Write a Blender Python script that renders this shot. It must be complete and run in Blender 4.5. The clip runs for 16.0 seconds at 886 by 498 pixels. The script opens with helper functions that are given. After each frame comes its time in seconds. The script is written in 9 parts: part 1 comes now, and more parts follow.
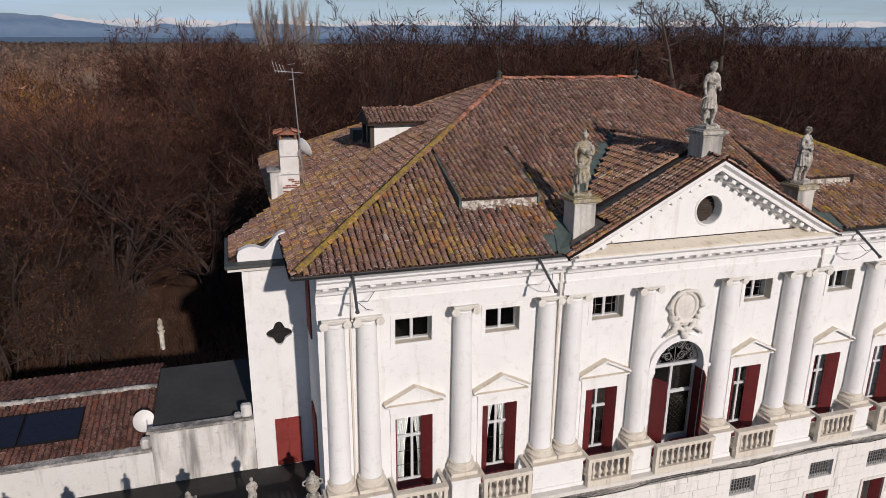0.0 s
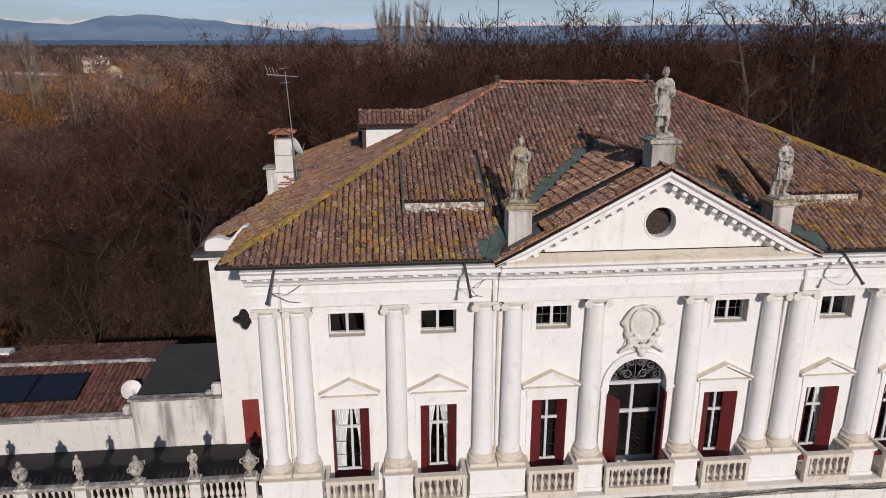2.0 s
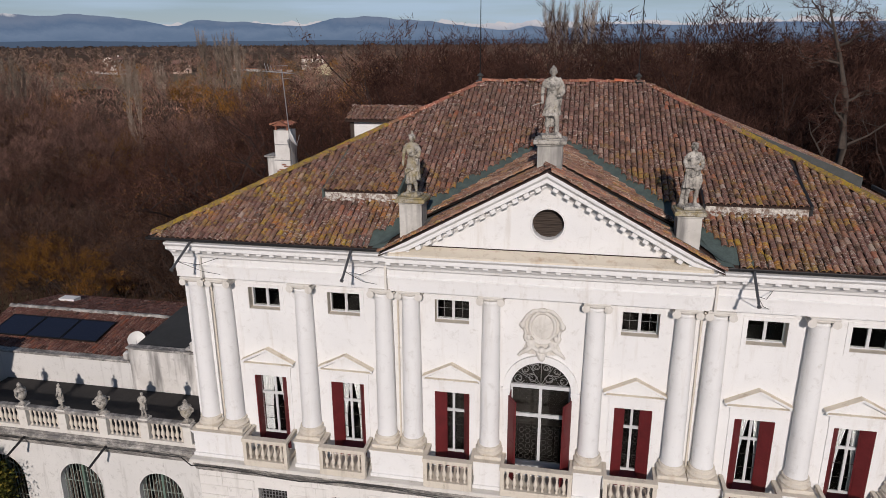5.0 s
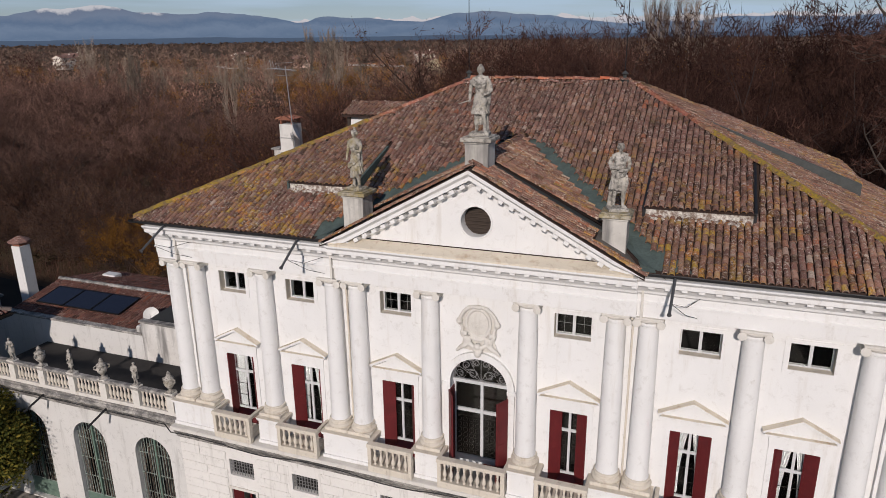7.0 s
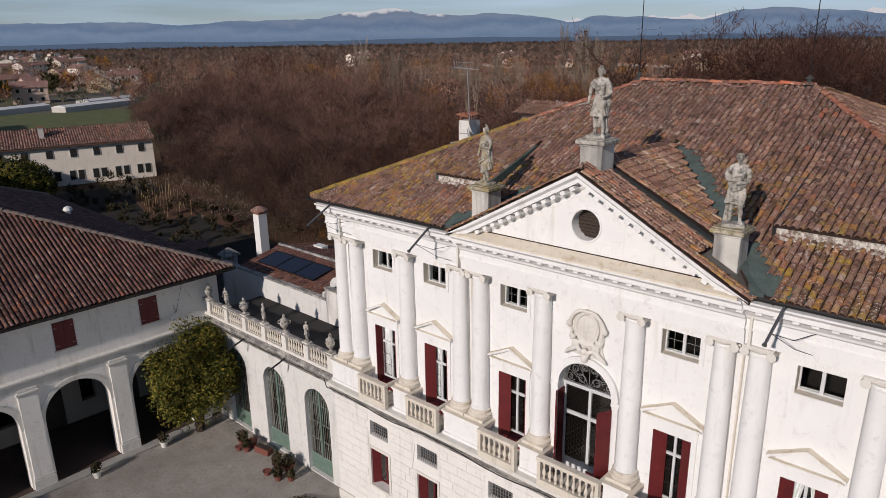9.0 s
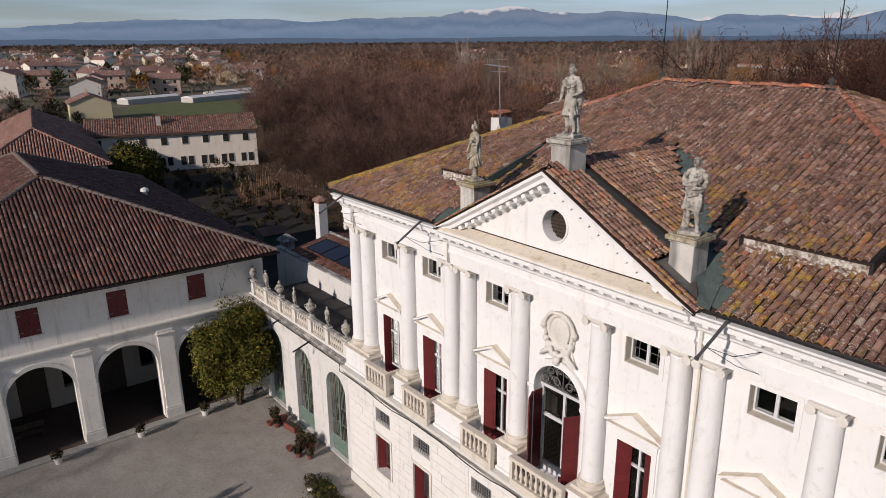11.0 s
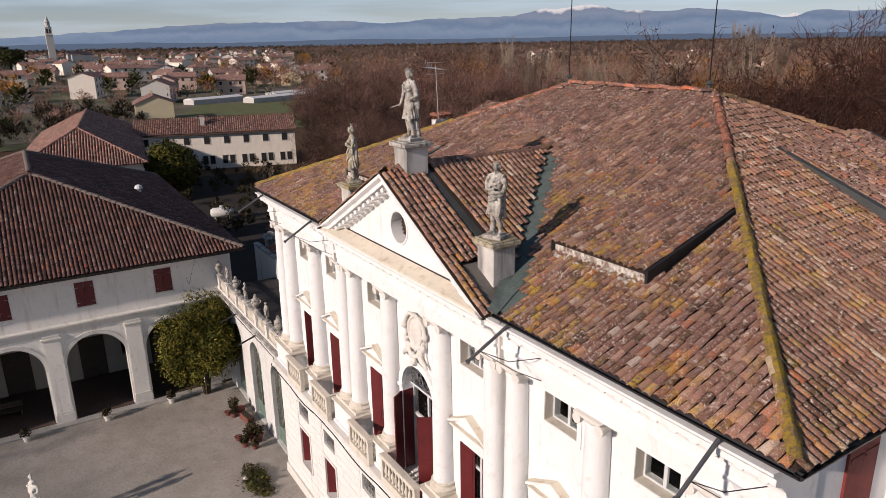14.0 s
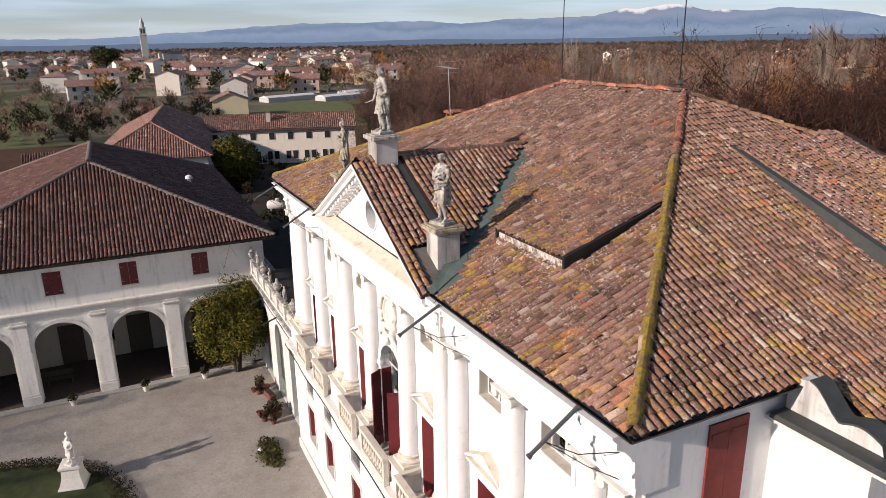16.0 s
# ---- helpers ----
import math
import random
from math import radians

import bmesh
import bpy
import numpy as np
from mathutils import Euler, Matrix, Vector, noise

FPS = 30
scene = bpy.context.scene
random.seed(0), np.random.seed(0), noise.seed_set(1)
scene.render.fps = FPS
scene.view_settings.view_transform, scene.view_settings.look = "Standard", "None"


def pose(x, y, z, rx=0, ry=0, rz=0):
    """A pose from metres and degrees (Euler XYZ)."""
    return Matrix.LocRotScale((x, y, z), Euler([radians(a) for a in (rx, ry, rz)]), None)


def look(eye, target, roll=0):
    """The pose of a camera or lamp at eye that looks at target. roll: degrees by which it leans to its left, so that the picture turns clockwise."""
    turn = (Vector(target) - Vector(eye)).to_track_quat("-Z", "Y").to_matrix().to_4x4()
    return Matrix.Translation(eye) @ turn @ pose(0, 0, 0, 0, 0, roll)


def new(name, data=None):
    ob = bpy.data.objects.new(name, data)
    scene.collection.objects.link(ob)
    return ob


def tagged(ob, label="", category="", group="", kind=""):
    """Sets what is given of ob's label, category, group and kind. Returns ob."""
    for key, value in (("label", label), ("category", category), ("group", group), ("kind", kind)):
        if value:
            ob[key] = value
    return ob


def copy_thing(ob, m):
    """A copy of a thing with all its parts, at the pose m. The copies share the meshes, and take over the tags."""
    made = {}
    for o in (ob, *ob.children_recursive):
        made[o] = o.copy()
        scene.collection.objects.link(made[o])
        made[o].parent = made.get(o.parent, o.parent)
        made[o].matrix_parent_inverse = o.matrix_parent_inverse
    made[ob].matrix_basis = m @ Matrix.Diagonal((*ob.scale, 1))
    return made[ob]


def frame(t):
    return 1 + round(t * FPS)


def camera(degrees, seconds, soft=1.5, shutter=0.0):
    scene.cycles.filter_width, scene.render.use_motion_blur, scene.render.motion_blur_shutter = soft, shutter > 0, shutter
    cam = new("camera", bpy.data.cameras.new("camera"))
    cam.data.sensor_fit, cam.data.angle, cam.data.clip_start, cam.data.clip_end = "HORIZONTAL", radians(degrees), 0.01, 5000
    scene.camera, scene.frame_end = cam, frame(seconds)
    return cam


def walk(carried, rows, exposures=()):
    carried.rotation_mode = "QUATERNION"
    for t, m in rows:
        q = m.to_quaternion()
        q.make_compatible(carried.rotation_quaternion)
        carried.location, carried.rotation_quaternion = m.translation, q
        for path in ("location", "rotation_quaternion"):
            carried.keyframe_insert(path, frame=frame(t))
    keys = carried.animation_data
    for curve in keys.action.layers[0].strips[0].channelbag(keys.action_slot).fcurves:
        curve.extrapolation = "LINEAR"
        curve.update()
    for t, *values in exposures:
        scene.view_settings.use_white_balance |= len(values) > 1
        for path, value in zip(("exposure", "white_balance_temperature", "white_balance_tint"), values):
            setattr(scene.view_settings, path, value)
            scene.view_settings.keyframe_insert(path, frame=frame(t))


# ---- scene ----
cam = camera(65.7, 16.0, 0.65)
PATH = [
    (0, (-13.851, -18.726, 20.665), (-13.326, -16.886, 20.082), 0.1),
    (0.5, (-12.58, -19.021, 20.728), (-12.078, -17.175, 20.145), -0.0),
    (1, (-11.126, -19.394, 20.747), (-10.723, -17.524, 20.167), -0.1),
    (1.5, (-9.556, -19.775, 20.772), (-9.281, -17.88, 20.192), -0.2),
    (2, (-7.904, -20.166, 20.791), (-7.765, -18.257, 20.211), -0.3),
    (2.5, (-6.275, -20.463, 20.818), (-6.224, -18.551, 20.236), -0.3),
    (3, (-4.675, -20.668, 20.834), (-4.714, -18.754, 20.253), -0.4),
    (3.5, (-3.153, -20.724, 20.827), (-3.342, -18.82, 20.245), -0.6),
    (4, (-1.707, -20.739, 20.802), (-2.088, -18.864, 20.219), -0.6),
    (4.5, (-0.194, -20.64, 20.754), (-0.579, -18.764, 20.175), -0.6),
    (5, (1.332, -20.461, 20.732), (0.919, -18.591, 20.153), -0.6),
    (5.2, (1.902, -20.394, 20.733), (1.482, -18.526, 20.154), -0.6),
    (7.3, (7.333, -19.108, 20.779), (6.536, -17.369, 20.193), -1.0),
    (7.5, (7.77, -18.963, 20.777), (6.917, -17.251, 20.194), -1.0),
    (8, (8.806, -18.545, 20.772), (7.799, -16.919, 20.191), -0.9),
    (8.5, (9.715, -18.133, 20.758), (8.557, -16.608, 20.179), -1.0),
    (9, (10.535, -17.75, 20.773), (9.219, -16.359, 20.195), -1.1),
    (9.2, (10.859, -17.515, 20.775), (9.478, -16.188, 20.197), -1.2),
    (11.3, (14.003, -14.379, 20.651), (12.463, -13.239, 20.075), -0.8),
    (11.5, (14.278, -14.06, 20.639), (12.726, -12.935, 20.066), -1.0),
    (12, (14.987, -13.182, 20.611), (13.418, -12.082, 20.039), -1.0),
    (12.5, (15.65, -12.303, 20.596), (14.073, -11.214, 20.024), -1.0),
    (13, (16.307, -11.449, 20.599), (14.715, -10.383, 20.026), -1.0),
    (13.5, (16.924, -10.616, 20.642), (15.313, -9.581, 20.066), -1.1),
    (14, (17.599, -9.612, 20.711), (15.959, -8.623, 20.135), -1.1),
    (14.5, (18.3, -8.499, 20.72), (16.636, -7.55, 20.146), -1.0),
    (15, (18.919, -7.538, 20.742), (17.24, -6.616, 20.167), -1.1),
    (15.5, (19.415, -7.232, 20.722), (17.704, -6.369, 20.149), -1.0),
    (16, (20.384, -7.484, 20.661), (18.646, -6.677, 20.089), -1.0),
]
TRUE = pose(0, 0, 0, 0, -0.25, -1.0)      # sets the path square to the villa
LIGHT = [(0, -0.08, 6600, 16), (5, -0.22, 6550, 16), (8, -0.16, 6580, 16), (9, -0.09, 6600, 16), (11.5, 0.0, 6800, 18), (12.5, 0.02, 6900, 19), (14, 0.24, 7050, 21), (14.5, 0.36, 7050, 21), (15.5, 0.45, 7100, 21), (16, 0.57, 7050, 20)]
walk(cam, [(t, TRUE @ look(eye, target, roll)) for t, eye, target, roll in PATH], LIGHT)

# ---- world, sun, exposure ----
SUN_AZ, SUN_EL = 8.0, 22.5          # degrees: east of the facade's axis, above the horizon
world = bpy.data.worlds.new("world")
scene.world = world
world.use_nodes = True
wt = world.node_tree
wt.nodes.clear()


def wnode(kind, **props):
    n = wt.nodes.new(kind)
    for k, v in props.items():
        setattr(n, k, v)
    return n


w_out = wnode("ShaderNodeOutputWorld")
w_bg = wnode("ShaderNodeBackground")
w_sky = wnode("ShaderNodeTexSky", sky_type="NISHITA", sun_disc=False)
w_sky.sun_elevation = radians(SUN_EL)
w_sky.sun_rotation = radians(180 - SUN_AZ)
w_sky.air_density, w_sky.dust_density, w_sky.ozone_density = 1.0, 0.0, 4.0
w_bg.inputs["Strength"].default_value = 0.050
# thin streaky cloud, drawn out along the horizon
w_co = wnode("ShaderNodeTexCoord")
w_map = wnode("ShaderNodeMapping")
w_map.inputs["Scale"].default_value = (1.6, 1.6, 22.0)
w_noise = wnode("ShaderNodeTexNoise")
w_noise.inputs["Scale"].default_value = 2.2
w_noise.inputs["Detail"].default_value = 6
w_ramp = wnode("ShaderNodeValToRGB")
w_ramp.color_ramp.elements[0].position, w_ramp.color_ramp.elements[1].position = 0.42, 0.70
w_mix = wnode("ShaderNodeMixRGB")
w_mix.inputs["Color2"].default_value = (9.6, 12.4, 13.6, 1)
w_ramp.color_ramp.elements[0].color = (0.42, 0.42, 0.42, 1)
wt.links.new(w_co.outputs["Generated"], w_map.inputs["Vector"])
wt.links.new(w_map.outputs["Vector"], w_noise.inputs["Vector"])
wt.links.new(w_noise.outputs["Fac"], w_ramp.inputs["Fac"])
w_sep = wnode("ShaderNodeSeparateXYZ")
w_low = wnode("ShaderNodeMapRange")          # the haze thins out with height
w_low.inputs["From Min"].default_value, w_low.inputs["From Max"].default_value = 0.02, 0.45
w_low.inputs["To Min"].default_value, w_low.inputs["To Max"].default_value = 1.0, 0.15
w_fac = wnode("ShaderNodeMath", operation="MULTIPLY")
wt.links.new(w_co.outputs["Generated"], w_sep.inputs[0])
wt.links.new(w_sep.outputs["Z"], w_low.inputs["Value"])
wt.links.new(w_ramp.outputs["Color"], w_fac.inputs[0])
wt.links.new(w_low.outputs["Result"], w_fac.inputs[1])
w_west = wnode("ShaderNodeMapRange")         # the haze is brighter to the north than to the west
w_west.inputs["From Min"].default_value, w_west.inputs["From Max"].default_value = -1.0, -0.35
w_west.inputs["To Min"].default_value, w_west.inputs["To Max"].default_value = 0.62, 1.2
w_fac2 = wnode("ShaderNodeMath", operation="MULTIPLY")
wt.links.new(w_sep.outputs["X"], w_west.inputs["Value"])
wt.links.new(w_fac.outputs[0], w_fac2.inputs[0])
wt.links.new(w_west.outputs["Result"], w_fac2.inputs[1])
wt.links.new(w_fac2.outputs[0], w_mix.inputs["Fac"])
wt.links.new(w_sky.outputs["Color"], w_mix.inputs["Color1"])
w_tint = wnode("ShaderNodeMixRGB", blend_type="MULTIPLY")
w_tint.inputs["Fac"].default_value = 1.0
w_tint.inputs["Color2"].default_value = (0.93, 0.97, 1.08, 1)
wt.links.new(w_mix.outputs["Color"], w_tint.inputs["Color1"])
wt.links.new(w_tint.outputs["Color"], w_bg.inputs["Color"])
wt.links.new(w_bg.outputs["Background"], w_out.inputs["Surface"])

sun = new("sun", bpy.data.lights.new("sun", "SUN"))
sun.data.energy, sun.data.angle, sun.data.color = 3.75, radians(1.1), (1.0, 0.93, 0.84)
sun_dir = Vector((math.sin(radians(SUN_AZ)) * math.cos(radians(SUN_EL)), -math.cos(radians(SUN_AZ)) * math.cos(radians(SUN_EL)), math.sin(radians(SUN_EL))))
sun.matrix_world = look(sun_dir * 200, (0, 0, 0))


# ---- materials ----
class Mat:
    """A node material with a few helpers to chain nodes."""

    def __init__(self, name, rough=0.8, metal=0.0, spec=0.5):
        self.m = bpy.data.materials.new(name)
        self.m.use_nodes = True
        self.t = self.m.node_tree
        self.b = self.t.nodes["Principled BSDF"]
        self.b.inputs["Roughness"].default_value = rough
        self.b.inputs["Metallic"].default_value = metal
        self.b.inputs["Specular IOR Level"].default_value = spec
        self.co = self.n("ShaderNodeNewGeometry").outputs["Position"]

    def n(self, kind, **props):
        node = self.t.nodes.new(kind)
        for k, v in props.items():
            setattr(node, k, v)
        return node

    def link(self, a, b):
        self.t.links.new(a, b)

    def noise(self, scale, detail=4, rough=0.55, stretch=None, dist=0.0, own=False):
        src = self.n("ShaderNodeTexCoord").outputs["Object"] if own else self.co
        if stretch:
            mp = self.n("ShaderNodeMapping")
            mp.inputs["Scale"].default_value = stretch
            self.link(src, mp.inputs["Vector"])
            src = mp.outputs["Vector"]
        nz = self.n("ShaderNodeTexNoise")
        nz.inputs["Scale"].default_value, nz.inputs["Detail"].default_value = scale, detail
        nz.inputs["Roughness"].default_value, nz.inputs["Distortion"].default_value = rough, dist
        self.link(src, nz.inputs["Vector"])
        return nz.outputs["Fac"]

    def ramp(self, fac, *stops):
        r = self.n("ShaderNodeValToRGB")
        while len(r.color_ramp.elements) < len(stops):
            r.color_ramp.elements.new(0.5)
        for e, (p, c) in zip(r.color_ramp.elements, stops):
            e.position = p
            e.color = (*c, 1) if hasattr(c, "__len__") else (c, c, c, 1)
        self.link(fac, r.inputs["Fac"])
        return r.outputs["Color"]

    def mix(self, fac, a, b, mode="MIX"):
        x = self.n("ShaderNodeMixRGB", blend_type=mode)
        for s, v in (("Fac", fac), ("Color1", a), ("Color2", b)):
            if hasattr(v, "is_linked"):
                self.link(v, x.inputs[s])
            elif s == "Fac":
                x.inputs[s].default_value = v
            else:
                x.inputs[s].default_value = (*v, 1)
        return x.outputs["Color"]

    def color(self, v):
        if hasattr(v, "is_linked"):
            self.link(v, self.b.inputs["Base Color"])
        else:
            self.b.inputs["Base Color"].default_value = (*v, 1)
        return self

    def rough(self, v):
        self.link(v, self.b.inputs["Roughness"])
        return self

    def bump(self, h, strength=0.3, dist=0.02):
        b = self.n("ShaderNodeBump")
        b.inputs["Strength"].default_value, b.inputs["Distance"].default_value = strength, dist
        self.link(h, b.inputs["Height"])
        self.link(b.outputs["Normal"], self.b.inputs["Normal"])
        return self

    def random(self, island=True):
        if island:
            return self.n("ShaderNodeNewGeometry").outputs["Random Per Island"]
        return self.n("ShaderNodeObjectInfo").outputs["Random"]


def plaster(name, base, dirty, streak=0.35, patch=0.55, relief=0.25):
    """Lime plaster: mottled, with rain streaks and worn patches."""
    k = Mat(name, 0.9, spec=0.2)
    c = k.mix(k.ramp(k.noise(0.7, 5), (0.35, 0.0), (0.75, 1.0)), base, tuple(v * 0.93 for v in base))
    st = k.ramp(k.noise(1.0, 5, 0.65, (2.6, 2.6, 0.28)), (0.55, 0.0), (0.80, streak))
    c = k.mix(st, c, dirty)
    pt = k.ramp(k.noise(2.3, 8, 0.7, dist=0.6), (0.62, 0.0), (0.72, patch * 0.35))
    c = k.mix(pt, c, tuple(v * 0.8 for v in dirty))
    blot = k.ramp(k.noise(3.0, 10, 0.8, dist=0.5), (0.54, 0.0), (0.68, patch * 0.25))
    c = k.mix(blot, c, tuple(v * 0.62 for v in dirty))
    c = k.mix(0.10, c, k.ramp(k.noise(60, 3), (0.3, 0.5), (0.7, 1.0)), "MULTIPLY")
    return k.color(c).bump(k.noise(14, 8, 0.7), relief, 0.03).m


M_WALL = plaster("facade_plaster", (0.755, 0.752, 0.745), (0.47, 0.42, 0.355), 0.50, 1.1, 0.24)
M_STONE = plaster("pale_stone", (0.66, 0.635, 0.59), (0.36, 0.305, 0.24), 0.5, 1.2)
M_BEIGE = plaster("weathered_beige_stone", (0.63, 0.575, 0.49), (0.26, 0.215, 0.17), 0.6, 1.5)
M_WINGWHITE = plaster("terrace_wing_plaster", (0.64, 0.63, 0.61), (0.30, 0.285, 0.27), 0.8, 1.7, 0.5)


def stained_plaster(name="stained_plaster", base=(0.68, 0.665, 0.64), low=(0.54, 0.52, 0.49), start=0.45):
    """White plaster with broad black runs of rainwater."""
    k = Mat(name, 0.92, spec=0.15)
    c = k.mix(k.ramp(k.noise(0.9, 6, 0.65), (0.35, 0.0), (0.7, 1.0)), base, low)
    c = k.mix(k.ramp(k.noise(1.0, 4, 0.6, (1.7, 1.7, 0.20)), (start, 0.0), (start + 0.16, 0.8)), c, (0.15, 0.145, 0.14))
    c = k.mix(k.ramp(k.noise(4.0, 9, 0.75), (0.56, 0.0), (0.68, 0.5)), c, (0.24, 0.225, 0.21))
    return k.color(c).bump(k.noise(14, 8, 0.7), 0.4, 0.03).m


M_OLDWALL = stained_plaster()
M_WING = plaster("wing_plaster", (0.80, 0.77, 0.72), (0.33, 0.285, 0.24), 0.6, 1.2)
M_FARWALL = plaster("far_plaster", (0.78, 0.71, 0.62), (0.42, 0.36, 0.30), 0.4, 0.8)
M_CREAM = plaster("ochre_stone", (0.64, 0.59, 0.51), (0.36, 0.27, 0.18), 0.7, 1.4)
M_OCHRE = plaster("ochre_stained_stone", (0.70, 0.635, 0.525), (0.40, 0.255, 0.14), 0.85, 1.8)
# arcade interior plaster, darkened in its colour to deepen the loggia's shade
M_LOGGIA = plaster("shade_darkened_loggia_plaster", (0.33, 0.30, 0.265), (0.22, 0.19, 0.16), 0.6, 1.2)
M_ASHLAR = plaster("streaked_ashlar", (0.74, 0.72, 0.69), (0.34, 0.32, 0.29), 0.75, 1.3, 0.4)


def stone_weathered(name="weathered_statue_stone", lichen=(0.58, 0.72, 0.55)):
    k = Mat(name, 0.95, spec=0.15)
    c = k.mix(k.ramp(k.noise(3.5, 6, 0.7), (0.35, 0.0), (0.65, 1.0)), (0.33, 0.305, 0.265), (0.64, 0.605, 0.55))
    c = k.mix(k.ramp(k.noise(7, 6, 0.75), (0.44, 0.0), (0.60, 0.9)), c, (0.10, 0.095, 0.085))
    c = k.mix(k.ramp(k.noise(2.4, 6, 0.7), (lichen[0], 0.0), (lichen[1], lichen[2])), c, (0.30, 0.235, 0.085))
    return k.color(c).bump(k.noise(22, 8, 0.7), 0.5, 0.03).m


M_STATUE = stone_weathered()
M_STATUE_LICHEN = stone_weathered("lichen_covered_statue_stone", (0.42, 0.62, 0.6))


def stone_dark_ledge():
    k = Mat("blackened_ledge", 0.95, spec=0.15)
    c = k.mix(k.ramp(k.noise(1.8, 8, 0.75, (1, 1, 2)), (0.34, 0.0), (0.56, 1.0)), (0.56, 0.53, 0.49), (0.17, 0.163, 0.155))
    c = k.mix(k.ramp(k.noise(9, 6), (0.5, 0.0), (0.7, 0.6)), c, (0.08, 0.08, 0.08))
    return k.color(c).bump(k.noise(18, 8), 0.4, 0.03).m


M_LEDGE = stone_dark_ledge()


def terracotta(name, island, old=0.5, lichen=0.6, tone=(1.0, 1.0, 1.0), eaves=None):
    """Fired clay tiles, each of its own tint, weathered brown-grey, some overgrown with ochre or white lichen."""
    k = Mat(name, 0.9, spec=0.2)
    t = lambda c: tuple(a * b for a, b in zip(c, tone))
    rnd_ = k.random(island)
    c = k.ramp(rnd_, (0.0, t((0.075, 0.045, 0.038))), (0.20, t((0.168, 0.085, 0.071))), (0.42, t((0.260, 0.134, 0.113))), (0.60, t((0.190, 0.110, 0.099))),
               (0.76, t((0.296, 0.158, 0.131))), (0.88, t((0.365, 0.225, 0.172))), (0.955, t((0.400, 0.128, 0.068))), (1.0, t((0.540, 0.460, 0.395))))
    big = k.ramp(k.noise(0.45, 4), (0.35, 0.0), (0.7, old))
    c = k.mix(big, c, t((0.130, 0.075, 0.060)))
    c = k.mix(k.ramp(k.noise(12, 6, 0.75), (0.50, 0.0), (0.62, 0.80)), c, t((0.060, 0.039, 0.033)))
    # second throw of the dice for each tile
    wn = k.n("ShaderNodeTexWhiteNoise", noise_dimensions="1D")
    k.link(rnd_, wn.inputs["W"])
    pick = k.ramp(wn.outputs["Value"], (0.50, 0.14), (0.66, 1.0))
    zone = k.ramp(k.noise(0.42, 5, 0.65), (0.42, 0.08), (0.54, 1.0))
    if eaves:
        # lichen thrives on the damp lower courses
        sep = k.n("ShaderNodeSeparateXYZ")
        k.link(k.co, sep.inputs[0])
        low = k.n("ShaderNodeMapRange")
        low.inputs["From Min"].default_value, low.inputs["From Max"].default_value = eaves + 3.6, eaves + 1.0
        low.inputs["To Min"].default_value, low.inputs["To Max"].default_value = 0.12, 1.0
        k.link(sep.outputs["Z"], low.inputs["Value"])
        zone = k.mix(1.0, zone, low.outputs["Result"], "MULTIPLY")
    spot = k.ramp(k.noise(5.0, 7, 0.78), (0.44, 0.0), (0.51, 1.0))
    mask = k.mix(1.0, k.mix(1.0, zone, spot, "MULTIPLY"), pick, "MULTIPLY")
    moss = k.mix(k.ramp(k.noise(2.2, 3), (0.40, 0.0), (0.60, 1.0)), (0.50, 0.335, 0.030), (0.50, 0.200, 0.045))
    c = k.mix(k.mix(1.0, mask, (lichen,) * 3, "MULTIPLY"), c, moss)
    # crusts of white lichen, in drifts
    drift = k.ramp(k.noise(1.1, 4, 0.6), (0.40, 0.25), (0.60, 1.0))
    crust = k.ramp(k.noise(12, 6, 0.75), (0.54, 0.0), (0.585, 0.90))
    c = k.mix(k.mix(1.0, drift, crust, "MULTIPLY"), c, t((0.60, 0.53, 0.465)))
    c = k.mix(k.ramp(k.noise(38, 4, 0.7), (0.55, 0.0), (0.62, 0.65)), c, t((0.055, 0.034, 0.026)))
    c = k.mix(k.ramp(k.noise(29, 4, 0.7), (0.58, 0.0), (0.64, 0.60)), c, t((0.50, 0.40, 0.31)))
    return k.color(c).bump(k.noise(34, 6, 0.7), 0.5, 0.02).m


M_TILE = terracotta("roof_tiles", True, 0.5, 0.80, (1.02, 0.98, 0.95), eaves=14.5)
M_TILE_GABLE = terracotta("gable_roof_tiles", True, 0.3, 0.55, (1.06, 1.01, 0.92), eaves=14.5)
M_TILE1_SIDE = terracotta("side_roof_tile_single", False, 0.3, 0.55, (1.06, 1.01, 0.92), eaves=14.5)
M_TILE1 = terracotta("roof_tile_single", False, 0.5, 0.80, (1.02, 0.98, 0.95), eaves=14.5)
M_TILE_WING = terracotta("wing_roof_tiles", True, 0.4, 0.0, (0.57, 0.50, 0.50))
M_TILE_LOW = terracotta("low_roof_tiles", True, 0.4, 0.0, (0.72, 0.58, 0.55))
M_TILE_FAR = terracotta("far_roof_tiles", True, 0.2, 0.0, (1.10, 1.02, 0.98))
M_HIP = terracotta("hip_tiles", True, 0.2, 0.9, (1.0, 0.95, 0.75), eaves=15.5)
M_REDTILE = terracotta("newer_red_tiles", True, 0.0, 0.15, (1.35, 0.95, 0.80))


def lichen_mortar():
    k = Mat("lichen_covered_mortar", 0.95, spec=0.1)
    c = k.mix(k.ramp(k.noise(5.5, 7, 0.8), (0.42, 0.0), (0.55, 1.0)), (0.20, 0.138, 0.08), (0.36, 0.245, 0.036))
    c = k.mix(k.ramp(k.noise(14, 6, 0.75), (0.50, 0.0), (0.64, 0.75)), c, (0.10, 0.075, 0.055))
    return k.color(c).bump(k.noise(25, 8, 0.8), 0.8, 0.05).m


M_LICHEN = lichen_mortar()


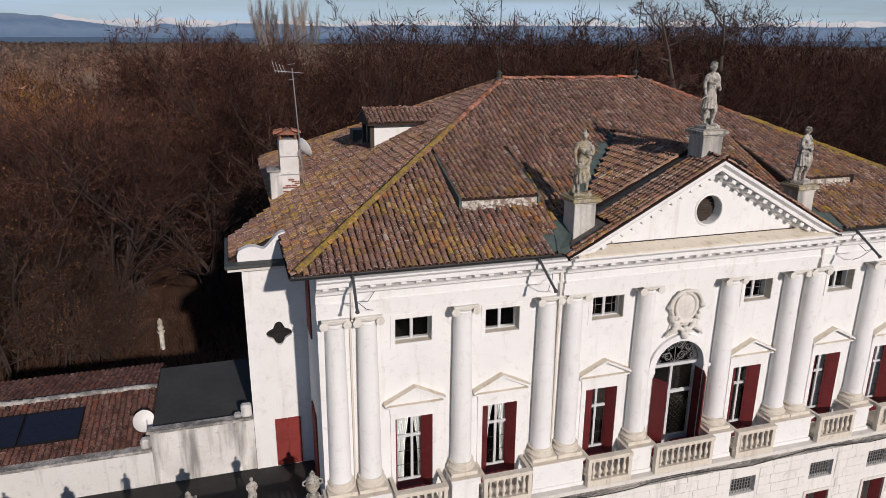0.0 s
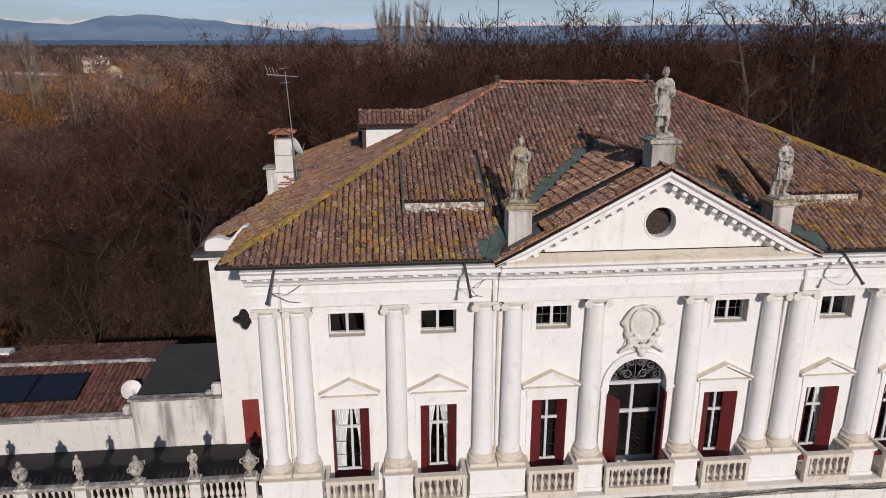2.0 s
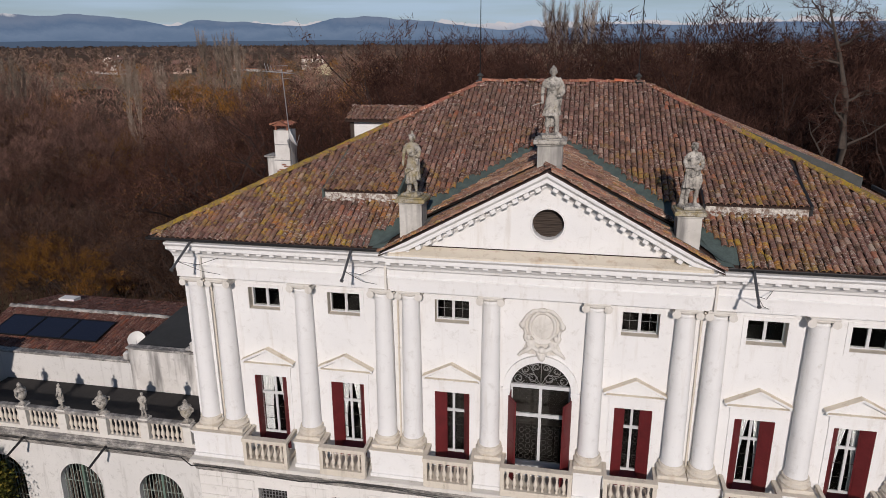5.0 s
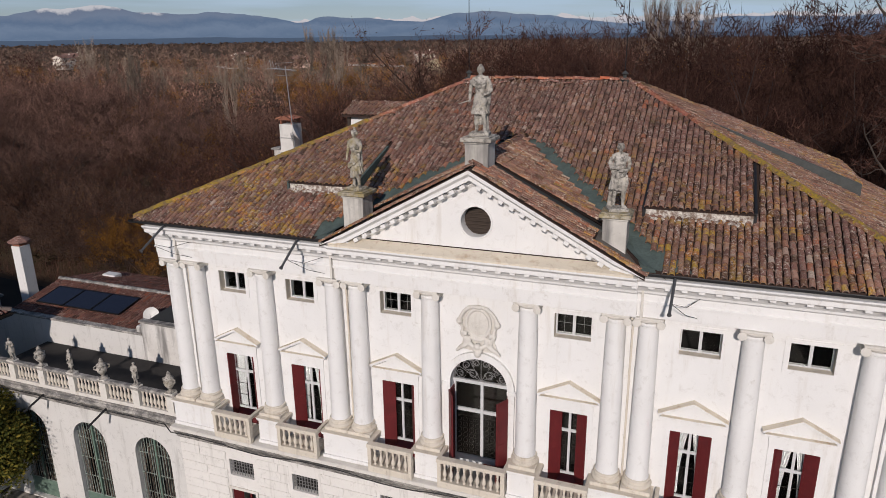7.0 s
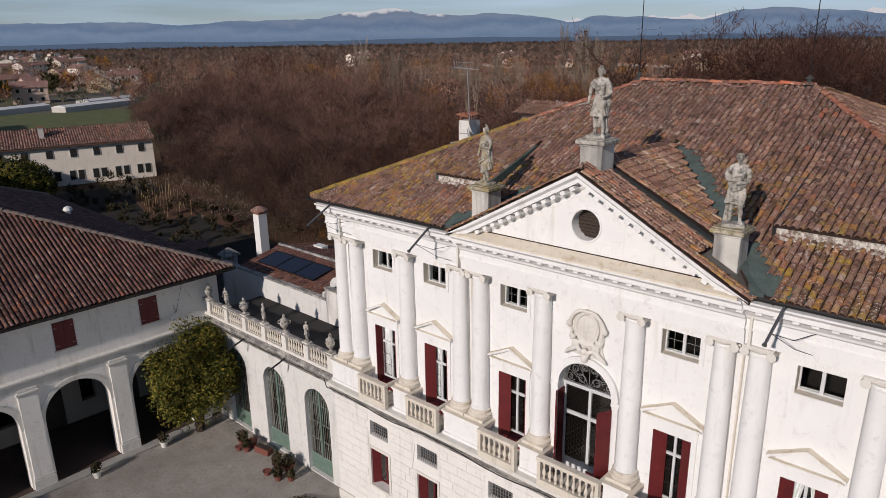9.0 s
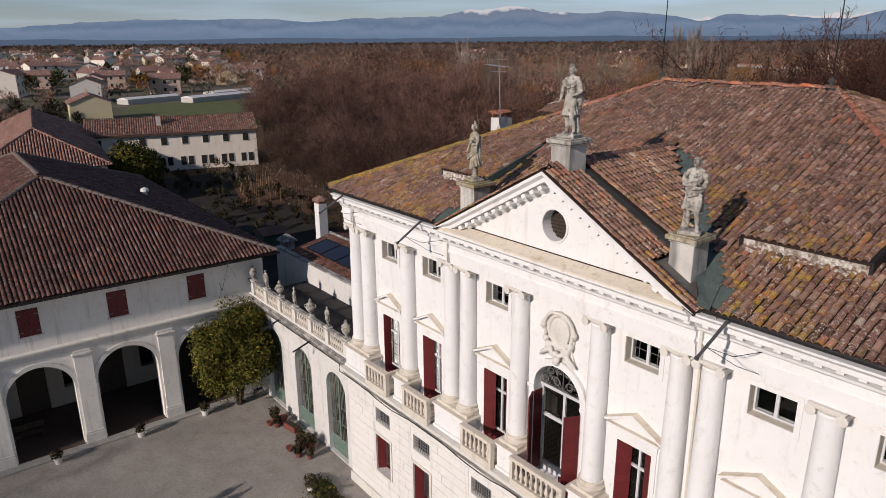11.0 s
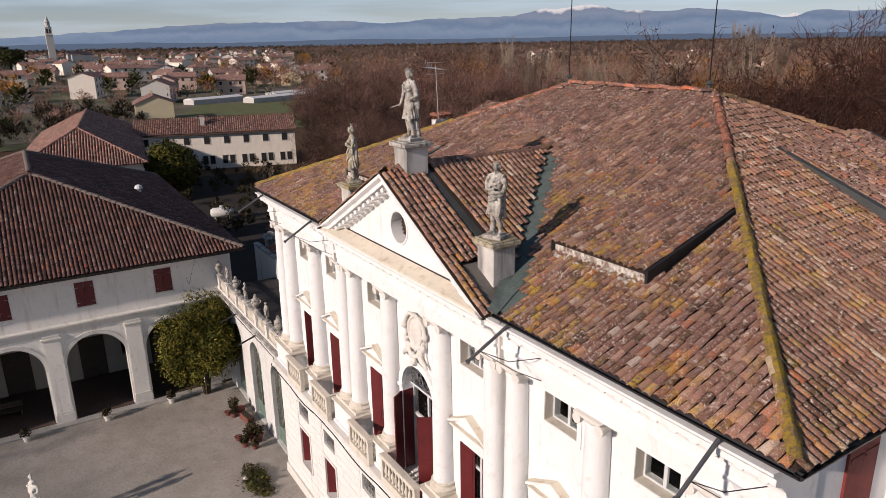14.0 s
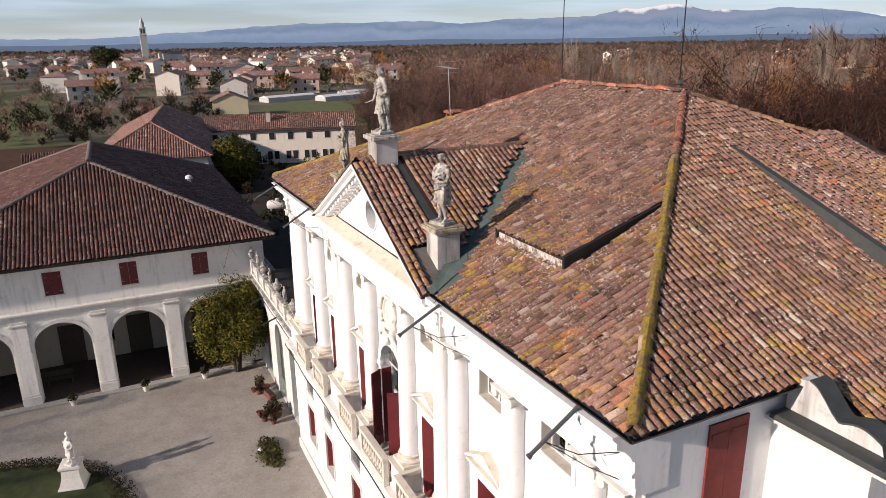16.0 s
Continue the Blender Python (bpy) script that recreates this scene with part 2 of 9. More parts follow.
def rough_mortar():
    k = Mat("rough_old_mortar", 0.95, spec=0.1)
    c = k.mix(k.ramp(k.noise(7, 7, 0.75), (0.42, 0.0), (0.58, 1.0)), (0.72, 0.69, 0.64), (0.24, 0.18, 0.145))
    return k.color(c).bump(k.noise(20, 8, 0.8), 0.9, 0.05).m


M_MORTAR = rough_mortar()


def simple(name, col, rough=0.7, metal=0.0, var=0.25, scale=4.0, relief=0.1, spec=0.4):
    k = Mat(name, rough, metal, spec)
    dark = tuple(v * (1 - var) for v in col)
    c = k.mix(k.ramp(k.noise(scale, 6, 0.65), (0.35, 0.0), (0.7, 1.0)), col, dark)
    c = k.mix(k.ramp(k.noise(scale * 7, 4), (0.45, 0.0), (0.75, 0.5)), c, tuple(v * (1 - var * 1.3) for v in col))
    return k.color(c).bump(k.noise(scale * 9, 5), relief, 0.01).m


# channel clay matches the tiles; darkened so gap shade sits in the colour
M_UNDER = simple("shade_darkened_tile_channels", (0.050, 0.029, 0.023), 0.95, var=0.5, scale=9)
M_UNDER_DARK = simple("shade_darkened_outer_channels", (0.075, 0.042, 0.032), 0.95, var=0.5, scale=9)
M_UNDER_FAR = simple("tile_channels_light", (0.13, 0.075, 0.055), 0.95, var=0.3)
M_GUTTER = simple("dark_gutter_metal", (0.045, 0.045, 0.048), 0.45, 0.6, 0.3)
M_SPOUT = simple("dull_zinc", (0.115, 0.118, 0.125), 0.5, 0.35, 0.3)
M_LEAD = simple("grey_lead_sheet", (0.068, 0.074, 0.072), 0.65, 0.15, 0.3)
M_LEAD_DULL = simple("weathered_lead_sheet", (0.165, 0.150, 0.135), 0.8, 0.05, 0.4, 2.5)
M_COPPER = simple("green_copper_sheet", (0.105, 0.142, 0.132), 0.75, 0.1, 0.45, 2.5)
M_RED = simple("oxblood_shutter_paint", (0.135, 0.015, 0.017), 0.55, var=0.3, scale=2.5)
M_REDFADED = simple("faded_red_paint", (0.235, 0.032, 0.026), 0.75, var=0.35, scale=3)
M_WHITEWOOD = simple("grey_white_sash_paint", (0.58, 0.59, 0.60), 0.5, var=0.12)
# near-black sheets standing in for unlit space behind openings and far panes
M_DARK = simple("unlit_interior_black", (0.020, 0.019, 0.018), 0.9, var=0.2)
# rooms' dimness is put into the colour: near-black despite sun through the panes
M_ROOMWALL = simple("darkened_interior_wall", (0.022, 0.019, 0.016), 0.9, var=0.2)
M_CURTAIN = simple("white_net_curtain", (0.62, 0.62, 0.62), 0.9, var=0.15)
M_IRON = simple("grey_wrought_iron", (0.30, 0.30, 0.30), 0.55, 0.4, 0.3)
M_LEADING = simple("dark_window_leading", (0.060, 0.055, 0.050), 0.6, 0.3, 0.2)
M_BLACKIRON = simple("black_iron", (0.02, 0.02, 0.021), 0.5, 0.5, 0.2)
M_CABLE = simple("black_cable", (0.012, 0.012, 0.012), 0.5, 0.0, 0.1)
M_DOORGREEN = simple("green_door_paint", (0.135, 0.205, 0.165), 0.6, var=0.3)
M_GREENIRON = simple("grey_green_iron_paint", (0.29, 0.35, 0.31), 0.6, 0.0, 0.25)
M_BITUMEN = simple("dark_bitumen_roofing", (0.034, 0.031, 0.030), 0.85, var=0.4, scale=1.2)
M_SLATEFELT = simple("grey_roofing_felt", (0.047, 0.048, 0.047), 0.8, var=0.3, scale=1.0)
M_SOLAR = simple("solar_absorber", (0.014, 0.017, 0.032), 0.22, 0.1, 0.15)
M_ALU = simple("grey_aluminium", (0.42, 0.42, 0.43), 0.4, 0.7, 0.1)
M_DISH = simple("white_dish_paint", (0.72, 0.71, 0.69), 0.5, var=0.1)
M_BRICK = simple("bare_red_brick", (0.30, 0.12, 0.075), 0.9, var=0.4, scale=8)
# brick colour lowered to stand in for shade on the arcade floor
M_DARKBRICK = simple("shade_darkened_worn_brick", (0.085, 0.055, 0.045), 0.9, var=0.4, scale=6)
M_POT = simple("terracotta_pot", (0.19, 0.062, 0.045), 0.85, var=0.3, scale=6)
M_SOIL = simple("dark_soil", (0.045, 0.032, 0.024), 0.95, var=0.4)
M_WOODDARK = simple("dark_wood", (0.055, 0.038, 0.028), 0.7, var=0.35)
M_TANK = simple("white_tank_paint", (0.62, 0.61, 0.58), 0.5, var=0.15)
M_CONCRETE = simple("grey_concrete", (0.36, 0.35, 0.33), 0.9, var=0.25, scale=3)
M_GRASS = simple("lawn_grass", (0.050, 0.066, 0.018), 0.95, var=0.45, scale=1.5, relief=0.5)
M_BARK = simple("grey_brown_bark", (0.046, 0.031, 0.026), 0.95, var=0.4, scale=5, relief=0.4)

M_BARK_PALE = simple("pale_grey_bark", (0.078, 0.060, 0.049), 0.95, var=0.4, scale=5, relief=0.4)


def glass():
    k = Mat("window_glass", 0.02, spec=0.5)
    k.b.inputs["IOR"].default_value = 1.18
    k.b.inputs["Transmission Weight"].default_value = 1.0
    return k.color((0.86, 0.90, 0.90)).m


M_GLASS = glass()


def twigs(name, a, b, c):
    k = Mat(name, 0.95, spec=0.1)
    base = k.ramp(k.random(True), (0.0, a), (0.5, b), (1.0, c))
    ob = k.ramp(k.random(False), (0.0, 0.55), (0.5, 0.95), (1.0, 1.35))
    crown = k.mix(1.0, k.ramp(k.noise(0.16, 3, 0.6), (0.36, 0.50), (0.52, 1.0), (0.68, 1.0)), k.ramp(k.noise(0.55, 3, 0.6), (0.36, 0.60), (0.62, 1.0)), "MULTIPLY")
    bright = k.mix(1.0, crown, (1.35, 1.35, 1.35), "MULTIPLY")
    return k.color(k.mix(1.0, k.mix(1.0, base, ob, "MULTIPLY"), bright, "MULTIPLY")).m


M_TWIG = twigs("bare_brown_twigs", (0.038, 0.018, 0.014), (0.072, 0.034, 0.026), (0.140, 0.071, 0.051))
# M_TWIG dimmed: the eastern wood's darkness is put into the twig colour
M_TWIG_DARK = twigs("dimmed_brown_twigs", (0.024, 0.012, 0.010), (0.042, 0.021, 0.016), (0.078, 0.039, 0.029))
# far brown twigs, paled in the base colour to stand for haze
M_TWIG_FAR = twigs("haze_paled_brown_twigs", (0.110, 0.074, 0.060), (0.150, 0.102, 0.080), (0.20, 0.132, 0.094))
# far tan twigs with sunlit warmth put into the colour; stakes share it
M_TWIG_TAN = twigs("tan_sunlit_twigs", (0.20, 0.135, 0.072), (0.28, 0.195, 0.105), (0.36, 0.26, 0.145))
M_TWIG_GREY = twigs("bare_grey_brown_twigs", (0.130, 0.070, 0.052), (0.195, 0.108, 0.080), (0.28, 0.165, 0.122))
M_TWIG_PALE = twigs("pale_grey_twigs", (0.15, 0.115, 0.09), (0.21, 0.165, 0.13), (0.28, 0.225, 0.18))
M_LEAF_GOLD = twigs("golden_autumn_leaves", (0.24, 0.105, 0.022), (0.34, 0.165, 0.028), (0.165, 0.066, 0.020))
M_LEAF_GREEN = twigs("evergreen_leaves", (0.030, 0.038, 0.010), (0.072, 0.074, 0.015), (0.19, 0.145, 0.026))
M_LEAF_DRY = twigs("dry_brown_leaves", (0.055, 0.026, 0.014), (0.105, 0.050, 0.024), (0.165, 0.085, 0.038))
# M_TWIG_GREY dimmed for the nearer wood, brightness put into the colour
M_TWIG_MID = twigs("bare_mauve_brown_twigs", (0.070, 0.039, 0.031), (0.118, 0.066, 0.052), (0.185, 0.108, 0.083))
M_TWIG_EDGE = twigs("brown_grey_scrub_twigs", (0.050, 0.029, 0.023), (0.084, 0.050, 0.039), (0.132, 0.082, 0.063))
M_SCRUB_OLIVE = twigs("olive_scrub_leaves", (0.055, 0.052, 0.022), (0.098, 0.086, 0.036), (0.165, 0.135, 0.062))
M_SHRUB = twigs("dark_green_shrub_leaves", (0.030, 0.036, 0.013), (0.056, 0.060, 0.020), (0.095, 0.092, 0.038))
# garden leaves lightened in the base colour for the haze over the village
M_GARDEN = twigs("haze_paled_garden_leaves", (0.055, 0.056, 0.038), (0.095, 0.090, 0.062), (0.15, 0.13, 0.095))
M_HEDGE = twigs("dry_dark_hedge_leaves", (0.025, 0.024, 0.012), (0.045, 0.038, 0.02), (0.07, 0.05, 0.03))


def gravel():
    k = Mat("fine_gravel", 0.95, spec=0.15)
    c = k.mix(k.ramp(k.noise(0.22, 5, 0.6), (0.35, 0.0), (0.68, 1.0)), (0.45, 0.415, 0.375), (0.33, 0.30, 0.268))
    c = k.mix(k.ramp(k.noise(1.3, 6, 0.7), (0.46, 0.0), (0.70, 0.65)), c, (0.25, 0.222, 0.195))
    c = k.mix(k.ramp(k.noise(6.0, 7, 0.75), (0.50, 0.0), (0.66, 0.55)), c, (0.20, 0.172, 0.145))
    c = k.mix(k.ramp(k.noise(2.6, 6, 0.7), (0.56, 0.0), (0.70, 0.5)), c, (0.56, 0.53, 0.49))
    c = k.mix(0.5, c, k.ramp(k.noise(28, 4, 0.7), (0.3, 0.45), (0.7, 1.0)), "MULTIPLY")
    return k.color(c).bump(k.noise(40, 4, 0.7), 0.7, 0.03).m


M_GRAVEL = gravel()


def earth():
    """Fields and woodland floor, from brown leaf litter near by to pale stubble far off."""
    k = Mat("open_country", 0.95, spec=0.1)
    c = k.mix(k.ramp(k.noise(0.11, 6, 0.65), (0.38, 0.0), (0.62, 1.0)), (0.105, 0.055, 0.034), (0.066, 0.040, 0.027))
    c = k.mix(k.ramp(k.noise(0.012, 4), (0.50, 0.0), (0.62, 0.6)), c, (0.11, 0.10, 0.06))
    c = k.mix(k.ramp(k.noise(1.6, 7, 0.75), (0.50, 0.0), (0.70, 0.5)), c, (0.105, 0.055, 0.03))
    return k.color(c).bump(k.noise(2.5, 8, 0.7), 0.6, 0.2).m


M_EARTH = earth()
M_FIELD = simple("green_meadow", (0.115, 0.13, 0.042), 0.95, var=0.3, scale=0.3)
M_ROAD = simple("grey_asphalt", (0.16, 0.155, 0.15), 0.9, var=0.2, scale=0.5)


# ---- building tools ----
def part(name, bm, mat, parent=None, label="", smooth=False):
    """Links a bmesh as one mesh object, under a thing or a part."""
    me = bpy.data.meshes.new(name)
    bm.normal_update()
    bm.to_mesh(me)
    bm.free()
    return obj(name, me, mat, parent, label, smooth)


def obj(name, me, mat, parent=None, label="", smooth=False):
    if mat and not me.materials:
        me.materials.append(mat)
    if smooth:
        me.polygons.foreach_set("use_smooth", [True] * len(me.polygons))
        me.set_sharp_from_angle(angle=radians(40))
    ob = new(name, me)
    if parent is not None:
        ob.parent = parent
    if label:
        ob["label"] = label
    return ob


def raw(name, verts, faces, mat, parent=None, label="", smooth=False):
    me = bpy.data.meshes.new(name)
    me.from_pydata(verts, [], faces)
    me.update()
    return obj(name, me, mat, parent, label, smooth)


def thing(name, label, category, m=None, group="", kind=""):
    ob = new(name)
    ob.empty_display_size = 0.3
    if m is not None:
        ob.matrix_world = m
    return tagged(ob, label, category, group, kind)


def box(bm, x0, x1, y0, y1, z0, z1, bevel=0.0):
    r = bmesh.ops.create_cube(bm, size=1.0, matrix=Matrix.LocRotScale(((x0 + x1) / 2, (y0 + y1) / 2, (z0 + z1) / 2), None, (abs(x1 - x0), abs(y1 - y0), abs(z1 - z0))))
    if bevel:
        edges = list({e for v in r["verts"] for e in v.link_edges})
        bmesh.ops.bevel(bm, geom=edges, offset=bevel, segments=1, affect="EDGES")
    return bm


def boxes(*dims, bevel=0.0):
    bm = bmesh.new()
    for d in dims:
        box(bm, *d, bevel=bevel)
    return bm


def prism(bm, pts, axis, a, b):
    """A closed outline pushed along an axis from a to b. pts: the two other coordinates, in order."""
    def v(p, t):
        return {"x": (t, p[0], p[1]), "y": (p[0], t, p[1]), "z": (p[0], p[1], t)}[axis]
    A = [bm.verts.new(v(p, a)) for p in pts]
    B = [bm.verts.new(v(p, b)) for p in pts]
    n = len(pts)
    fs = [bm.faces.new(A), bm.faces.new(B[::-1])]
    for i in range(n):
        fs.append(bm.faces.new((A[i], B[i], B[(i + 1) % n], A[(i + 1) % n])))
    bmesh.ops.recalc_face_normals(bm, faces=fs)
    return bm


def lathe(bm, prof, seg=16, m=None, arc=360.0, start=0.0):
    """Turns a profile of (radius, height) about z."""
    rings = []
    n = seg if arc >= 360 else seg + 1
    for r, z in prof:
        ring = []
        for i in range(n):
            a = radians(start + arc * i / seg)
            p = Vector((r * math.cos(a), r * math.sin(a), z))
            ring.append(bm.verts.new(m @ p if m else p))
        rings.append(ring)
    for a, b in zip(rings, rings[1:]):
        for i in range(seg):
            j = (i + 1) % n
            bm.faces.new((a[i], a[j], b[j], b[i]))
    if arc >= 360:
        bm.faces.new(rings[0][::-1])
        bm.faces.new(rings[-1])
    return bm


def tube(bm, pts, radii, seg=6):
    """A round bar along points."""
    pts = [Vector(p) for p in pts]
    if not hasattr(radii, "__len__"):
        radii = [radii] * len(pts)
    rings = []
    for i, p in enumerate(pts):
        d = (pts[min(i + 1, len(pts) - 1)] - pts[max(i - 1, 0)]).normalized()
        u = d.orthogonal().normalized()
        w = d.cross(u)
        rings.append([bm.verts.new(p + radii[i] * (math.cos(2 * math.pi * k / seg) * u + math.sin(2 * math.pi * k / seg) * w)) for k in range(seg)])
    for a, b in zip(rings, rings[1:]):
        best = min(range(seg), key=lambda s: (a[0].co - b[s].co).length)
        for k in range(seg):
            bm.faces.new((a[k], a[(k + 1) % seg], b[(k + 1 + best) % seg], b[(k + best) % seg]))
    bm.faces.new(rings[0][::-1])
    bm.faces.new(rings[-1])
    return bm


def wall(bm, u0, u1, z0, z1, d0, d1, holes=(), axis="x"):
    """A wall along x (or y) with openings cut through. holes: (u0, u1, z0, z1) or (u0, u1, z0, spring, 'arch')."""
    us = sorted({u0, u1, *(h[0] for h in holes), *(h[1] for h in holes)})
    tops = [h[3] + (h[1] - h[0]) / 2 if len(h) > 4 else h[3] for h in holes]
    zs = sorted({z0, z1, *(h[2] for h in holes), *tops})
    def put(a, b, c, d):
        if axis == "x":
            box(bm, a, b, d0, d1, c, d)
        else:
            box(bm, d0, d1, a, b, c, d)
    for a, b in zip(us, us[1:]):
        run = None
        for c, d in zip(zs, zs[1:]):
            solid = not any(h[0] <= (a + b) / 2 <= h[1] and h[2] <= (c + d) / 2 <= t for h, t in zip(holes, tops))
            if solid:
                run = (run[0], d) if run else (c, d)
            elif run:
                put(a, b, *run)
                run = None
        if run:
            put(a, b, *run)
    for h in holes:
        if len(h) > 4:
            r, uc, zs_ = (h[1] - h[0]) / 2, (h[0] + h[1]) / 2, h[3]
            for side in (-1, 1):
                arc = [(uc + side * r * math.cos(radians(q)), zs_ + r * math.sin(radians(q))) for q in range(0, 91, 9)]
                for p, q in zip(arc, arc[1:]):
                    quad = [p, q, (q[0], zs_ + r), (p[0], zs_ + r)] if abs(q[1] - zs_ - r) > 1e-4 else [p, q, (p[0], zs_ + r)]
                    prism(bm, quad, "y" if axis == "x" else "x", d0, d1)
    bmesh.ops.remove_doubles(bm, verts=bm.verts, dist=0.0005)
    return bm


# ---- roof tiles ----
ARC = [(math.cos(math.pi * i / 6), math.sin(math.pi * i / 6)) for i in range(7)]


def tile_shape(w, l, r0, r1, thick=0.024):
    """A tapered half-round cover tile lying along +y, its wide end at y = 0, with a thick lower lip."""
    v, f = [], []
    for y, r, lift in ((0.0, r0, 0.028), (l, r1, 0.0)):
        for c, s in ARC:
            v.append((c * r, y, s * r * 0.85 + lift))
    for c, s in ARC:
        v.append((c * (r0 - thick), 0.004, s * (r0 - thick) * 0.85 + 0.028))
    for i in range(6):
        f.append((i, i + 1, 8 + i, 7 + i))
        f.append((14 + i, 15 + i, i + 1, i))
    return v, f


COURSE = 0.295      # visible length of a roof tile


class Slope:
    """A roof plane: an origin on the eave, the unit way along the eave and the unit way up the slope."""

    def __init__(self, origin, along, up):
        self.o, self.u, self.v = Vector(origin), Vector(along).normalized(), Vector(up).normalized()
        self.n = self.u.cross(self.v).normalized()
        if self.n.z < 0:
            self.n = -self.n

    def at(self, a, b, h=0.0):
        return self.o + a * self.u + b * self.v + h * self.n

    def axes(self):
        u = self.v.cross(self.n)
        return Matrix((u, self.v, self.n)).transposed().to_4x4()


def tile_field(slope, na, nb, inside, pitch=0.188, course=COURSE, seed=1, jitter=1.0, ragged=0.09):
    """Poses of the cover tiles on a slope, where inside(point) holds."""
    rnd = random.Random(seed)
    rot = slope.axes()
    res = []
    for i in range(na[0], na[1]):
        off = rnd.uniform(-ragged, ragged)
        for j in range(nb):
            a, b = (i + 0.5) * pitch, j * course - 0.03 + off * min(1.0, 0.3 + 0.25 * j) + rnd.uniform(-0.02, 0.02) * jitter
            p = slope.at(a + rnd.uniform(-0.012, 0.012) * jitter, b, 0.02)
            if inside(slope.at(a, b + course * 0.5)):
                yaw = rnd.gauss(0, 0.03) * jitter
                tip = rnd.uniform(-0.02, 0.035) * jitter
                res.append(Matrix.Translation(p) @ rot @ Euler((tip, 0, yaw)).to_matrix().to_4x4())
    return res


def joined_tiles(name, poses, shape, mat, parent, label=""):
    """Many tiles in one mesh."""
    sv = np.array(shape[0])
    sf = shape[1]
    n = len(sv)
    mats = np.array([[list(r) for r in m] for m in poses]).reshape(-1, 4, 4)
    verts = (np.einsum("kij,nj->kni", mats[:, :3, :3], sv) + mats[:, None, :3, 3]).reshape(-1, 3)
    faces = [tuple(q + k * n for q in fc) for k in range(len(poses)) for fc in sf]
    ob = raw(name, verts.tolist(), faces, mat, parent, label, True)
    ob["kind"] = "stuff"
    return ob


def ridge_run(p0, p1, step=0.36, r=0.15, seed=3, wob=0.02):
    """Poses of the ridge tiles laid along a hip or ridge from low to high."""
    rnd = random.Random(seed)
    a, b = Vector(p0), Vector(p1)
    d = (b - a).normalized()
    side = d.cross(Vector((0, 0, 1))).normalized()
    up = side.cross(d)
    rot = Matrix((side, d, up)).transposed().to_4x4()
    return [Matrix.Translation(a + d * (i * step) + Vector((rnd.uniform(-wob, wob), rnd.uniform(-wob, wob), rnd.uniform(0, wob)))) @ rot @ Euler((rnd.uniform(-0.02, 0.05), 0, rnd.gauss(0, 0.05))).to_matrix().to_4x4()
            for i in range(int((b - a).length / step))]


def clone(ob, m):
    """A second copy of a part and its sub-parts, under the same parent, sharing the meshes."""
    c = ob.copy()
    scene.collection.objects.link(c)
    c.matrix_basis = m @ ob.matrix_basis
    for ch in ob.children:
        d = ch.copy()
        scene.collection.objects.link(d)
        d.parent = c
    return c


def shift(x=0, y=0, z=0):
    return Matrix.Translation((x, y, z))


# ---- ground ----
gbm = bmesh.new()
bmesh.ops.create_grid(gbm, x_segments=1, y_segments=1, size=4600)
ground = tagged(part("ground", gbm, M_EARTH), "brown open country with leaf litter and fields", "ground", kind="structure")
ground.location.z = -0.05
cbm = bmesh.new()
prism(cbm, [(-27, 0.4), (-27, -60), (45, -60), (45, 0.4)], "z", -0.045, 0.0)
tagged(part("courtyard", cbm, M_GRAVEL), "pale gravel courtyard in front of the villa", "courtyard", kind="structure")

# ---- villa: main body ----
villa = thing("villa", "white plastered villa with giant columns, pediment and tiled hip roof", "villa")
HX, RX, EZ, RZ, EY, RY = 12.4, 3.3, 14.56, 19.0, -0.82, 9.1     # half widths of block and ridge, eave and ridge heights and lines
EX, EW = 12.68, 13.0           # reach of the eave to the east and to the west
KY = (RZ - EZ) / (RY - EY)      # front slope
KX = (RZ - EZ) / (EX - RX)      # side slopes, east and west
KW = (RZ - EZ) / (EW - RX)


def reach(x):
    """Half width of the roof at the eave, on the side of x."""
    return EX if x > 0 else EW


WIN_X = (-9.53, -6.66, -2.95, 2.99, 6.66, 9.53)
COL_X = (-11.92, -10.97, -8.02, -5.22, -4.29, -1.64, 1.64, 4.29, 5.22, 8.02, 10.97, 11.92)

holes = [(x - 0.59, x + 0.59, 6.45, 9.35) for x in WIN_X] + [(x - 0.57, x + 0.57, 11.88, 12.68) for x in WIN_X]
holes.append((-1.0, 1.0, 6.45, 9.72, "arch"))
bm = bmesh.new()
wall(bm, -HX, HX, 6.2, 14.2, 0.0, 0.5, holes)
part("facade_wall", bm, M_WALL, villa)
gholes = [(x - 0.56, x + 0.56, 4.34, 5.06) for x in WIN_X] + [(x - 0.56, x + 0.56, 1.85, 3.70) for x in WIN_X] + [(-0.9, 0.9, 0.1, 3.7)]
bm = bmesh.new()
wall(bm, -HX, HX, 0.0, 6.0, -0.66, 0.3, gholes)
part("ground_floor_wall", bm, M_ASHLAR, villa)
bm = bmesh.new()
box(bm, -HX, -HX + 0.5, 0.5, 18.3, 0, 14.2)
box(bm, HX - 0.5, HX, 0.5, 18.3, 0, 14.2)
box(bm, -HX + 0.5, HX - 0.5, 17.8, 18.3, 0, 14.2)
part("outer_wall", bm, M_WALL, villa)
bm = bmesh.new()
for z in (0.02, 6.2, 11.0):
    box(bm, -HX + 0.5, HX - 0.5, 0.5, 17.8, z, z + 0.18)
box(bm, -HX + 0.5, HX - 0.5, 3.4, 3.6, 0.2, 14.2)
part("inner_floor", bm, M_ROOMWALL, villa)

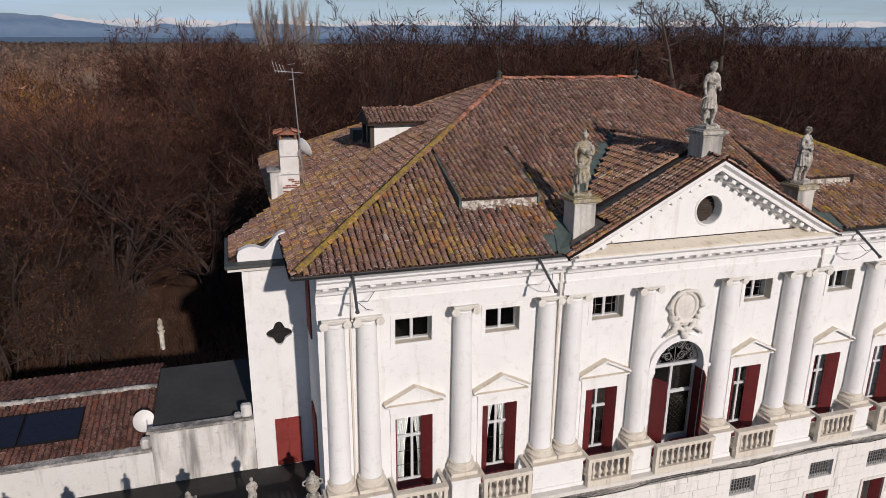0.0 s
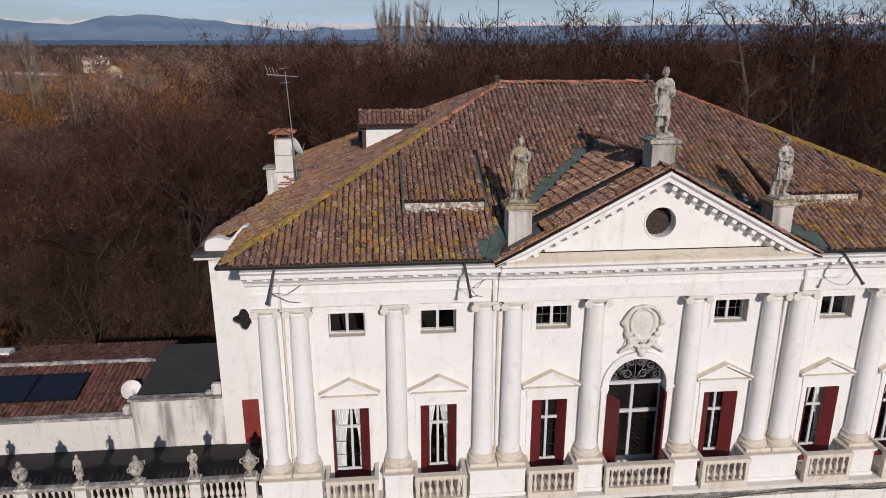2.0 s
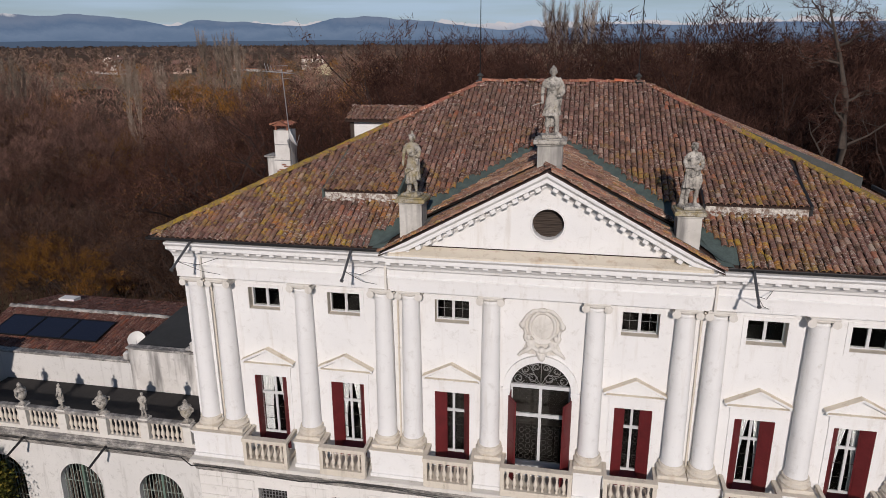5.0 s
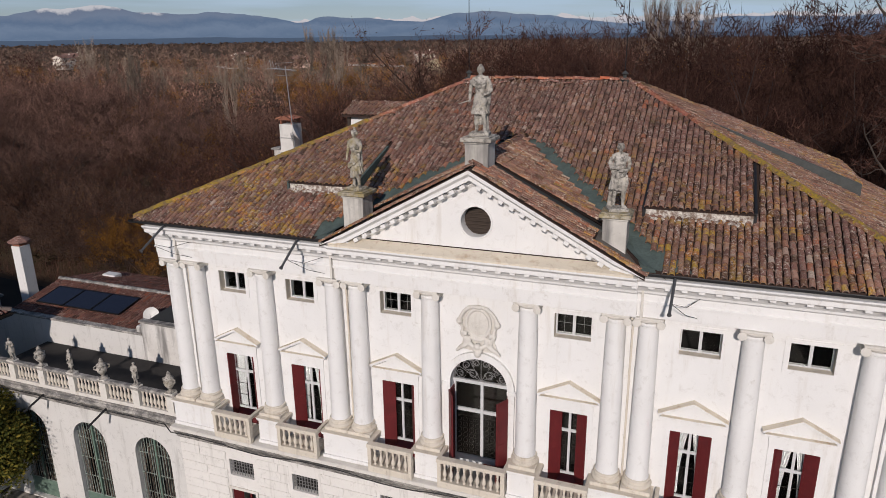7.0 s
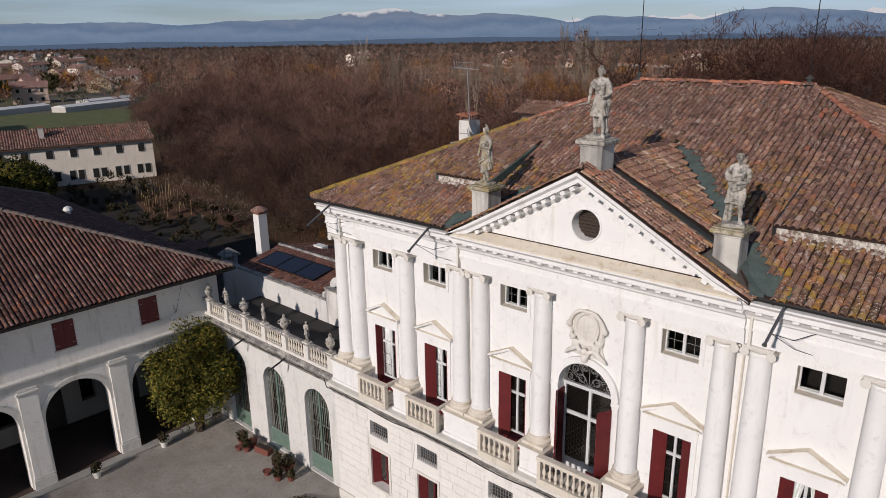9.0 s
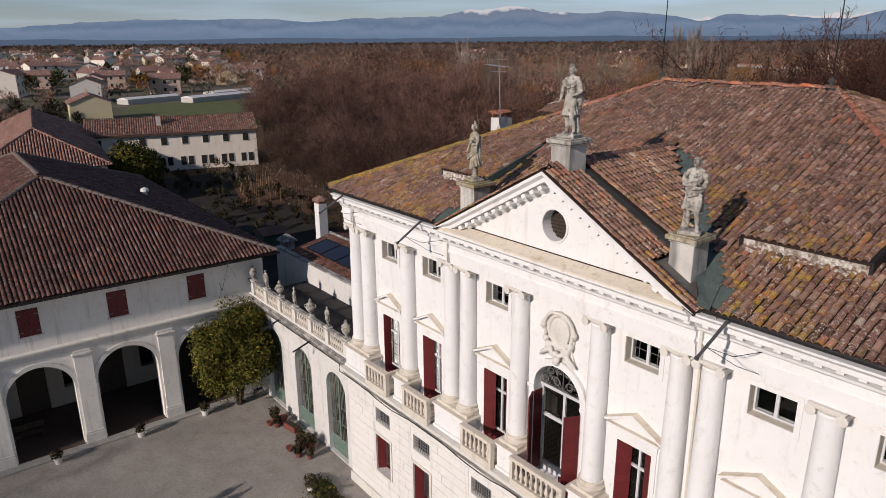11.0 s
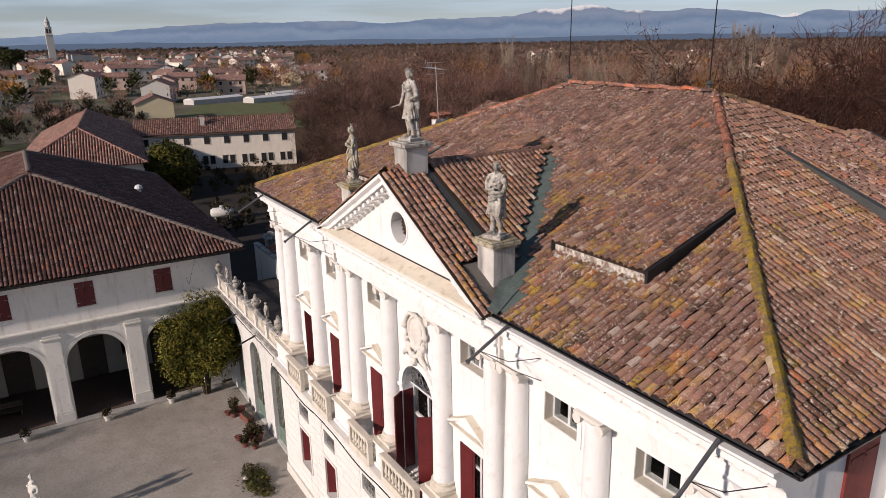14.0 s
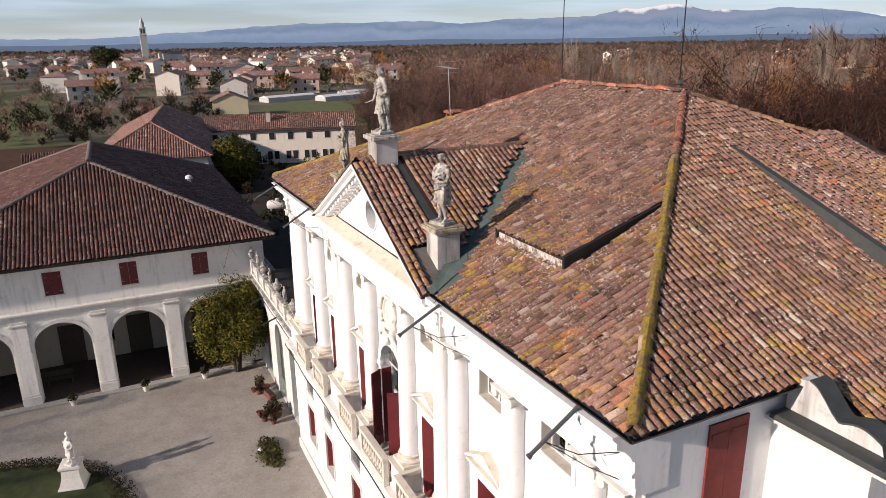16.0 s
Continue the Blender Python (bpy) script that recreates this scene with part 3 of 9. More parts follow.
# coursed joints on the ground floor, cut as thin shadowed recess lines between proud ashlar blocks
rnd = random.Random(11)
block = []
z = 0.55
zcourses = []
while z < 5.5:
    zcourses.append(z)
    z += 0.40
bm = bmesh.new()
for i, z in enumerate(zcourses):
    x = -HX - 0.01
    x += rnd.uniform(0, 0.6)
    prev = -HX - 0.01
    xs = [prev]
    while prev < HX:
        prev += rnd.uniform(0.9, 1.5)
        xs.append(min(prev, HX + 0.01))
    for a, b in zip(xs, xs[1:]):
        for h in gholes:
            if z < h[3] + 0.14 and z + 0.39 > h[2] - 0.14 and a < h[1] + 0.14 and b > h[0] - 0.14:
                if a < h[0] - 0.14 - 0.15:
                    b = min(b, h[0] - 0.14)
                elif b > h[1] + 0.14 + 0.15:
                    a = max(a, h[1] + 0.14)
                else:
                    a = b
        if b - a > 0.12:
            block.append((a, b, z))
blocks = boxes(*[(a + 0.008, b - 0.008, -0.66 - 0.016 - 0.008 * rnd.random(), -0.655, z + 0.009, z + 0.391) for a, b, z in block])
ob = part("ashlar_block", blocks, M_ASHLAR, villa)
ob["kind"] = "stuff"
part("socle", boxes((-HX - 0.06, HX + 0.06, -0.76, -0.655, 0, 0.5), bevel=0.02), M_STONE, villa)

# string course with its blackened slope
bm = bmesh.new()
prism(bm, [(0.0, 6.2), (-0.98, 6.2), (-1.02, 6.17), (-1.02, 6.08), (-0.94, 6.03), (0.0, 6.0)], "x", -HX - 0.12, HX + 0.12)
part("string_course", bm, M_STONE, villa)
bm = bmesh.new()
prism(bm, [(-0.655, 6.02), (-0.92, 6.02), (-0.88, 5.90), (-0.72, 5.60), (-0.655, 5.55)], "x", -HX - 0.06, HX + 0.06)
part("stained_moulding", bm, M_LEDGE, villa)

# entablature
ENT = [(0.3, 13.08), (-0.44, 13.08), (-0.44, 13.28), (-0.47, 13.28), (-0.47, 13.48), (-0.55, 13.51), (-0.55, 13.57), (-0.50, 13.60), (-0.50, 13.80),
       (-0.58, 13.86), (-0.60, 13.93), (-0.74, 14.08), (-0.93, 14.18), (-0.93, 14.30), (-1.03, 14.39), (-1.03, 14.44), (0.3, 14.44)]
for a, b, out in ((-HX - 0.05, -4.86, 0), (4.86, HX + 0.05, 0), (-4.86, 4.86, 0.10)):
    bm = bmesh.new()
    prism(bm, [(y - (out if y < 0 else 0), z) for y, z in ENT], "x", a, b)
    part("entablature", bm, M_WALL, villa)
dent = boxes((-0.085, 0.085, -0.88, -0.70, 14.085, 14.178), bevel=0.012)
first = part("modillion", dent, M_WALL, villa)
first.location = (-12.2, 0, 0)
n_dent = 56
for i in range(1, n_dent + 1):
    x = -12.2 + 24.4 * i / n_dent
    clone(first, shift(24.4 * i / n_dent, -0.10 if abs(x) < 4.86 else 0, 0))

# pediment
ZA, XP = 17.16, 5.05
def rake(x, drop=0.0):
    return 14.44 + (XP - abs(x)) / XP * (ZA - 14.44) - drop
bm = bmesh.new()
for s in (-1, 1):
    prof = [(-1.15, 0.0), (-1.15, 0.09), (-1.04, 0.17), (-1.04, 0.28), (-0.68, 0.31), (-0.68, 0.42), (-0.60, 0.50), (-0.2, 0.50), (-0.2, 0.0)]
    a = [bm.verts.new((s * XP, y, rake(XP, h * 0.0) + 0.02 - h * 0.05)) for y, h in prof]
    b = [bm.verts.new((0.0, y, rake(0, h * 1.12))) for y, h in prof]
    mid = [bm.verts.new((s * 4.2, y, rake(4.2, h * 1.12))) for y, h in prof]
    n = len(prof)
    fs = [bm.faces.new(a)]
    for p, q in ((a, mid), (mid, b)):
        for i in range(n):
            fs.append(bm.faces.new((p[i], q[i], q[(i + 1) % n], p[(i + 1) % n])))
    bmesh.ops.recalc_face_normals(bm, faces=fs)
part("raking_cornice", bm, M_WALL, villa)
slope_deg = math.degrees(math.atan2(ZA - 14.44, XP))
rm = part("raking_modillion", boxes((-0.085, 0.085, -0.30, 0.0, -0.13, 0.0), bevel=0.012), M_WALL, villa)
rm.matrix_world = Matrix.Translation((-4.2, -0.66, rake(4.2, 0.34))) @ Matrix.Rotation(-radians(slope_deg), 4, "Y")
for s in (-1, 1):
    for i in range(0, 13):
        x = s * (0.28 + i * 0.325)
        if s == -1 and i == 12:
            continue
        c = rm.copy()
        scene.collection.objects.link(c)
        c.matrix_world = Matrix.Translation((x, -0.66, rake(x, 0.34))) @ Matrix.Rotation(s * radians(slope_deg), 4, "Y")
# tympanum with its round opening
bm = bmesh.new()
OC, OR = Vector((0.06, 15.50)), 0.47
tri = [Vector((-4.7, 14.60)), Vector((4.7, 14.60)), Vector((0, 16.95))]
angs = sorted({round(i * 7.5, 3) for i in range(48)} | {round(math.degrees(math.atan2((p - OC).y, (p - OC).x)) % 360, 3) for p in tri})
inner, outer, back = [], [], []
for a in angs:
    d = Vector((math.cos(radians(a)), math.sin(radians(a))))
    best = 1e9
    for p, q in zip(tri, tri[1:] + tri[:1]):
        e = q - p
        den = d.x * e.y - d.y * e.x
        if abs(den) > 1e-9:
            t = ((p - OC).x * e.y - (p - OC).y * e.x) / den
            u = ((p - OC).x * d.y - (p - OC).y * d.x) / den
            if t > 0 and -1e-6 <= u <= 1 + 1e-6:
                best = min(best, t)
    i2, o2 = OC + d * OR, OC + d * best
    inner.append(bm.verts.new((i2.x, -0.58, i2.y)))
    outer.append(bm.verts.new((o2.x, -0.58, o2.y)))
    back.append(bm.verts.new((i2.x, -0.22, i2.y)))
n = len(angs)
fs = []
for i in range(n):
    j = (i + 1) % n
    fs.append(bm.faces.new((inner[i], inner[j], outer[j], outer[i])))
    fs.append(bm.faces.new((inner[i], back[i], back[j], inner[j])))
bmesh.ops.recalc_face_normals(bm, faces=fs)
part("tympanum", bm, M_WALL, villa)
oc = part("oculus_louvre", boxes((-0.5, 0.62, -0.21, -0.15, 14.95, 16.05)), M_WOODDARK, villa, "dark louvred round attic vent")
for i in range(9):
    part("slat", boxes((-0.42, 0.54, -0.26, -0.20, 15.07 + i * 0.11, 15.10 + i * 0.11)), M_WOODDARK, oc)
bm = bmesh.new()
ring = [(OC.x + 0.50 * math.cos(math.tau * i / 40), -0.59, OC.y + 0.50 * math.sin(math.tau * i / 40)) for i in range(41)]
tube(bm, ring, 0.035, 6)
part("oculus_rim", bm, M_WALL, villa)
bm = bmesh.new()
prism(bm, [(-0.58, 14.44), (-1.12, 14.44), (-1.12, 14.50), (-0.58, 14.66)], "x", -4.75, 4.75)
part("pediment_ledge", bm, M_OCHRE, villa, "ochre-stained sloping ledge")

# ---- columns ----
R0, R1, CY = 0.335, 0.285, -0.16
bm = bmesh.new()
prof = [(R0 * 1.05, 7.68), (R0 * 1.05, 7.73), (R0, 7.78)] + [(R0 + (R1 - R0) * t ** 1.6, 7.78 + 4.98 * t) for t in (0.15, 0.35, 0.55, 0.75, 0.9, 1.0)] + [(R1 * 1.08, 12.78), (R1 * 1.08, 12.83), (R1, 12.85), (R1, 12.92)]
lathe(bm, prof, 28)
column = part("column", bm, M_WALL, villa, "", True)
bm = bmesh.new()
box(bm, -0.45, 0.45, -0.45, 0.45, 7.27, 7.40, bevel=0.012)
lathe(bm, [(0.43, 7.40), (0.46, 7.44), (0.46, 7.48), (0.42, 7.52), (0.38, 7.54), (0.37, 7.58), (0.40, 7.60), (0.41, 7.635), (0.40, 7.67), (0.36, 7.69)], 28)
part("base", bm, M_CREAM, column, "ochre-weathered attic base", True)
bm = bmesh.new()
box(bm, -0.40, 0.40, -0.40, 0.40, 13.02, 13.085, bevel=0.012)
box(bm, -0.36, 0.36, -0.33, 0.33, 12.96, 13.02)
lathe(bm, [(0.29, 12.88), (0.34, 12.92), (0.35, 12.97), (0.30, 12.99)], 24)
for s in (-1, 1):
    lathe(bm, [(0.07, -0.36), (0.125, -0.35), (0.125, -0.28), (0.085, -0.12), (0.08, 0.0), (0.085, 0.12), (0.125, 0.28), (0.125, 0.35), (0.07, 0.36)], 16,
          Matrix.Translation((s * 0.335, 0, 12.885)) @ Matrix.Rotation(radians(90), 4, "X"))
    lathe(bm, [(0.025, -0.385), (0.045, -0.375), (0.045, -0.34)], 10, Matrix.Translation((s * 0.335, 0, 12.885)) @ Matrix.Rotation(radians(90), 4, "X"))
part("capital", bm, M_STONE, column, "ionic capital with scrolls", True)
column.location = (COL_X[0], CY, 0)
for x in COL_X[1:]:
    clone(column, shift(x - COL_X[0]))
# corner piers behind the end columns
for a in (-12.40, 11.5):
    part("corner_pier", boxes((a, a + 0.9, -0.14, -0.003, 6.2, 13.08)), M_WALL, villa)

# column pedestals, joined where the columns stand in pairs
for a, b in ((-12.42, -10.50), (-8.47, -7.57), (-5.68, -3.84), (-2.09, -1.19), (1.19, 2.09), (3.84, 5.68), (7.57, 8.47), (10.50, 12.42)):
    bm = bmesh.new()
    box(bm, a, b, -0.70, -0.003, 6.32, 7.15)
    box(bm, a - 0.04, b + 0.04, -0.76, -0.003, 6.203, 6.34, bevel=0.015)
    box(bm, a - 0.03, b + 0.03, -0.74, -0.003, 7.13, 7.19, bevel=0.01)
    box(bm, a - 0.06, b + 0.06, -0.78, -0.003, 7.19, 7.27, bevel=0.015)
    ped = part("column_pedestal", bm, M_WALL, villa)
    part("pedestal_cap", boxes((a - 0.065, b + 0.065, -0.785, -0.003, 7.262, 7.276)), M_BEIGE, ped, "ochre-weathered top")


# ---- balustrades ----
BAL = [(0.055, 0.0), (0.055, 0.05), (0.035, 0.07), (0.035, 0.10), (0.075, 0.20), (0.078, 0.25), (0.05, 0.36), (0.030, 0.43), (0.030, 0.46), (0.046, 0.48), (0.030, 0.50), (0.052, 0.56), (0.055, 0.60), (0.055, 0.65)]
_b = bmesh.new()
lathe(_b, BAL, 10)
_b.normal_update()
BAL_MESH = bpy.data.meshes.new("baluster")
_b.to_mesh(BAL_MESH)
_b.free()


def baluster(parent, x, y, z, mat=None):
    ob = obj("baluster", BAL_MESH, mat or M_BEIGE, parent, "", False)
    ob.location = (x, y, z)
    return ob


BAL_MESH.polygons.foreach_set("use_smooth", [True] * len(BAL_MESH.polygons))


def balcony(x0, x1, count):
    bm = bmesh.new()
    y0, y1 = -0.98, -0.78
    box(bm, x0 - 0.02, x1 + 0.02, y0 - 0.03, y1 + 0.03, 7.16, 7.30, bevel=0.015)
    bal = part("balustrade", bm, M_BEIGE, villa, "stone balcony balustrade")
    part("lower_rail", boxes((x0, x1, y0, y1, 6.203, 6.44), bevel=0.01), M_BEIGE, bal)
    for x in (x0, x1 - 0.13):
        part("end_post", boxes((x, x + 0.13, y0 + 0.01, y1 - 0.01, 6.44, 7.16)), M_BEIGE, bal)
    for xa in (x0 - 0.02, x1 - 0.10):
        part("side_rail", boxes((xa, xa + 0.12, y1 + 0.03, -0.02, 7.17, 7.29)), M_BEIGE, bal)
    part("balcony_floor", boxes((x0 + 0.1, x1 - 0.1, y1 - 0.01, 0.0, 6.25, 6.42)), M_BEIGE, bal)
    w = x1 - x0 - 0.26
    for i in range(count):
        baluster(bal, x0 + 0.13 + w * (i + 0.5) / count, (y0 + y1) / 2, 6.47)
    return bal


for x in WIN_X:
    balcony(x - 0.83, x + 0.83, 6)
balcony(-1.17, 1.17, 9)


# ---- windows of the main floor ----
def arc_pts(cx, cz, r, a0, a1, n):
    return [(cx + r * math.cos(radians(a0 + (a1 - a0) * i / n)), cz + r * math.sin(radians(a0 + (a1 - a0) * i / n))) for i in range(n + 1)]


def leaf(name, win, x, hinge_y, z0, z1, width, deg, side, mat=None):
    """A shutter leaf with two recessed fields, turned by deg from closed about its hinge: outwards, or inwards if deg is below nought."""
    bm = bmesh.new()
    box(bm, 0, width, -0.02, 0.02, z0, z1)
    h = (z1 - z0 - 0.24) / 2
    for i in range(2):
        zz = z0 + 0.08 + i * (h + 0.08)
        for yy in (-0.03, 0.02):
            box(bm, 0.07, width - 0.07, yy, yy + 0.01, zz, zz + h, bevel=0.004)
    ob = part(name, bm, mat or M_RED, win)
    ob.matrix_local = Matrix.Translation((x, hinge_y, 0)) @ Matrix.Rotation(radians(-deg if side < 0 else 180 + deg), 4, "Z")
    return ob


def rings(bm, x0, x1, z0, z1, y, step=0.17, r=0.075):
    """Leaded roundels."""
    nx, nz = max(1, int((x1 - x0) / step)), max(1, int((z1 - z0) / step))
    for i in range(nx):
        for j in range(nz):
            cx, cz = x0 + (i + 0.5) * (x1 - x0) / nx, z0 + (j + 0.5) * (z1 - z0) / nz
            pts = arc_pts(cx, cz, r, 0, 360, 10)
            ip = arc_pts(cx, cz, r - 0.013, 0, 360, 10)
            for k in range(10):
                v = [bm.verts.new((p[0], y, p[1])) for p in (pts[k], pts[k + 1], ip[k + 1], ip[k])]
                bm.faces.new(v)


def curtain(bm, x0, x1, z0, z1, y, gather):
    """A net curtain in folds, drawn aside towards its foot."""
    n, m = 26, 8
    grid = []
    for j in range(m + 1):
        t = j / m
        row = []
        pull = gather * math.sin(min(1, (1 - t) * 1.25) * math.pi / 2)
        for i in range(n + 1):
            u = i / n
            x = x0 + (x1 - x0) * (1 - pull) * u if gather >= 0 else x1 - (x1 - x0) * (1 + gather * math.sin(min(1, (1 - t) * 1.25) * math.pi / 2)) * u
            row.append(bm.verts.new((x, y + 0.03 * math.sin(u * 40), z0 + (z1 - z0) * t)))
        grid.append(row)
    for j in range(m):
        for i in range(n):
            bm.faces.new((grid[j][i], grid[j][i + 1], grid[j + 1][i + 1], grid[j + 1][i]))


def main_window(x, left, right, leaded):
    w, z0, z1 = 0.59, 6.45, 9.35
    bm = bmesh.new()
    for a, b, c, d in ((-w - 0.17, -w, z0, z1 + 0.17), (w, w + 0.17, z0, z1 + 0.17), (-w, w, z1, z1 + 0.17)):
        box(bm, a, b, -0.035, -0.003, c, d)
    win = part("window", bm, M_WALL, villa, "tall window with red shutters and pedimented hood")
    win.location.x = x
    bm = bmesh.new()
    box(bm, -0.78, 0.78, -0.06, -0.003, 9.612, 9.88)
    box(bm, -0.93, 0.93, -0.22, -0.003, 9.90, 9.95, bevel=0.01)
    for s in (-1, 1):
        prism(bm, [(s * 0.97, 9.985), (0, 10.455), (0, 10.54), (s * 0.97, 10.05)], "y", -0.24, -0.003)
    prism(bm, [(-0.85, 9.95), (0.85, 9.95), (0, 10.42)], "y", -0.08, -0.004)
    hood = part("hood", bm, M_WALL, win, "weathered triangular stone hood")
    hood.location.z = -0.08
    bm = bmesh.new()
    for s in (-1, 1):
        prism(bm, [(s * 0.985, 10.052), (0, 10.542), (0, 10.556), (s * 0.985, 10.064)], "y", -0.25, -0.003)
    part("hood_capping", bm, M_OCHRE, hood, "ochre-stained capping")
    part("hood_ledge", boxes((-0.90, 0.90, -0.21, -0.085, 9.951, 9.962)), M_OCHRE, hood)
    f = 0.055
    bm = bmesh.new()
    for a, b, c, d in ((-w, -w + f, z0, z1), (w - f, w, z0, z1), (-w + f, w - f, z1 - f, z1), (-w + f, w - f, 6.85, 6.93), (-0.04, 0.04, 6.93, z1 - f), (-w + f, -0.04, 8.45, 8.54), (0.04, w - f, 8.45, 8.54)):
        box(bm, a, b, 0.30, 0.36, c, d)
    part("sash", bm, M_WHITEWOOD, win, "grey-white painted cross sash")
    for zz in (7.43, 7.93):
        part("glazing_bar", boxes((-w + f, -0.04, 0.315, 0.327, zz, zz + 0.014), (0.04, w - f, 0.315, 0.327, zz, zz + 0.014)), M_LEADING, win)
    for a, b in ((-w + f, -0.04), (0.04, w - f)):
        for c, d in ((6.93, 8.45), (8.54, z1 - f)):
            p = part("pane", boxes((a, b, 0.328, 0.332, c, d)), M_GLASS, win)
            p.visible_shadow = False
    bm = bmesh.new()
    prism(bm, [(-0.02, 6.45), (0.37, 6.45), (0.37, 6.85), (0.30, 6.85), (-0.02, 6.55)], "x", -w, w)
    part("red_panel", bm, M_RED, win)
    leaf("shutter", win, -w, -0.04, 6.5, 9.33, 0.45, left, -1)
    leaf("shutter", win, w, -0.04, 6.5, 9.33, 0.45, right, 1)
    if leaded:
        bm = bmesh.new()
        for a, b in ((-w + f, -0.04), (0.04, w - f)):
            rings(bm, a, b, 6.95, 8.43, 0.318)
            rings(bm, a, b, 8.56, z1 - f - 0.02, 0.318)
        part("leading", bm, M_LEADING, win, "grey leaded roundels")["kind"] = "stuff"
    else:
        bm = bmesh.new()
        curtain(bm, -w + f, -0.03, 6.9, 9.3, 0.44, 0.40)
        curtain(bm, 0.03, w - f, 6.9, 9.3, 0.44, -0.40)
        part("curtain", bm, M_CURTAIN, win, "white net curtains")
    return win


for x, l, r, lead in zip(WIN_X, (-86, -50, -34, -42, -52, -56), (-50, -58, -60, -40, -40, -42), (0, 0, 1, 1, 0, 0)):
    main_window(x, l, r, lead)


def attic_window(x, barred):
    w, z0, z1 = 0.57, 11.88, 12.68
    win = part("attic_window", boxes((-w - 0.14, -w, -0.025, -0.003, z0 - 0.14, z1 + 0.14), (w, w + 0.14, -0.025, -0.003, z0 - 0.14, z1 + 0.14),
                                     (-w, w, -0.025, -0.003, z1, z1 + 0.14), (-w, w, -0.025, -0.003, z0 - 0.14, z0)), M_WALL, villa, "small two-light attic window")
    win.location.x = x
    f = 0.05
    bm = boxes((-w, -w + f, 0.26, 0.32, z0, z1), (w - f, w, 0.26, 0.32, z0, z1), (-w + f, w - f, 0.26, 0.32, z1 - f, z1), (-w + f, w - f, 0.26, 0.32, z0, z0 + f), (-0.045, 0.045, 0.26, 0.32, z0 + f, z1 - f))
    part("frame", bm, M_WHITEWOOD, win)
    part("reveal", boxes((-w + 0.001, -w + 0.006, 0.0, 0.258, z0, z1), (w - 0.006, w - 0.001, 0.0, 0.258, z0, z1), (-w + 0.006, w - 0.006, 0.0, 0.258, z0 + 0.001, z0 + 0.006)), M_BEIGE, win)
    if barred:
        part("glazing_bar", boxes((-w + f, -0.045, 0.28, 0.30, 12.28, 12.292), (0.045, w - f, 0.28, 0.30, 12.28, 12.292), (-0.31, -0.30, 0.28, 0.30, z0 + f, z1 - f), (0.30, 0.31, 0.28, 0.30, z0 + f, z1 - f)), M_IRON, win)
    for a, b in ((-w + f, -0.045), (0.045, w - f)):
        p = part("pane", boxes((a, b, 0.286, 0.29, z0 + f, z1 - f)), M_GLASS, win)
        p.visible_shadow = False
    return win


for x in WIN_X:
    attic_window(x, abs(x) < 4)

# ---- the great central door ----
bm = bmesh.new()
for s in (-1, 1):
    box(bm, *sorted((s * 1.0, s * 1.22)), -0.10, -0.003, 6.45, 9.62)
    box(bm, *sorted((s * 0.98, s * 1.28)), -0.15, -0.003, 9.62, 9.76, bevel=0.012)
outer_a, inner_a = arc_pts(0, 9.76, 1.22, 0, 180, 24), arc_pts(0, 9.76, 0.99, 0, 180, 24)
for i in range(24):
    prism(bm, [outer_a[i], outer_a[i + 1], inner_a[i + 1], inner_a[i]], "y", -0.12, -0.003)
door = part("door", bm, M_WALL, villa, "arched balcony door with iron fanlight and red shutters")
bm = boxes((-1.0, 1.0, 0.24, 0.33, 9.66, 9.72), (-1.0, 1.0, 0.22, 0.34, 9.72, 9.76))
part("transom", bm, M_WHITEWOOD, door)
bm = bmesh.new()
for a, b, c, d in ((-1.0, -0.93, 6.45, 9.655), (0.93, 1.0, 6.45, 9.655), (-0.05, 0.05, 6.75, 9.60), (-0.93, 0.93, 9.60, 9.655), (-0.93, -0.05, 8.52, 8.64), (0.05, 0.93, 8.52, 8.64), (-0.93, 0.93, 6.45, 6.80)):
    box(bm, a, b, 0.30, 0.37, c, d)
part("sash", bm, M_WHITEWOOD, door, "grey-white painted cross sash")
for a, b in ((-0.93, -0.05), (0.05, 0.93)):
    for c, d in ((6.80, 8.52), (8.64, 9.60)):
        p = part("pane", boxes((a, b, 0.338, 0.342, c, d)), M_GLASS, door)
        p.visible_shadow = False
bm = bmesh.new()
for a, b in ((-0.93, -0.05), (0.05, 0.93)):
    rings(bm, a, b, 6.85, 8.5, 0.325, 0.2, 0.09)
    rings(bm, a, b, 8.66, 9.58, 0.325, 0.2, 0.09)
part("leading", bm, M_LEADING, door, "grey leaded roundels")["kind"] = "stuff"
bm = bmesh.new()
pts = arc_pts(0, 9.76, 0.98, 0, 180, 24)
prism(bm, [(-0.98, 9.76)] + pts[::-1][1:-1] + [(0.98, 9.76)], "y", 0.36, 0.366)
p = part("fanlight_pane", bm, M_GLASS, door)
p.visible_shadow = False
bm = bmesh.new()
for r in (0.96, 0.06):
    tube(bm, [(a, 0.20, b) for a, b in arc_pts(0, 9.80, r, 0, 180, 20)], 0.018, 5)
tube(bm, [(-0.97, 0.20, 9.80), (0.97, 0.20, 9.80)], 0.018, 5)


def spiral(bm, cx, cz, r, a0, turns, sgn):
    pts = []
    for i in range(15):
        t = i / 14
        a = a0 + sgn * 360 * turns * t
        pts.append((cx + r * (1 - 0.8 * t) * math.cos(radians(a)), 0.20, cz + r * (1 - 0.8 * t) * math.sin(radians(a))))
    tube(bm, pts, 0.014, 4)


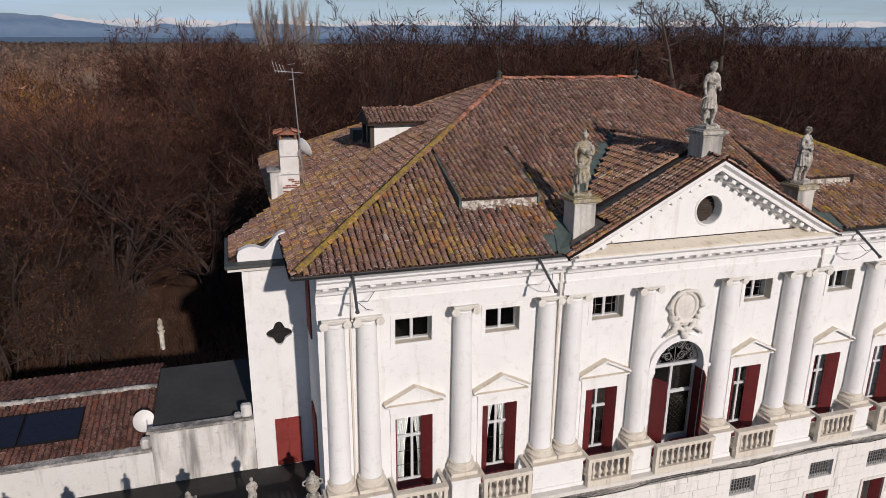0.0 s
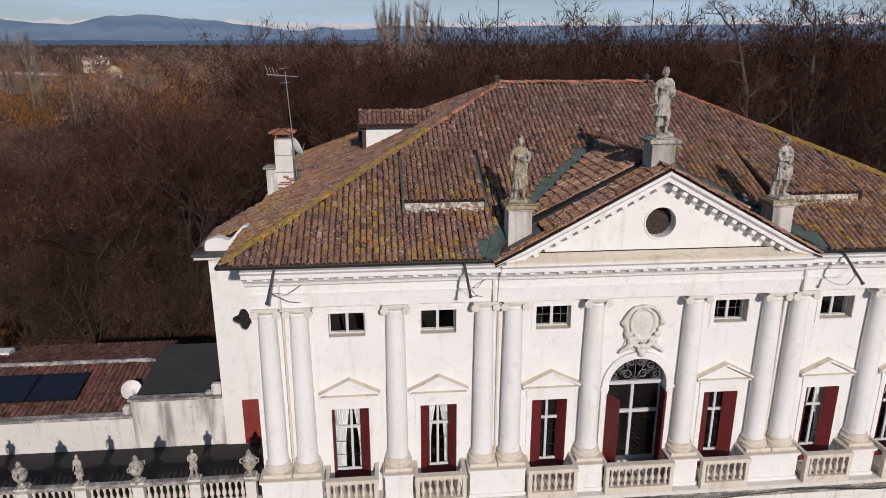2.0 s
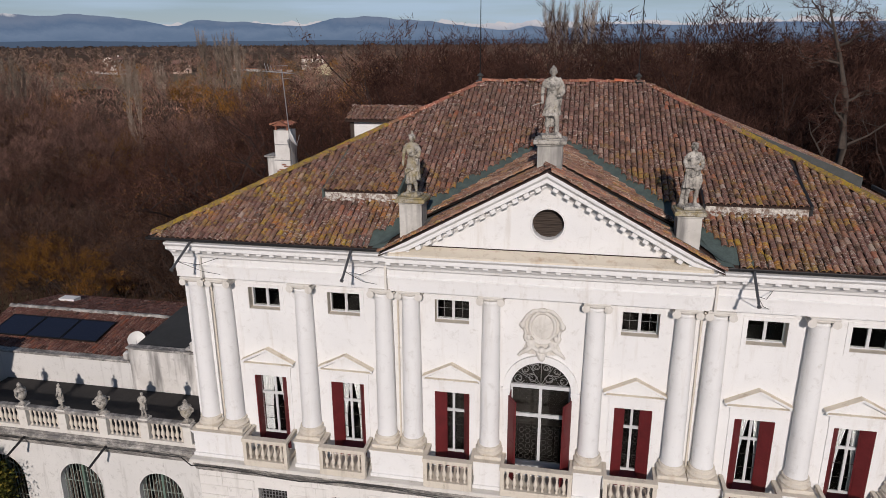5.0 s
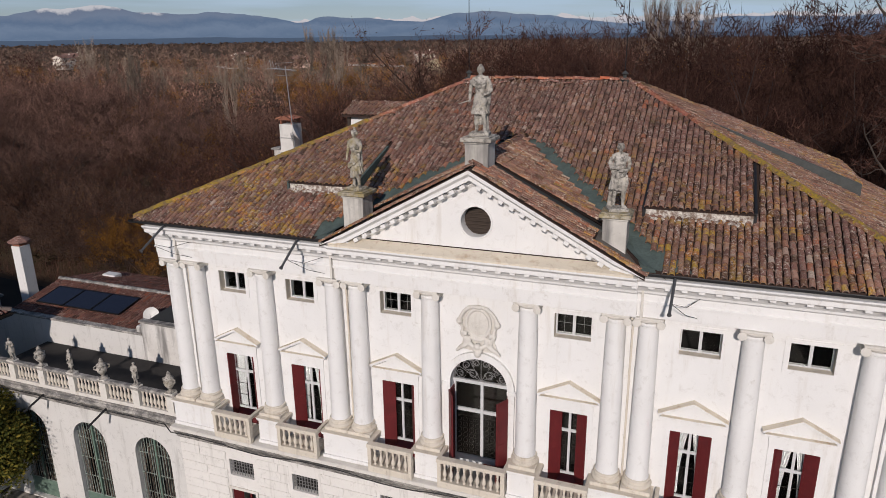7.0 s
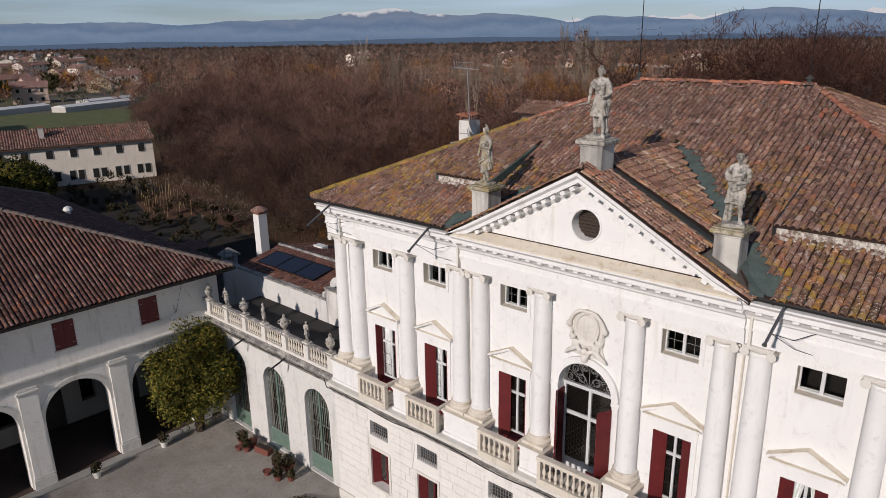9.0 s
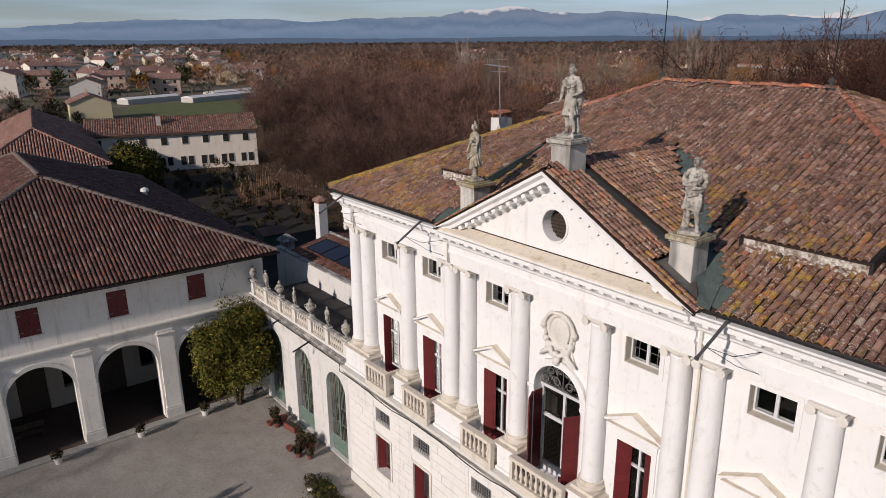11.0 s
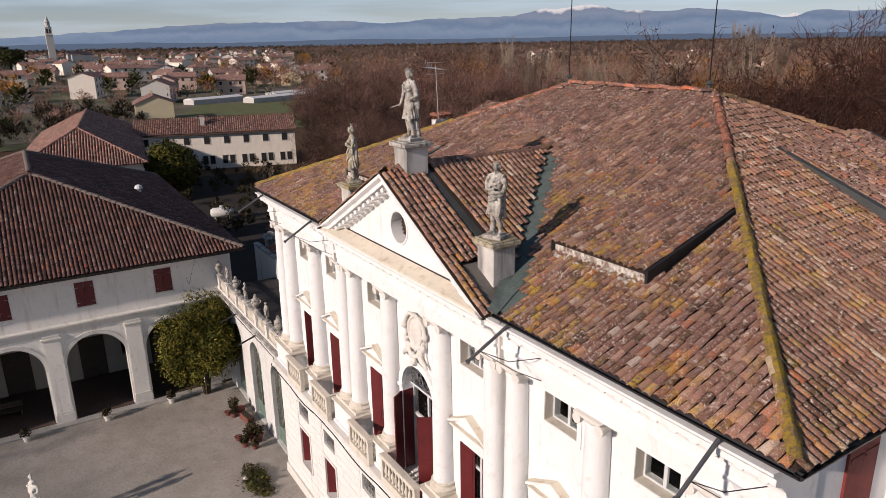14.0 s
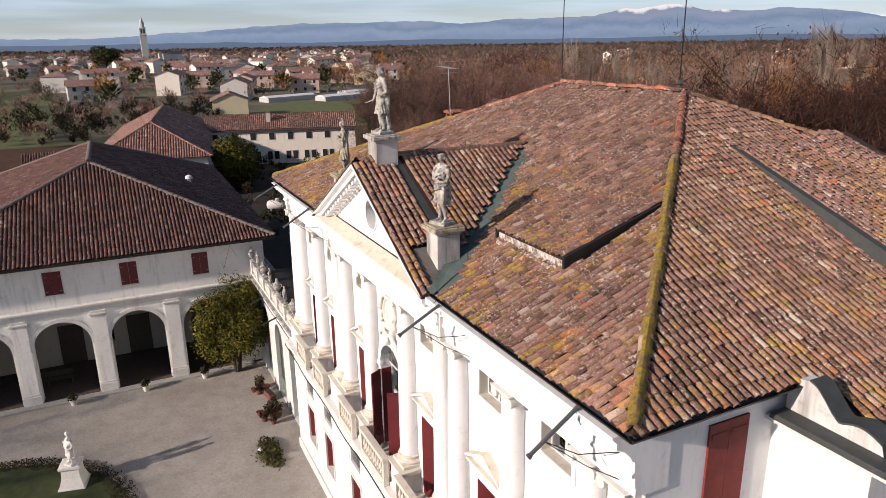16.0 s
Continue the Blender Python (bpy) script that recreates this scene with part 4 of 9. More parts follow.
for s in (-1, 1):
    for cx, cz, r, a0 in ((0.72, 10.0, 0.19, 200), (0.30, 10.02, 0.20, 0), (0.50, 10.32, 0.17, 250), (0.16, 10.42, 0.15, 300), (0.80, 10.30, 0.10, 230), (0.30, 10.58, 0.10, 260)):
        spiral(bm, s * cx, cz, r, a0 if s > 0 else 180 - a0, 1.4, s)
        spiral(bm, s * cx, cz, r * 0.95, (a0 if s > 0 else 180 - a0) + 180, 0.8, -s)
tube(bm, [(0, 0.2, 9.8), (0, 0.2, 10.74)], 0.014, 4)
for a in (30, 60, 120, 150):
    tube(bm, [(0.08 * math.cos(radians(a)), 0.2, 9.8 + 0.08 * math.sin(radians(a))), (0.95 * math.cos(radians(a)), 0.2, 9.8 + 0.95 * math.sin(radians(a)))], 0.010, 4)
part("fanlight_grille", bm, M_IRON, door, "wrought-iron scroll grille")
leaf("shutter", door, -1.02, -0.13, 6.5, 9.50, 0.52, 58, -1)
for s in (-1, 1):
    part("shutter_lining", boxes((*sorted((s * 0.998, s * 0.965)), -0.08, 0.28, 6.5, 9.5)), M_RED, door)
leaf("shutter", door, 1.02, -0.13, 6.5, 9.50, 0.52, 62, 1)
part("red_panel", boxes((0.1, 0.92, 0.06, 0.10, 6.46, 6.72)), M_RED, door)

# ---- ground floor openings ----
for x in WIN_X:
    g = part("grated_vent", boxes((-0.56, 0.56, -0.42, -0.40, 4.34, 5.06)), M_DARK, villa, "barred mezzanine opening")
    g.location.x = x
    for i in range(1, 9):
        part("upright", boxes((-0.56 + i * 0.124 - 0.013, -0.56 + i * 0.124 + 0.013, -0.57, -0.55, 4.34, 5.06)), M_IRON, g)
    for i in range(1, 5):
        part("crossbar", boxes((-0.56, 0.56, -0.578, -0.572, 4.34 + i * 0.144 - 0.012, 4.34 + i * 0.144 + 0.012)), M_IRON, g)
    g = part("lower_window", boxes((-0.68, -0.56, -0.70, -0.655, 1.75, 3.82), (0.56, 0.68, -0.70, -0.655, 1.75, 3.82), (-0.56, 0.56, -0.70, -0.655, 3.70, 3.82), (-0.56, 0.56, -0.74, -0.655, 1.73, 1.85)), M_STONE, villa, "ground-floor window with red shutters")
    g.location.x = x
    p = part("pane", boxes((-0.5, 0.5, -0.255, -0.25, 1.9, 3.65)), M_GLASS, g)
    p.visible_shadow = False
    part("sash", boxes((-0.56, -0.5, -0.28, -0.22, 1.85, 3.7), (0.5, 0.56, -0.28, -0.22, 1.85, 3.7), (-0.5, 0.5, -0.28, -0.22, 3.64, 3.7), (-0.5, 0.5, -0.28, -0.22, 1.85, 1.91), (-0.04, 0.04, -0.28, -0.22, 1.91, 3.64)), M_RED, g)
    leaf("shutter", g, -0.56, -0.62, 1.87, 3.68, 0.40, -58, -1)
    leaf("shutter", g, 0.56, -0.62, 1.87, 3.68, 0.40, -58, 1)
gd = part("front_door", boxes((-0.9, 0.9, -0.2, -0.12, 0.1, 3.7)), M_RED, villa, "red panelled ground-floor door")
part("door_surround", boxes((-1.1, -0.9, -0.72, -0.655, 0, 3.9), (0.9, 1.1, -0.72, -0.655, 0, 3.9), (-0.9, 0.9, -0.72, -0.655, 3.7, 3.9)), M_STONE, gd)


# ---- main roof ----
def zmain(y):
    return EZ + (min(y, 2 * RY - y) - EY) * KY


def zside(x):
    return EZ + (reach(x) - abs(x)) * (KX if x > 0 else KW)


BACK = 2 * RY - EY
ZG, KG = 17.26, 0.50           # gable roof behind the pediment: ridge height and slope
roof_v = [(-EW, EY, EZ), (EX, EY, EZ), (EX, BACK, EZ), (-EW, BACK, EZ), (-RX, RY, RZ), (RX, RY, RZ)]
roof_v += [(x, y, z - 0.06) for x, y, z in roof_v[:4]]
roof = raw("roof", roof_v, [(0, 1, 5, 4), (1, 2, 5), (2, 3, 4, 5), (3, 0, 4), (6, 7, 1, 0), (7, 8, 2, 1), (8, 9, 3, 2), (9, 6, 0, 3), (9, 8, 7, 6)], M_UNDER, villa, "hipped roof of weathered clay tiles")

# side bays with their own lower strip of roof
BX, BY0, BY1 = 14.35, 3.15, 15.2
BYW = 6.0           # the west bay is the shorter one
for s in (-1, 1):
    b0, zg = (BY0, 13.72) if s < 0 else (2.98, 13.86)
    by1 = BYW if s < 0 else BY1
    bay = part("side_bay", bmesh.new(), M_WALL, villa, "projecting side bay")
    bm = bmesh.new()
    qx = -13.32
    hs = [(qx - 0.46, qx + 0.46, 10.83, 11.75)] if s < 0 else []
    x0, x1 = sorted((s * HX, s * BX))
    wall(bm, x0, x1, 0, 13.62, b0, b0 + 0.4, hs)
    part("bay_wall", bm, M_WALL, bay)
    part("bay_side_wall", boxes((*sorted((s * (BX - 0.4), s * BX)), b0 + 0.4, by1, 0, 13.62)), M_WALL, bay)
    part("bay_back_wall", boxes((x0, x1, by1, by1 + 0.3, 0, 13.62)), M_WALL, bay)
    lo = reach(s) + 0.02
    z_lo, z_hi = zside(s * (BX + 0.38)), zside(s * lo)
    bm = bmesh.new()
    ridge_end = by1 + (2.0 if s < 0 else 0.3)         # its far end is hipped
    q = [(s * lo, b0 + 0.45, z_hi - 0.02), (s * (BX + 0.38), b0 + 0.45, z_lo), (s * (BX + 0.38), by1 + 0.3, z_lo), (s * lo, ridge_end, z_hi - 0.02)]
    q = [bm.verts.new(p) for p in q + [(x, y, z_lo - 0.08) for x, y, z in q]]
    fs = [bm.faces.new([q[k] for k in f]) for f in ((0, 1, 2, 3), (7, 6, 5, 4), (0, 4, 5, 1), (1, 5, 6, 2), (2, 6, 7, 3), (3, 7, 4, 0))]
    bmesh.ops.recalc_face_normals(bm, faces=fs)
    part("bay_roof", bm, M_UNDER, bay)
    # stepped lead gutter and cornice
    bm = bmesh.new()
    box(bm, *sorted((s * (HX - 0.0), s * (BX + 0.42))), b0 - 0.24, b0 + 0.12, zg - 0.10, zg)
    box(bm, *sorted((s * (BX - 0.1), s * (BX + 0.42))), b0 + 0.12, by1 + 0.3, 13.58, 13.68)
    part("cornice", bm, M_STONE, bay)
    bm = bmesh.new()
    box(bm, *sorted((s * (HX + (0.35 if s < 0 else 0.12)), s * (BX + 0.50))), b0 - 0.32, b0 + 0.14, zg, zg + 0.12, bevel=0.02)
    box(bm, *sorted((s * (BX + 0.38), s * (BX + 0.50))), b0 + 0.14, by1 + 0.3, zg - 0.06, zg + 0.12, bevel=0.02)
    part("gutter", bm, M_LEAD, bay)
    # scrolled parapet
    out = [(12.55, 13.80)]
    for t in range(0, 21):
        u = t / 20
        x = 12.98 + 1.42 * u
        z = 14.72 - 0.54 * (0.5 - 0.5 * math.cos(min(1, u * 1.9) * math.pi)) + 0.13 * math.sin(max(0, u - 0.45) / 0.55 * math.pi)
        out.append((x, z))
    out += [(14.46, 13.98), (14.44, 13.80)]
    bm = bmesh.new()
    prism(bm, [(s * a, b) for a, b in ([(12.55, 14.60)] + out[1:] + [(12.55, 13.80)])], "y", b0 + 0.10, b0 + 0.42)
    part("scrolled_parapet", bm, M_WALL if s < 0 else M_OLDWALL, bay, "white scrolled parapet")
    if s > 0:
        bm = bmesh.new()
        edge = out[1:-1]
        prism(bm, edge + [(x, z + 0.04) for x, z in reversed(edge)], "y", b0 + 0.05, b0 + 0.50)
        part("lead_capping", bm, M_LEAD, bay)
    if s < 0:
        q = part("quatrefoil_window", boxes((qx - 0.5, qx + 0.5, b0 + 0.2, b0 + 0.24, 10.8, 11.78)), M_DARK, bay, "dark cross-shaped window")
        bm = bmesh.new()
        rim = []
        for i in range(64):
            a = math.tau * i / 64
            r, e = 0.345 + 0.072 * math.cos(4 * a), 0.50 / max(abs(math.cos(a)), abs(math.sin(a)))
            rim.append([bm.verts.new((qx + d * math.cos(a), y, 11.29 + d * math.sin(a))) for d, y in ((e, b0 - 0.004), (r, b0 - 0.004), (r, b0 + 0.12))])
        for i in range(64):
            for k in range(2):
                bm.faces.new((rim[i][k], rim[(i + 1) % 64][k], rim[(i + 1) % 64][k + 1], rim[i][k + 1]))
        bmesh.ops.recalc_face_normals(bm, faces=bm.faces)
        part("lobed_surround", bm, M_WALL, q)
        part("grille", boxes(*[(qx - 0.46 + i * 0.115 - 0.01, qx - 0.46 + i * 0.115 + 0.01, b0 + 0.1, b0 + 0.12, 10.86 if 2 < i < 6 else 11.10, 11.72 if 2 < i < 6 else 11.48) for i in range(1, 8)],
                             (qx - 0.46, qx + 0.46, b0 + 0.095, b0 + 0.125, 11.28, 11.30)), M_BLACKIRON, q)
        sh = part("shutter", boxes((-13.66, -13.24, b0 - 0.05, b0 - 0.003, 6.32, 8.12), (-13.235, -12.80, b0 - 0.05, b0 - 0.003, 6.32, 8.12)), M_REDFADED, bay, "closed faded red shutters of the terrace door")
        part("rail", boxes((-13.62, -13.28, b0 - 0.062, b0 - 0.05, 7.2, 7.3), (-13.2, -12.84, b0 - 0.062, b0 - 0.05, 7.2, 7.3)), M_REDFADED, sh)
# shutters in the end walls of the block
for s, ya, yb, za, zb in ((1, 1.24, 2.24, 11.8, 14.02), (1, 1.4, 2.5, 6.8, 9.3), (-1, 1.45, 2.48, 11.7, 13.88), (-1, 1.4, 2.5, 6.32, 9.0)):
    xa, xb = sorted((s * (HX + 0.003), s * (HX + 0.05)))
    sh = part("end_shutter", boxes((xa, xb, ya, (ya + yb) / 2 - 0.004, za, zb), (xa, xb, (ya + yb) / 2 + 0.004, yb, za, zb)), M_REDFADED, villa, "closed red shutters, paint chipped")
    xc, xd = sorted((s * (HX + 0.05), s * (HX + 0.062)))
    for i in range(2):
        y = ya + 0.06 + i * (yb - ya) / 2
        for zz in (za + 0.2, zb - 0.3):
            part("batten", boxes((xc, xd, y, y + 0.40, zz, zz + 0.1)), M_REDFADED, sh)

# front shed dormers, low over the slope
TILE = tile_shape(0.188, 0.36, 0.087, 0.073)
shed_tiles = []
SHEDS = ((-7.66, -5.0), (4.72, 7.78))
for k, (xa, xb) in enumerate(SHEDS):
    yf, ytop = 1.28, 4.7
    zf = zmain(1.62) + 0.22
    kk = (zmain(ytop) - zf) / (ytop - yf)
    bm = bmesh.new()
    yend = 4.15                  # the sheet runs out where the hip comes down
    zend = zf + kk * (yend - yf)
    va = [(yf, zf), (yend, zend), (yend, zmain(yend) - 0.1), (yf, zf - 0.035)]
    prism(bm, va, "x", xa, xb)
    shed = part("shed_dormer", bm, M_UNDER, roof, "low shed dormer set into the slope")
    bm = bmesh.new()
    box(bm, xa + 0.05, xb - 0.05, yf + 0.06, yf + 0.30, zmain(yf) - 0.1, zf - 0.02)
    rnd_m = random.Random(77 + k)
    for i in range(46):
        x, h = rnd_m.uniform(xa + 0.12, xb - 0.12), rnd_m.uniform(0.03, 0.075)
        yy = yf + 0.06 - rnd_m.uniform(0.0, 0.16)
        bmesh.ops.create_icosphere(bm, subdivisions=1, radius=h, matrix=shift(x, yy, zmain(yy) + rnd_m.uniform(0.06, 0.15)) @ Matrix.Diagonal((1.7, 1.0, 0.8, 1)))
    part("mortar_strip", bm, M_MORTAR, shed, "rough crumbling white mortar under the lip")
    for x in (xa, xb):
        bm = bmesh.new()
        prism(bm, [(yf, zf - 0.30), (yf, zf + 0.05), (yend, zend + 0.03), (yend, zmain(yend) - 0.2)], "x", x - 0.04, x + 0.04)
        part("side_flashing", bm, M_COPPER if k == 0 else M_GUTTER, shed)
    sl = Slope((xa, yf, zf), (1, 0, 0), (0, 1, kk))
    shed_tiles += tile_field(sl, (0, int((xb - xa) / 0.188)), 14, lambda p: p.y < ytop and abs(p.x) < reach(p.x) - (p.y - EY) * (reach(p.x) - RX) / (RY - EY) - 0.12, seed=40 + k)
joined_tiles("shed_tiles", shed_tiles, TILE, M_TILE, roof)

# gable roof running back from the pediment, its raking strip of tiles, and the lead gutter between
yv = lambda x: EY + (ZG - KG * abs(x) - EZ) / KY       # line of the valley
gv, gf = [], []
for s in (-1, 1):
    b = len(gv)
    gv += [(0, 0.42, ZG), (0, yv(0) + 0.2, ZG), (s * 5.6, yv(5.6), ZG - KG * 5.6), (s * 4.9, 0.42, ZG - KG * 4.9)]
    gf.append((b, b + 1, b + 2, b + 3))
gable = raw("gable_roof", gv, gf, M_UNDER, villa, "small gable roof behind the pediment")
for s in (-1, 1):
    bm = bmesh.new()
    prism(bm, [(0, ZA + 0.04), (s * XP, 14.47), (s * XP, 14.40), (0, ZA - 0.05)], "y", -1.14, 0.20)
    part("raking_roof_bed", bm, M_UNDER, gable)
    bm = bmesh.new()
    prism(bm, [(0, ZA + 0.10), (s * 5.3, 14.52), (s * 5.3, 14.2), (0, ZA - 0.3)], "y", 0.20, 0.50)
    part("lead_valley", bm, M_LEAD, gable, "lead sheet behind the raking tiles")
rk = (ZA + 0.04 - 14.47) / XP
gpos = []
for s in (-1, 1):
    sl = Slope((s * XP, -1.12, 14.49), (0, 1, 0), (-s, 0, rk))
    gpos += tile_field(sl, (0, 7), 21, lambda p: s * p.x > 0.02 and (s * p.x < 3.62 or p.y < -0.72), pitch=0.188, seed=60 + s, ragged=0.03)
    sl = Slope((s * 5.8, 0.5, ZG - KG * 5.8 + 0.02), (0, 1, 0), (-s, 0, KG))
    gpos += tile_field(sl, (0, 33), 26, lambda p: s * p.x > 0.05 and p.y < yv(p.x) - 0.10 and p.y > 0.45, seed=70 + s, ragged=0.03)
joined_tiles("gable_tiles", gpos, TILE, M_TILE_GABLE, gable)
for s in (-1, 1):
    # grey lead laid round the pedestal's foot
    bm = bmesh.new()
    q = [(s * x, y, 14.47 + (XP - x) * rk + h) for x, y, h in ((3.60, -0.70, 0.05), (4.98, -0.74, 0.05), (4.98, -0.40, 0.09), (4.40, 0.45, 0.09), (3.60, 0.45, 0.09))]
    q = [bm.verts.new(p) for p in q + [(x, y, z - 0.04) for x, y, z in q]]
    bm.faces.new(q[:5])
    for i in range(5):
        j = (i + 1) % 5
        bm.faces.new((q[i], q[j], q[j + 5], q[i + 5]))
    part("lead_apron", bm, M_LEAD_DULL, gable, "stained grey lead sheet round the pedestal")
joined_tiles("gable_ridge_tiles", ridge_run((0, 0.4, ZG + 0.02), (0, yv(0) + 0.1, ZG + 0.02), seed=9), tile_shape(0.3, 0.42, 0.14, 0.12), M_TILE, gable)
for s in (-1, 1):
    bm = bmesh.new()
    a, b = Vector((s * 5.36, yv(5.36), ZG - KG * 5.36)), Vector((s * 0.1, yv(0.1), ZG - KG * 0.1))
    wa, wb = Vector((s * 0.62, 0, 0.0)), Vector((-s * 0.16, 0, 0))
    q = [a + wa * 1.5 + Vector((0, 0, 0.05)), b + wa + Vector((0, 0, 0.06)), b + Vector((0, 0, 0.035)), a + Vector((0, 0, 0.035)), a + wb * 2.5 + Vector((0, 0, 0.16)), b + wb + Vector((0, 0, 0.13))]
    v = [bm.verts.new(p) for p in q]
    bm.faces.new((v[0], v[1], v[2], v[3]))
    bm.faces.new((v[3], v[2], v[5], v[4]))
    # wide apron round the pedestal's foot
    ap = [bm.verts.new(p) for p in ((s * 5.32, -0.92, zmain(-0.92) + 0.07), (s * 4.95, 0.3, zmain(0.3) + 0.07), (s * 4.40, 0.55, 15.24), (s * 4.95, -0.95, 14.62))]
    bm.faces.new(ap)
    part("copper_valley", bm, M_COPPER, gable, "verdigris copper valley sheet")

# main tile fields
def inside_front(p):
    if p.y > RY or abs(p.x) > reach(p.x) - (p.y - EY) * (reach(p.x) - RX) / (RY - EY) - 0.10:
        return False
    v = yv(p.x)
    if abs(p.x) < 5.45 and p.y < v + 0.10 + 0.46 * min(1.0, abs(p.x) / 1.3):
        return False
    return not any(a - 0.05 < p.x < b + 0.05 and 1.75 < p.y < 4.4 for a, b in SHEDS)


def inside_side(p):
    e = reach(p.x)
    s = e - (p.y - EY if p.y < RY else BACK - p.y) * (e - RX) / (RY - EY)
    return s + 0.08 < abs(p.x) < e + 2 and (abs(p.x) < e + 0.05 or BY0 + 0.55 < p.y < (BYW + 0.3 + (BX + 0.38 - abs(p.x)) * 0.83 if p.x < 0 else BY1 + 0.3))


front = Slope((0, EY - 0.05, EZ + 0.0), (1, 0, 0), (0, 1, KY))
poses_front = tile_field(front, (-70, 70), 40, inside_front, seed=5)
poses_side = {}
for s in (-1, 1):
    kx = KX if s > 0 else KW
    dl = math.hypot(1, kx)
    nb = 6
    sl = Slope((s * (reach(s) + 0.05 + COURSE * nb / dl), 0, EZ - kx * (0.05 + COURSE * nb / dl)), (0, 1, 0), (-s, 0, kx))
    poses_side[s] = tile_field(sl, (-7, 104), 38 + nb, inside_side, seed=20 + s, ragged=0.03)
back = Slope((0, BACK + 0.05, EZ), (1, 0, 0), (0, -1, KY))
poses_back = tile_field(back, (-70, 70), 40, lambda p: p.y > RY and abs(p.x) < reach(p.x) - (BACK - p.y) * (reach(p.x) - RX) / (RY - EY) - 0.1, seed=6, jitter=0.5)

# those at the near corner are tiles of their own
corner_front = [m for m in poses_front if m.translation.x > 10.4 and m.translation.y < 1.7][:150]
corner_side = [m for m in poses_side[1] if m.translation.x > 10.4 and m.translation.y < 1.9][:150]
taken = {id(m) for m in corner_front + corner_side}
joined_tiles("roof_tiles", [m for m in poses_front if id(m) not in taken] + poses_side[-1], TILE, M_TILE, roof)
joined_tiles("side_roof_tiles", [m for m in poses_side[1] if id(m) not in taken], TILE, M_TILE_GABLE, roof)
joined_tiles("rear_roof_tiles", poses_back, TILE, M_TILE_GABLE, roof)

# hips and ridge
hip_shape = tile_shape(0.3, 0.44, 0.125, 0.105)
hips, reds = [], []
for k, s in enumerate((-1, 1)):
    run = ridge_run((s * (reach(s) - 0.05), EY + 0.05, EZ + 0.06), (s * RX, RY, RZ + 0.05), seed=80 + k)
    cut = int(len(run) * 0.72)
    hips += run[:cut]
    reds += run[cut:]
    hips += ridge_run((s * (reach(s) - 0.05), BACK - 0.05, EZ + 0.06), (s * RX, RY, RZ + 0.05), seed=84 + k)
reds += ridge_run((-RX, RY, RZ + 0.07), (RX, RY, RZ + 0.07), seed=88, wob=0.035)
joined_tiles("hip_tiles", hips, hip_shape, M_HIP, roof, "lichen-yellowed hip tiles")
rl = random.Random(95)
loose = [Matrix.Translation((rl.uniform(-RX - 1.4, RX + 0.4), RY - rl.uniform(0.05, 0.5), 0)) for _ in range(16)]
loose = [Matrix.Translation((0, 0, min(zmain(m.translation.y), zside(m.translation.x) if abs(m.translation.x) > RX else 99) + 0.13)) @ m @ Euler((rl.gauss(0.1, 0.1), rl.gauss(0, 0.15), 1.57 + rl.gauss(0, 0.5))).to_matrix().to_4x4() for m in loose]
joined_tiles("reset_tiles", loose, TILE, M_TILE_FAR, roof, "loose tiles reset along the ridge")
joined_tiles("ridge_tiles", reds, hip_shape, M_REDTILE, roof, "newer red ridge tiles")
for s in (-1, 1):
    a, b = Vector((s * (reach(s) - 0.02), EY + 0.02, EZ + 0.05)), Vector((s * RX, RY, RZ + 0.04))
    d = b - a
    rr = random.Random(90 + s)
    bm = bmesh.new()
    prev = None
    for i in range(60):
        t = i / 59 * 0.66
        c = a + d * t
        w = 0.10 + 0.045 * rr.random()
        side = Vector((d.y, -d.x, 0)).normalized()
        row = [bm.verts.new(c + side * k * w + Vector((0, 0, h + 0.03 * rr.random()))) for k, h in ((-1, 0.035), (-0.5, 0.125), (0, 0.158), (0.5, 0.125), (1, 0.035))]
        if prev:
            for k in range(4):
                bm.faces.new((prev[k], prev[k + 1], row[k + 1], row[k]))
        prev = row
    part("hip_mortar", bm, M_LICHEN, roof, "mortar bed overgrown with yellow lichen", True)

# gutters
def gutter_run(p0, p1, r=0.085):
    a, b = Vector(p0), Vector(p1)
    d = (b - a).normalized()
    side = d.cross(Vector((0, 0, 1)))
    bm = bmesh.new()
    ra, rb = [], []
    for i in range(9):
        t = math.pi + math.pi * i / 8
        o = side * math.cos(t) * r + Vector((0, 0, math.sin(t) * r))
        ra.append(bm.verts.new(a + o))
        rb.append(bm.verts.new(b + o))
    for i in range(8):
        bm.faces.new((ra[i], ra[i + 1], rb[i + 1], rb[i]))
    bm.faces.new(ra)
    bm.faces.new(rb[::-1])
    return bm


for p0, p1 in (((-EW - 0.1, EY - 0.08, EZ - 0.0), (-4.98, EY - 0.08, EZ - 0.0)), ((4.98, EY - 0.08, EZ - 0.0), (EX + 0.1, EY - 0.08, EZ - 0.0)),
               ((-EW - 0.08, EY - 0.1, EZ), (-EW - 0.08, BY0 - 0.1, EZ)), ((EX + 0.08, EY - 0.1, EZ), (EX + 0.08, BY0 - 0.1, EZ))):
    part("gutter", gutter_run(p0, p1), M_GUTTER, villa)

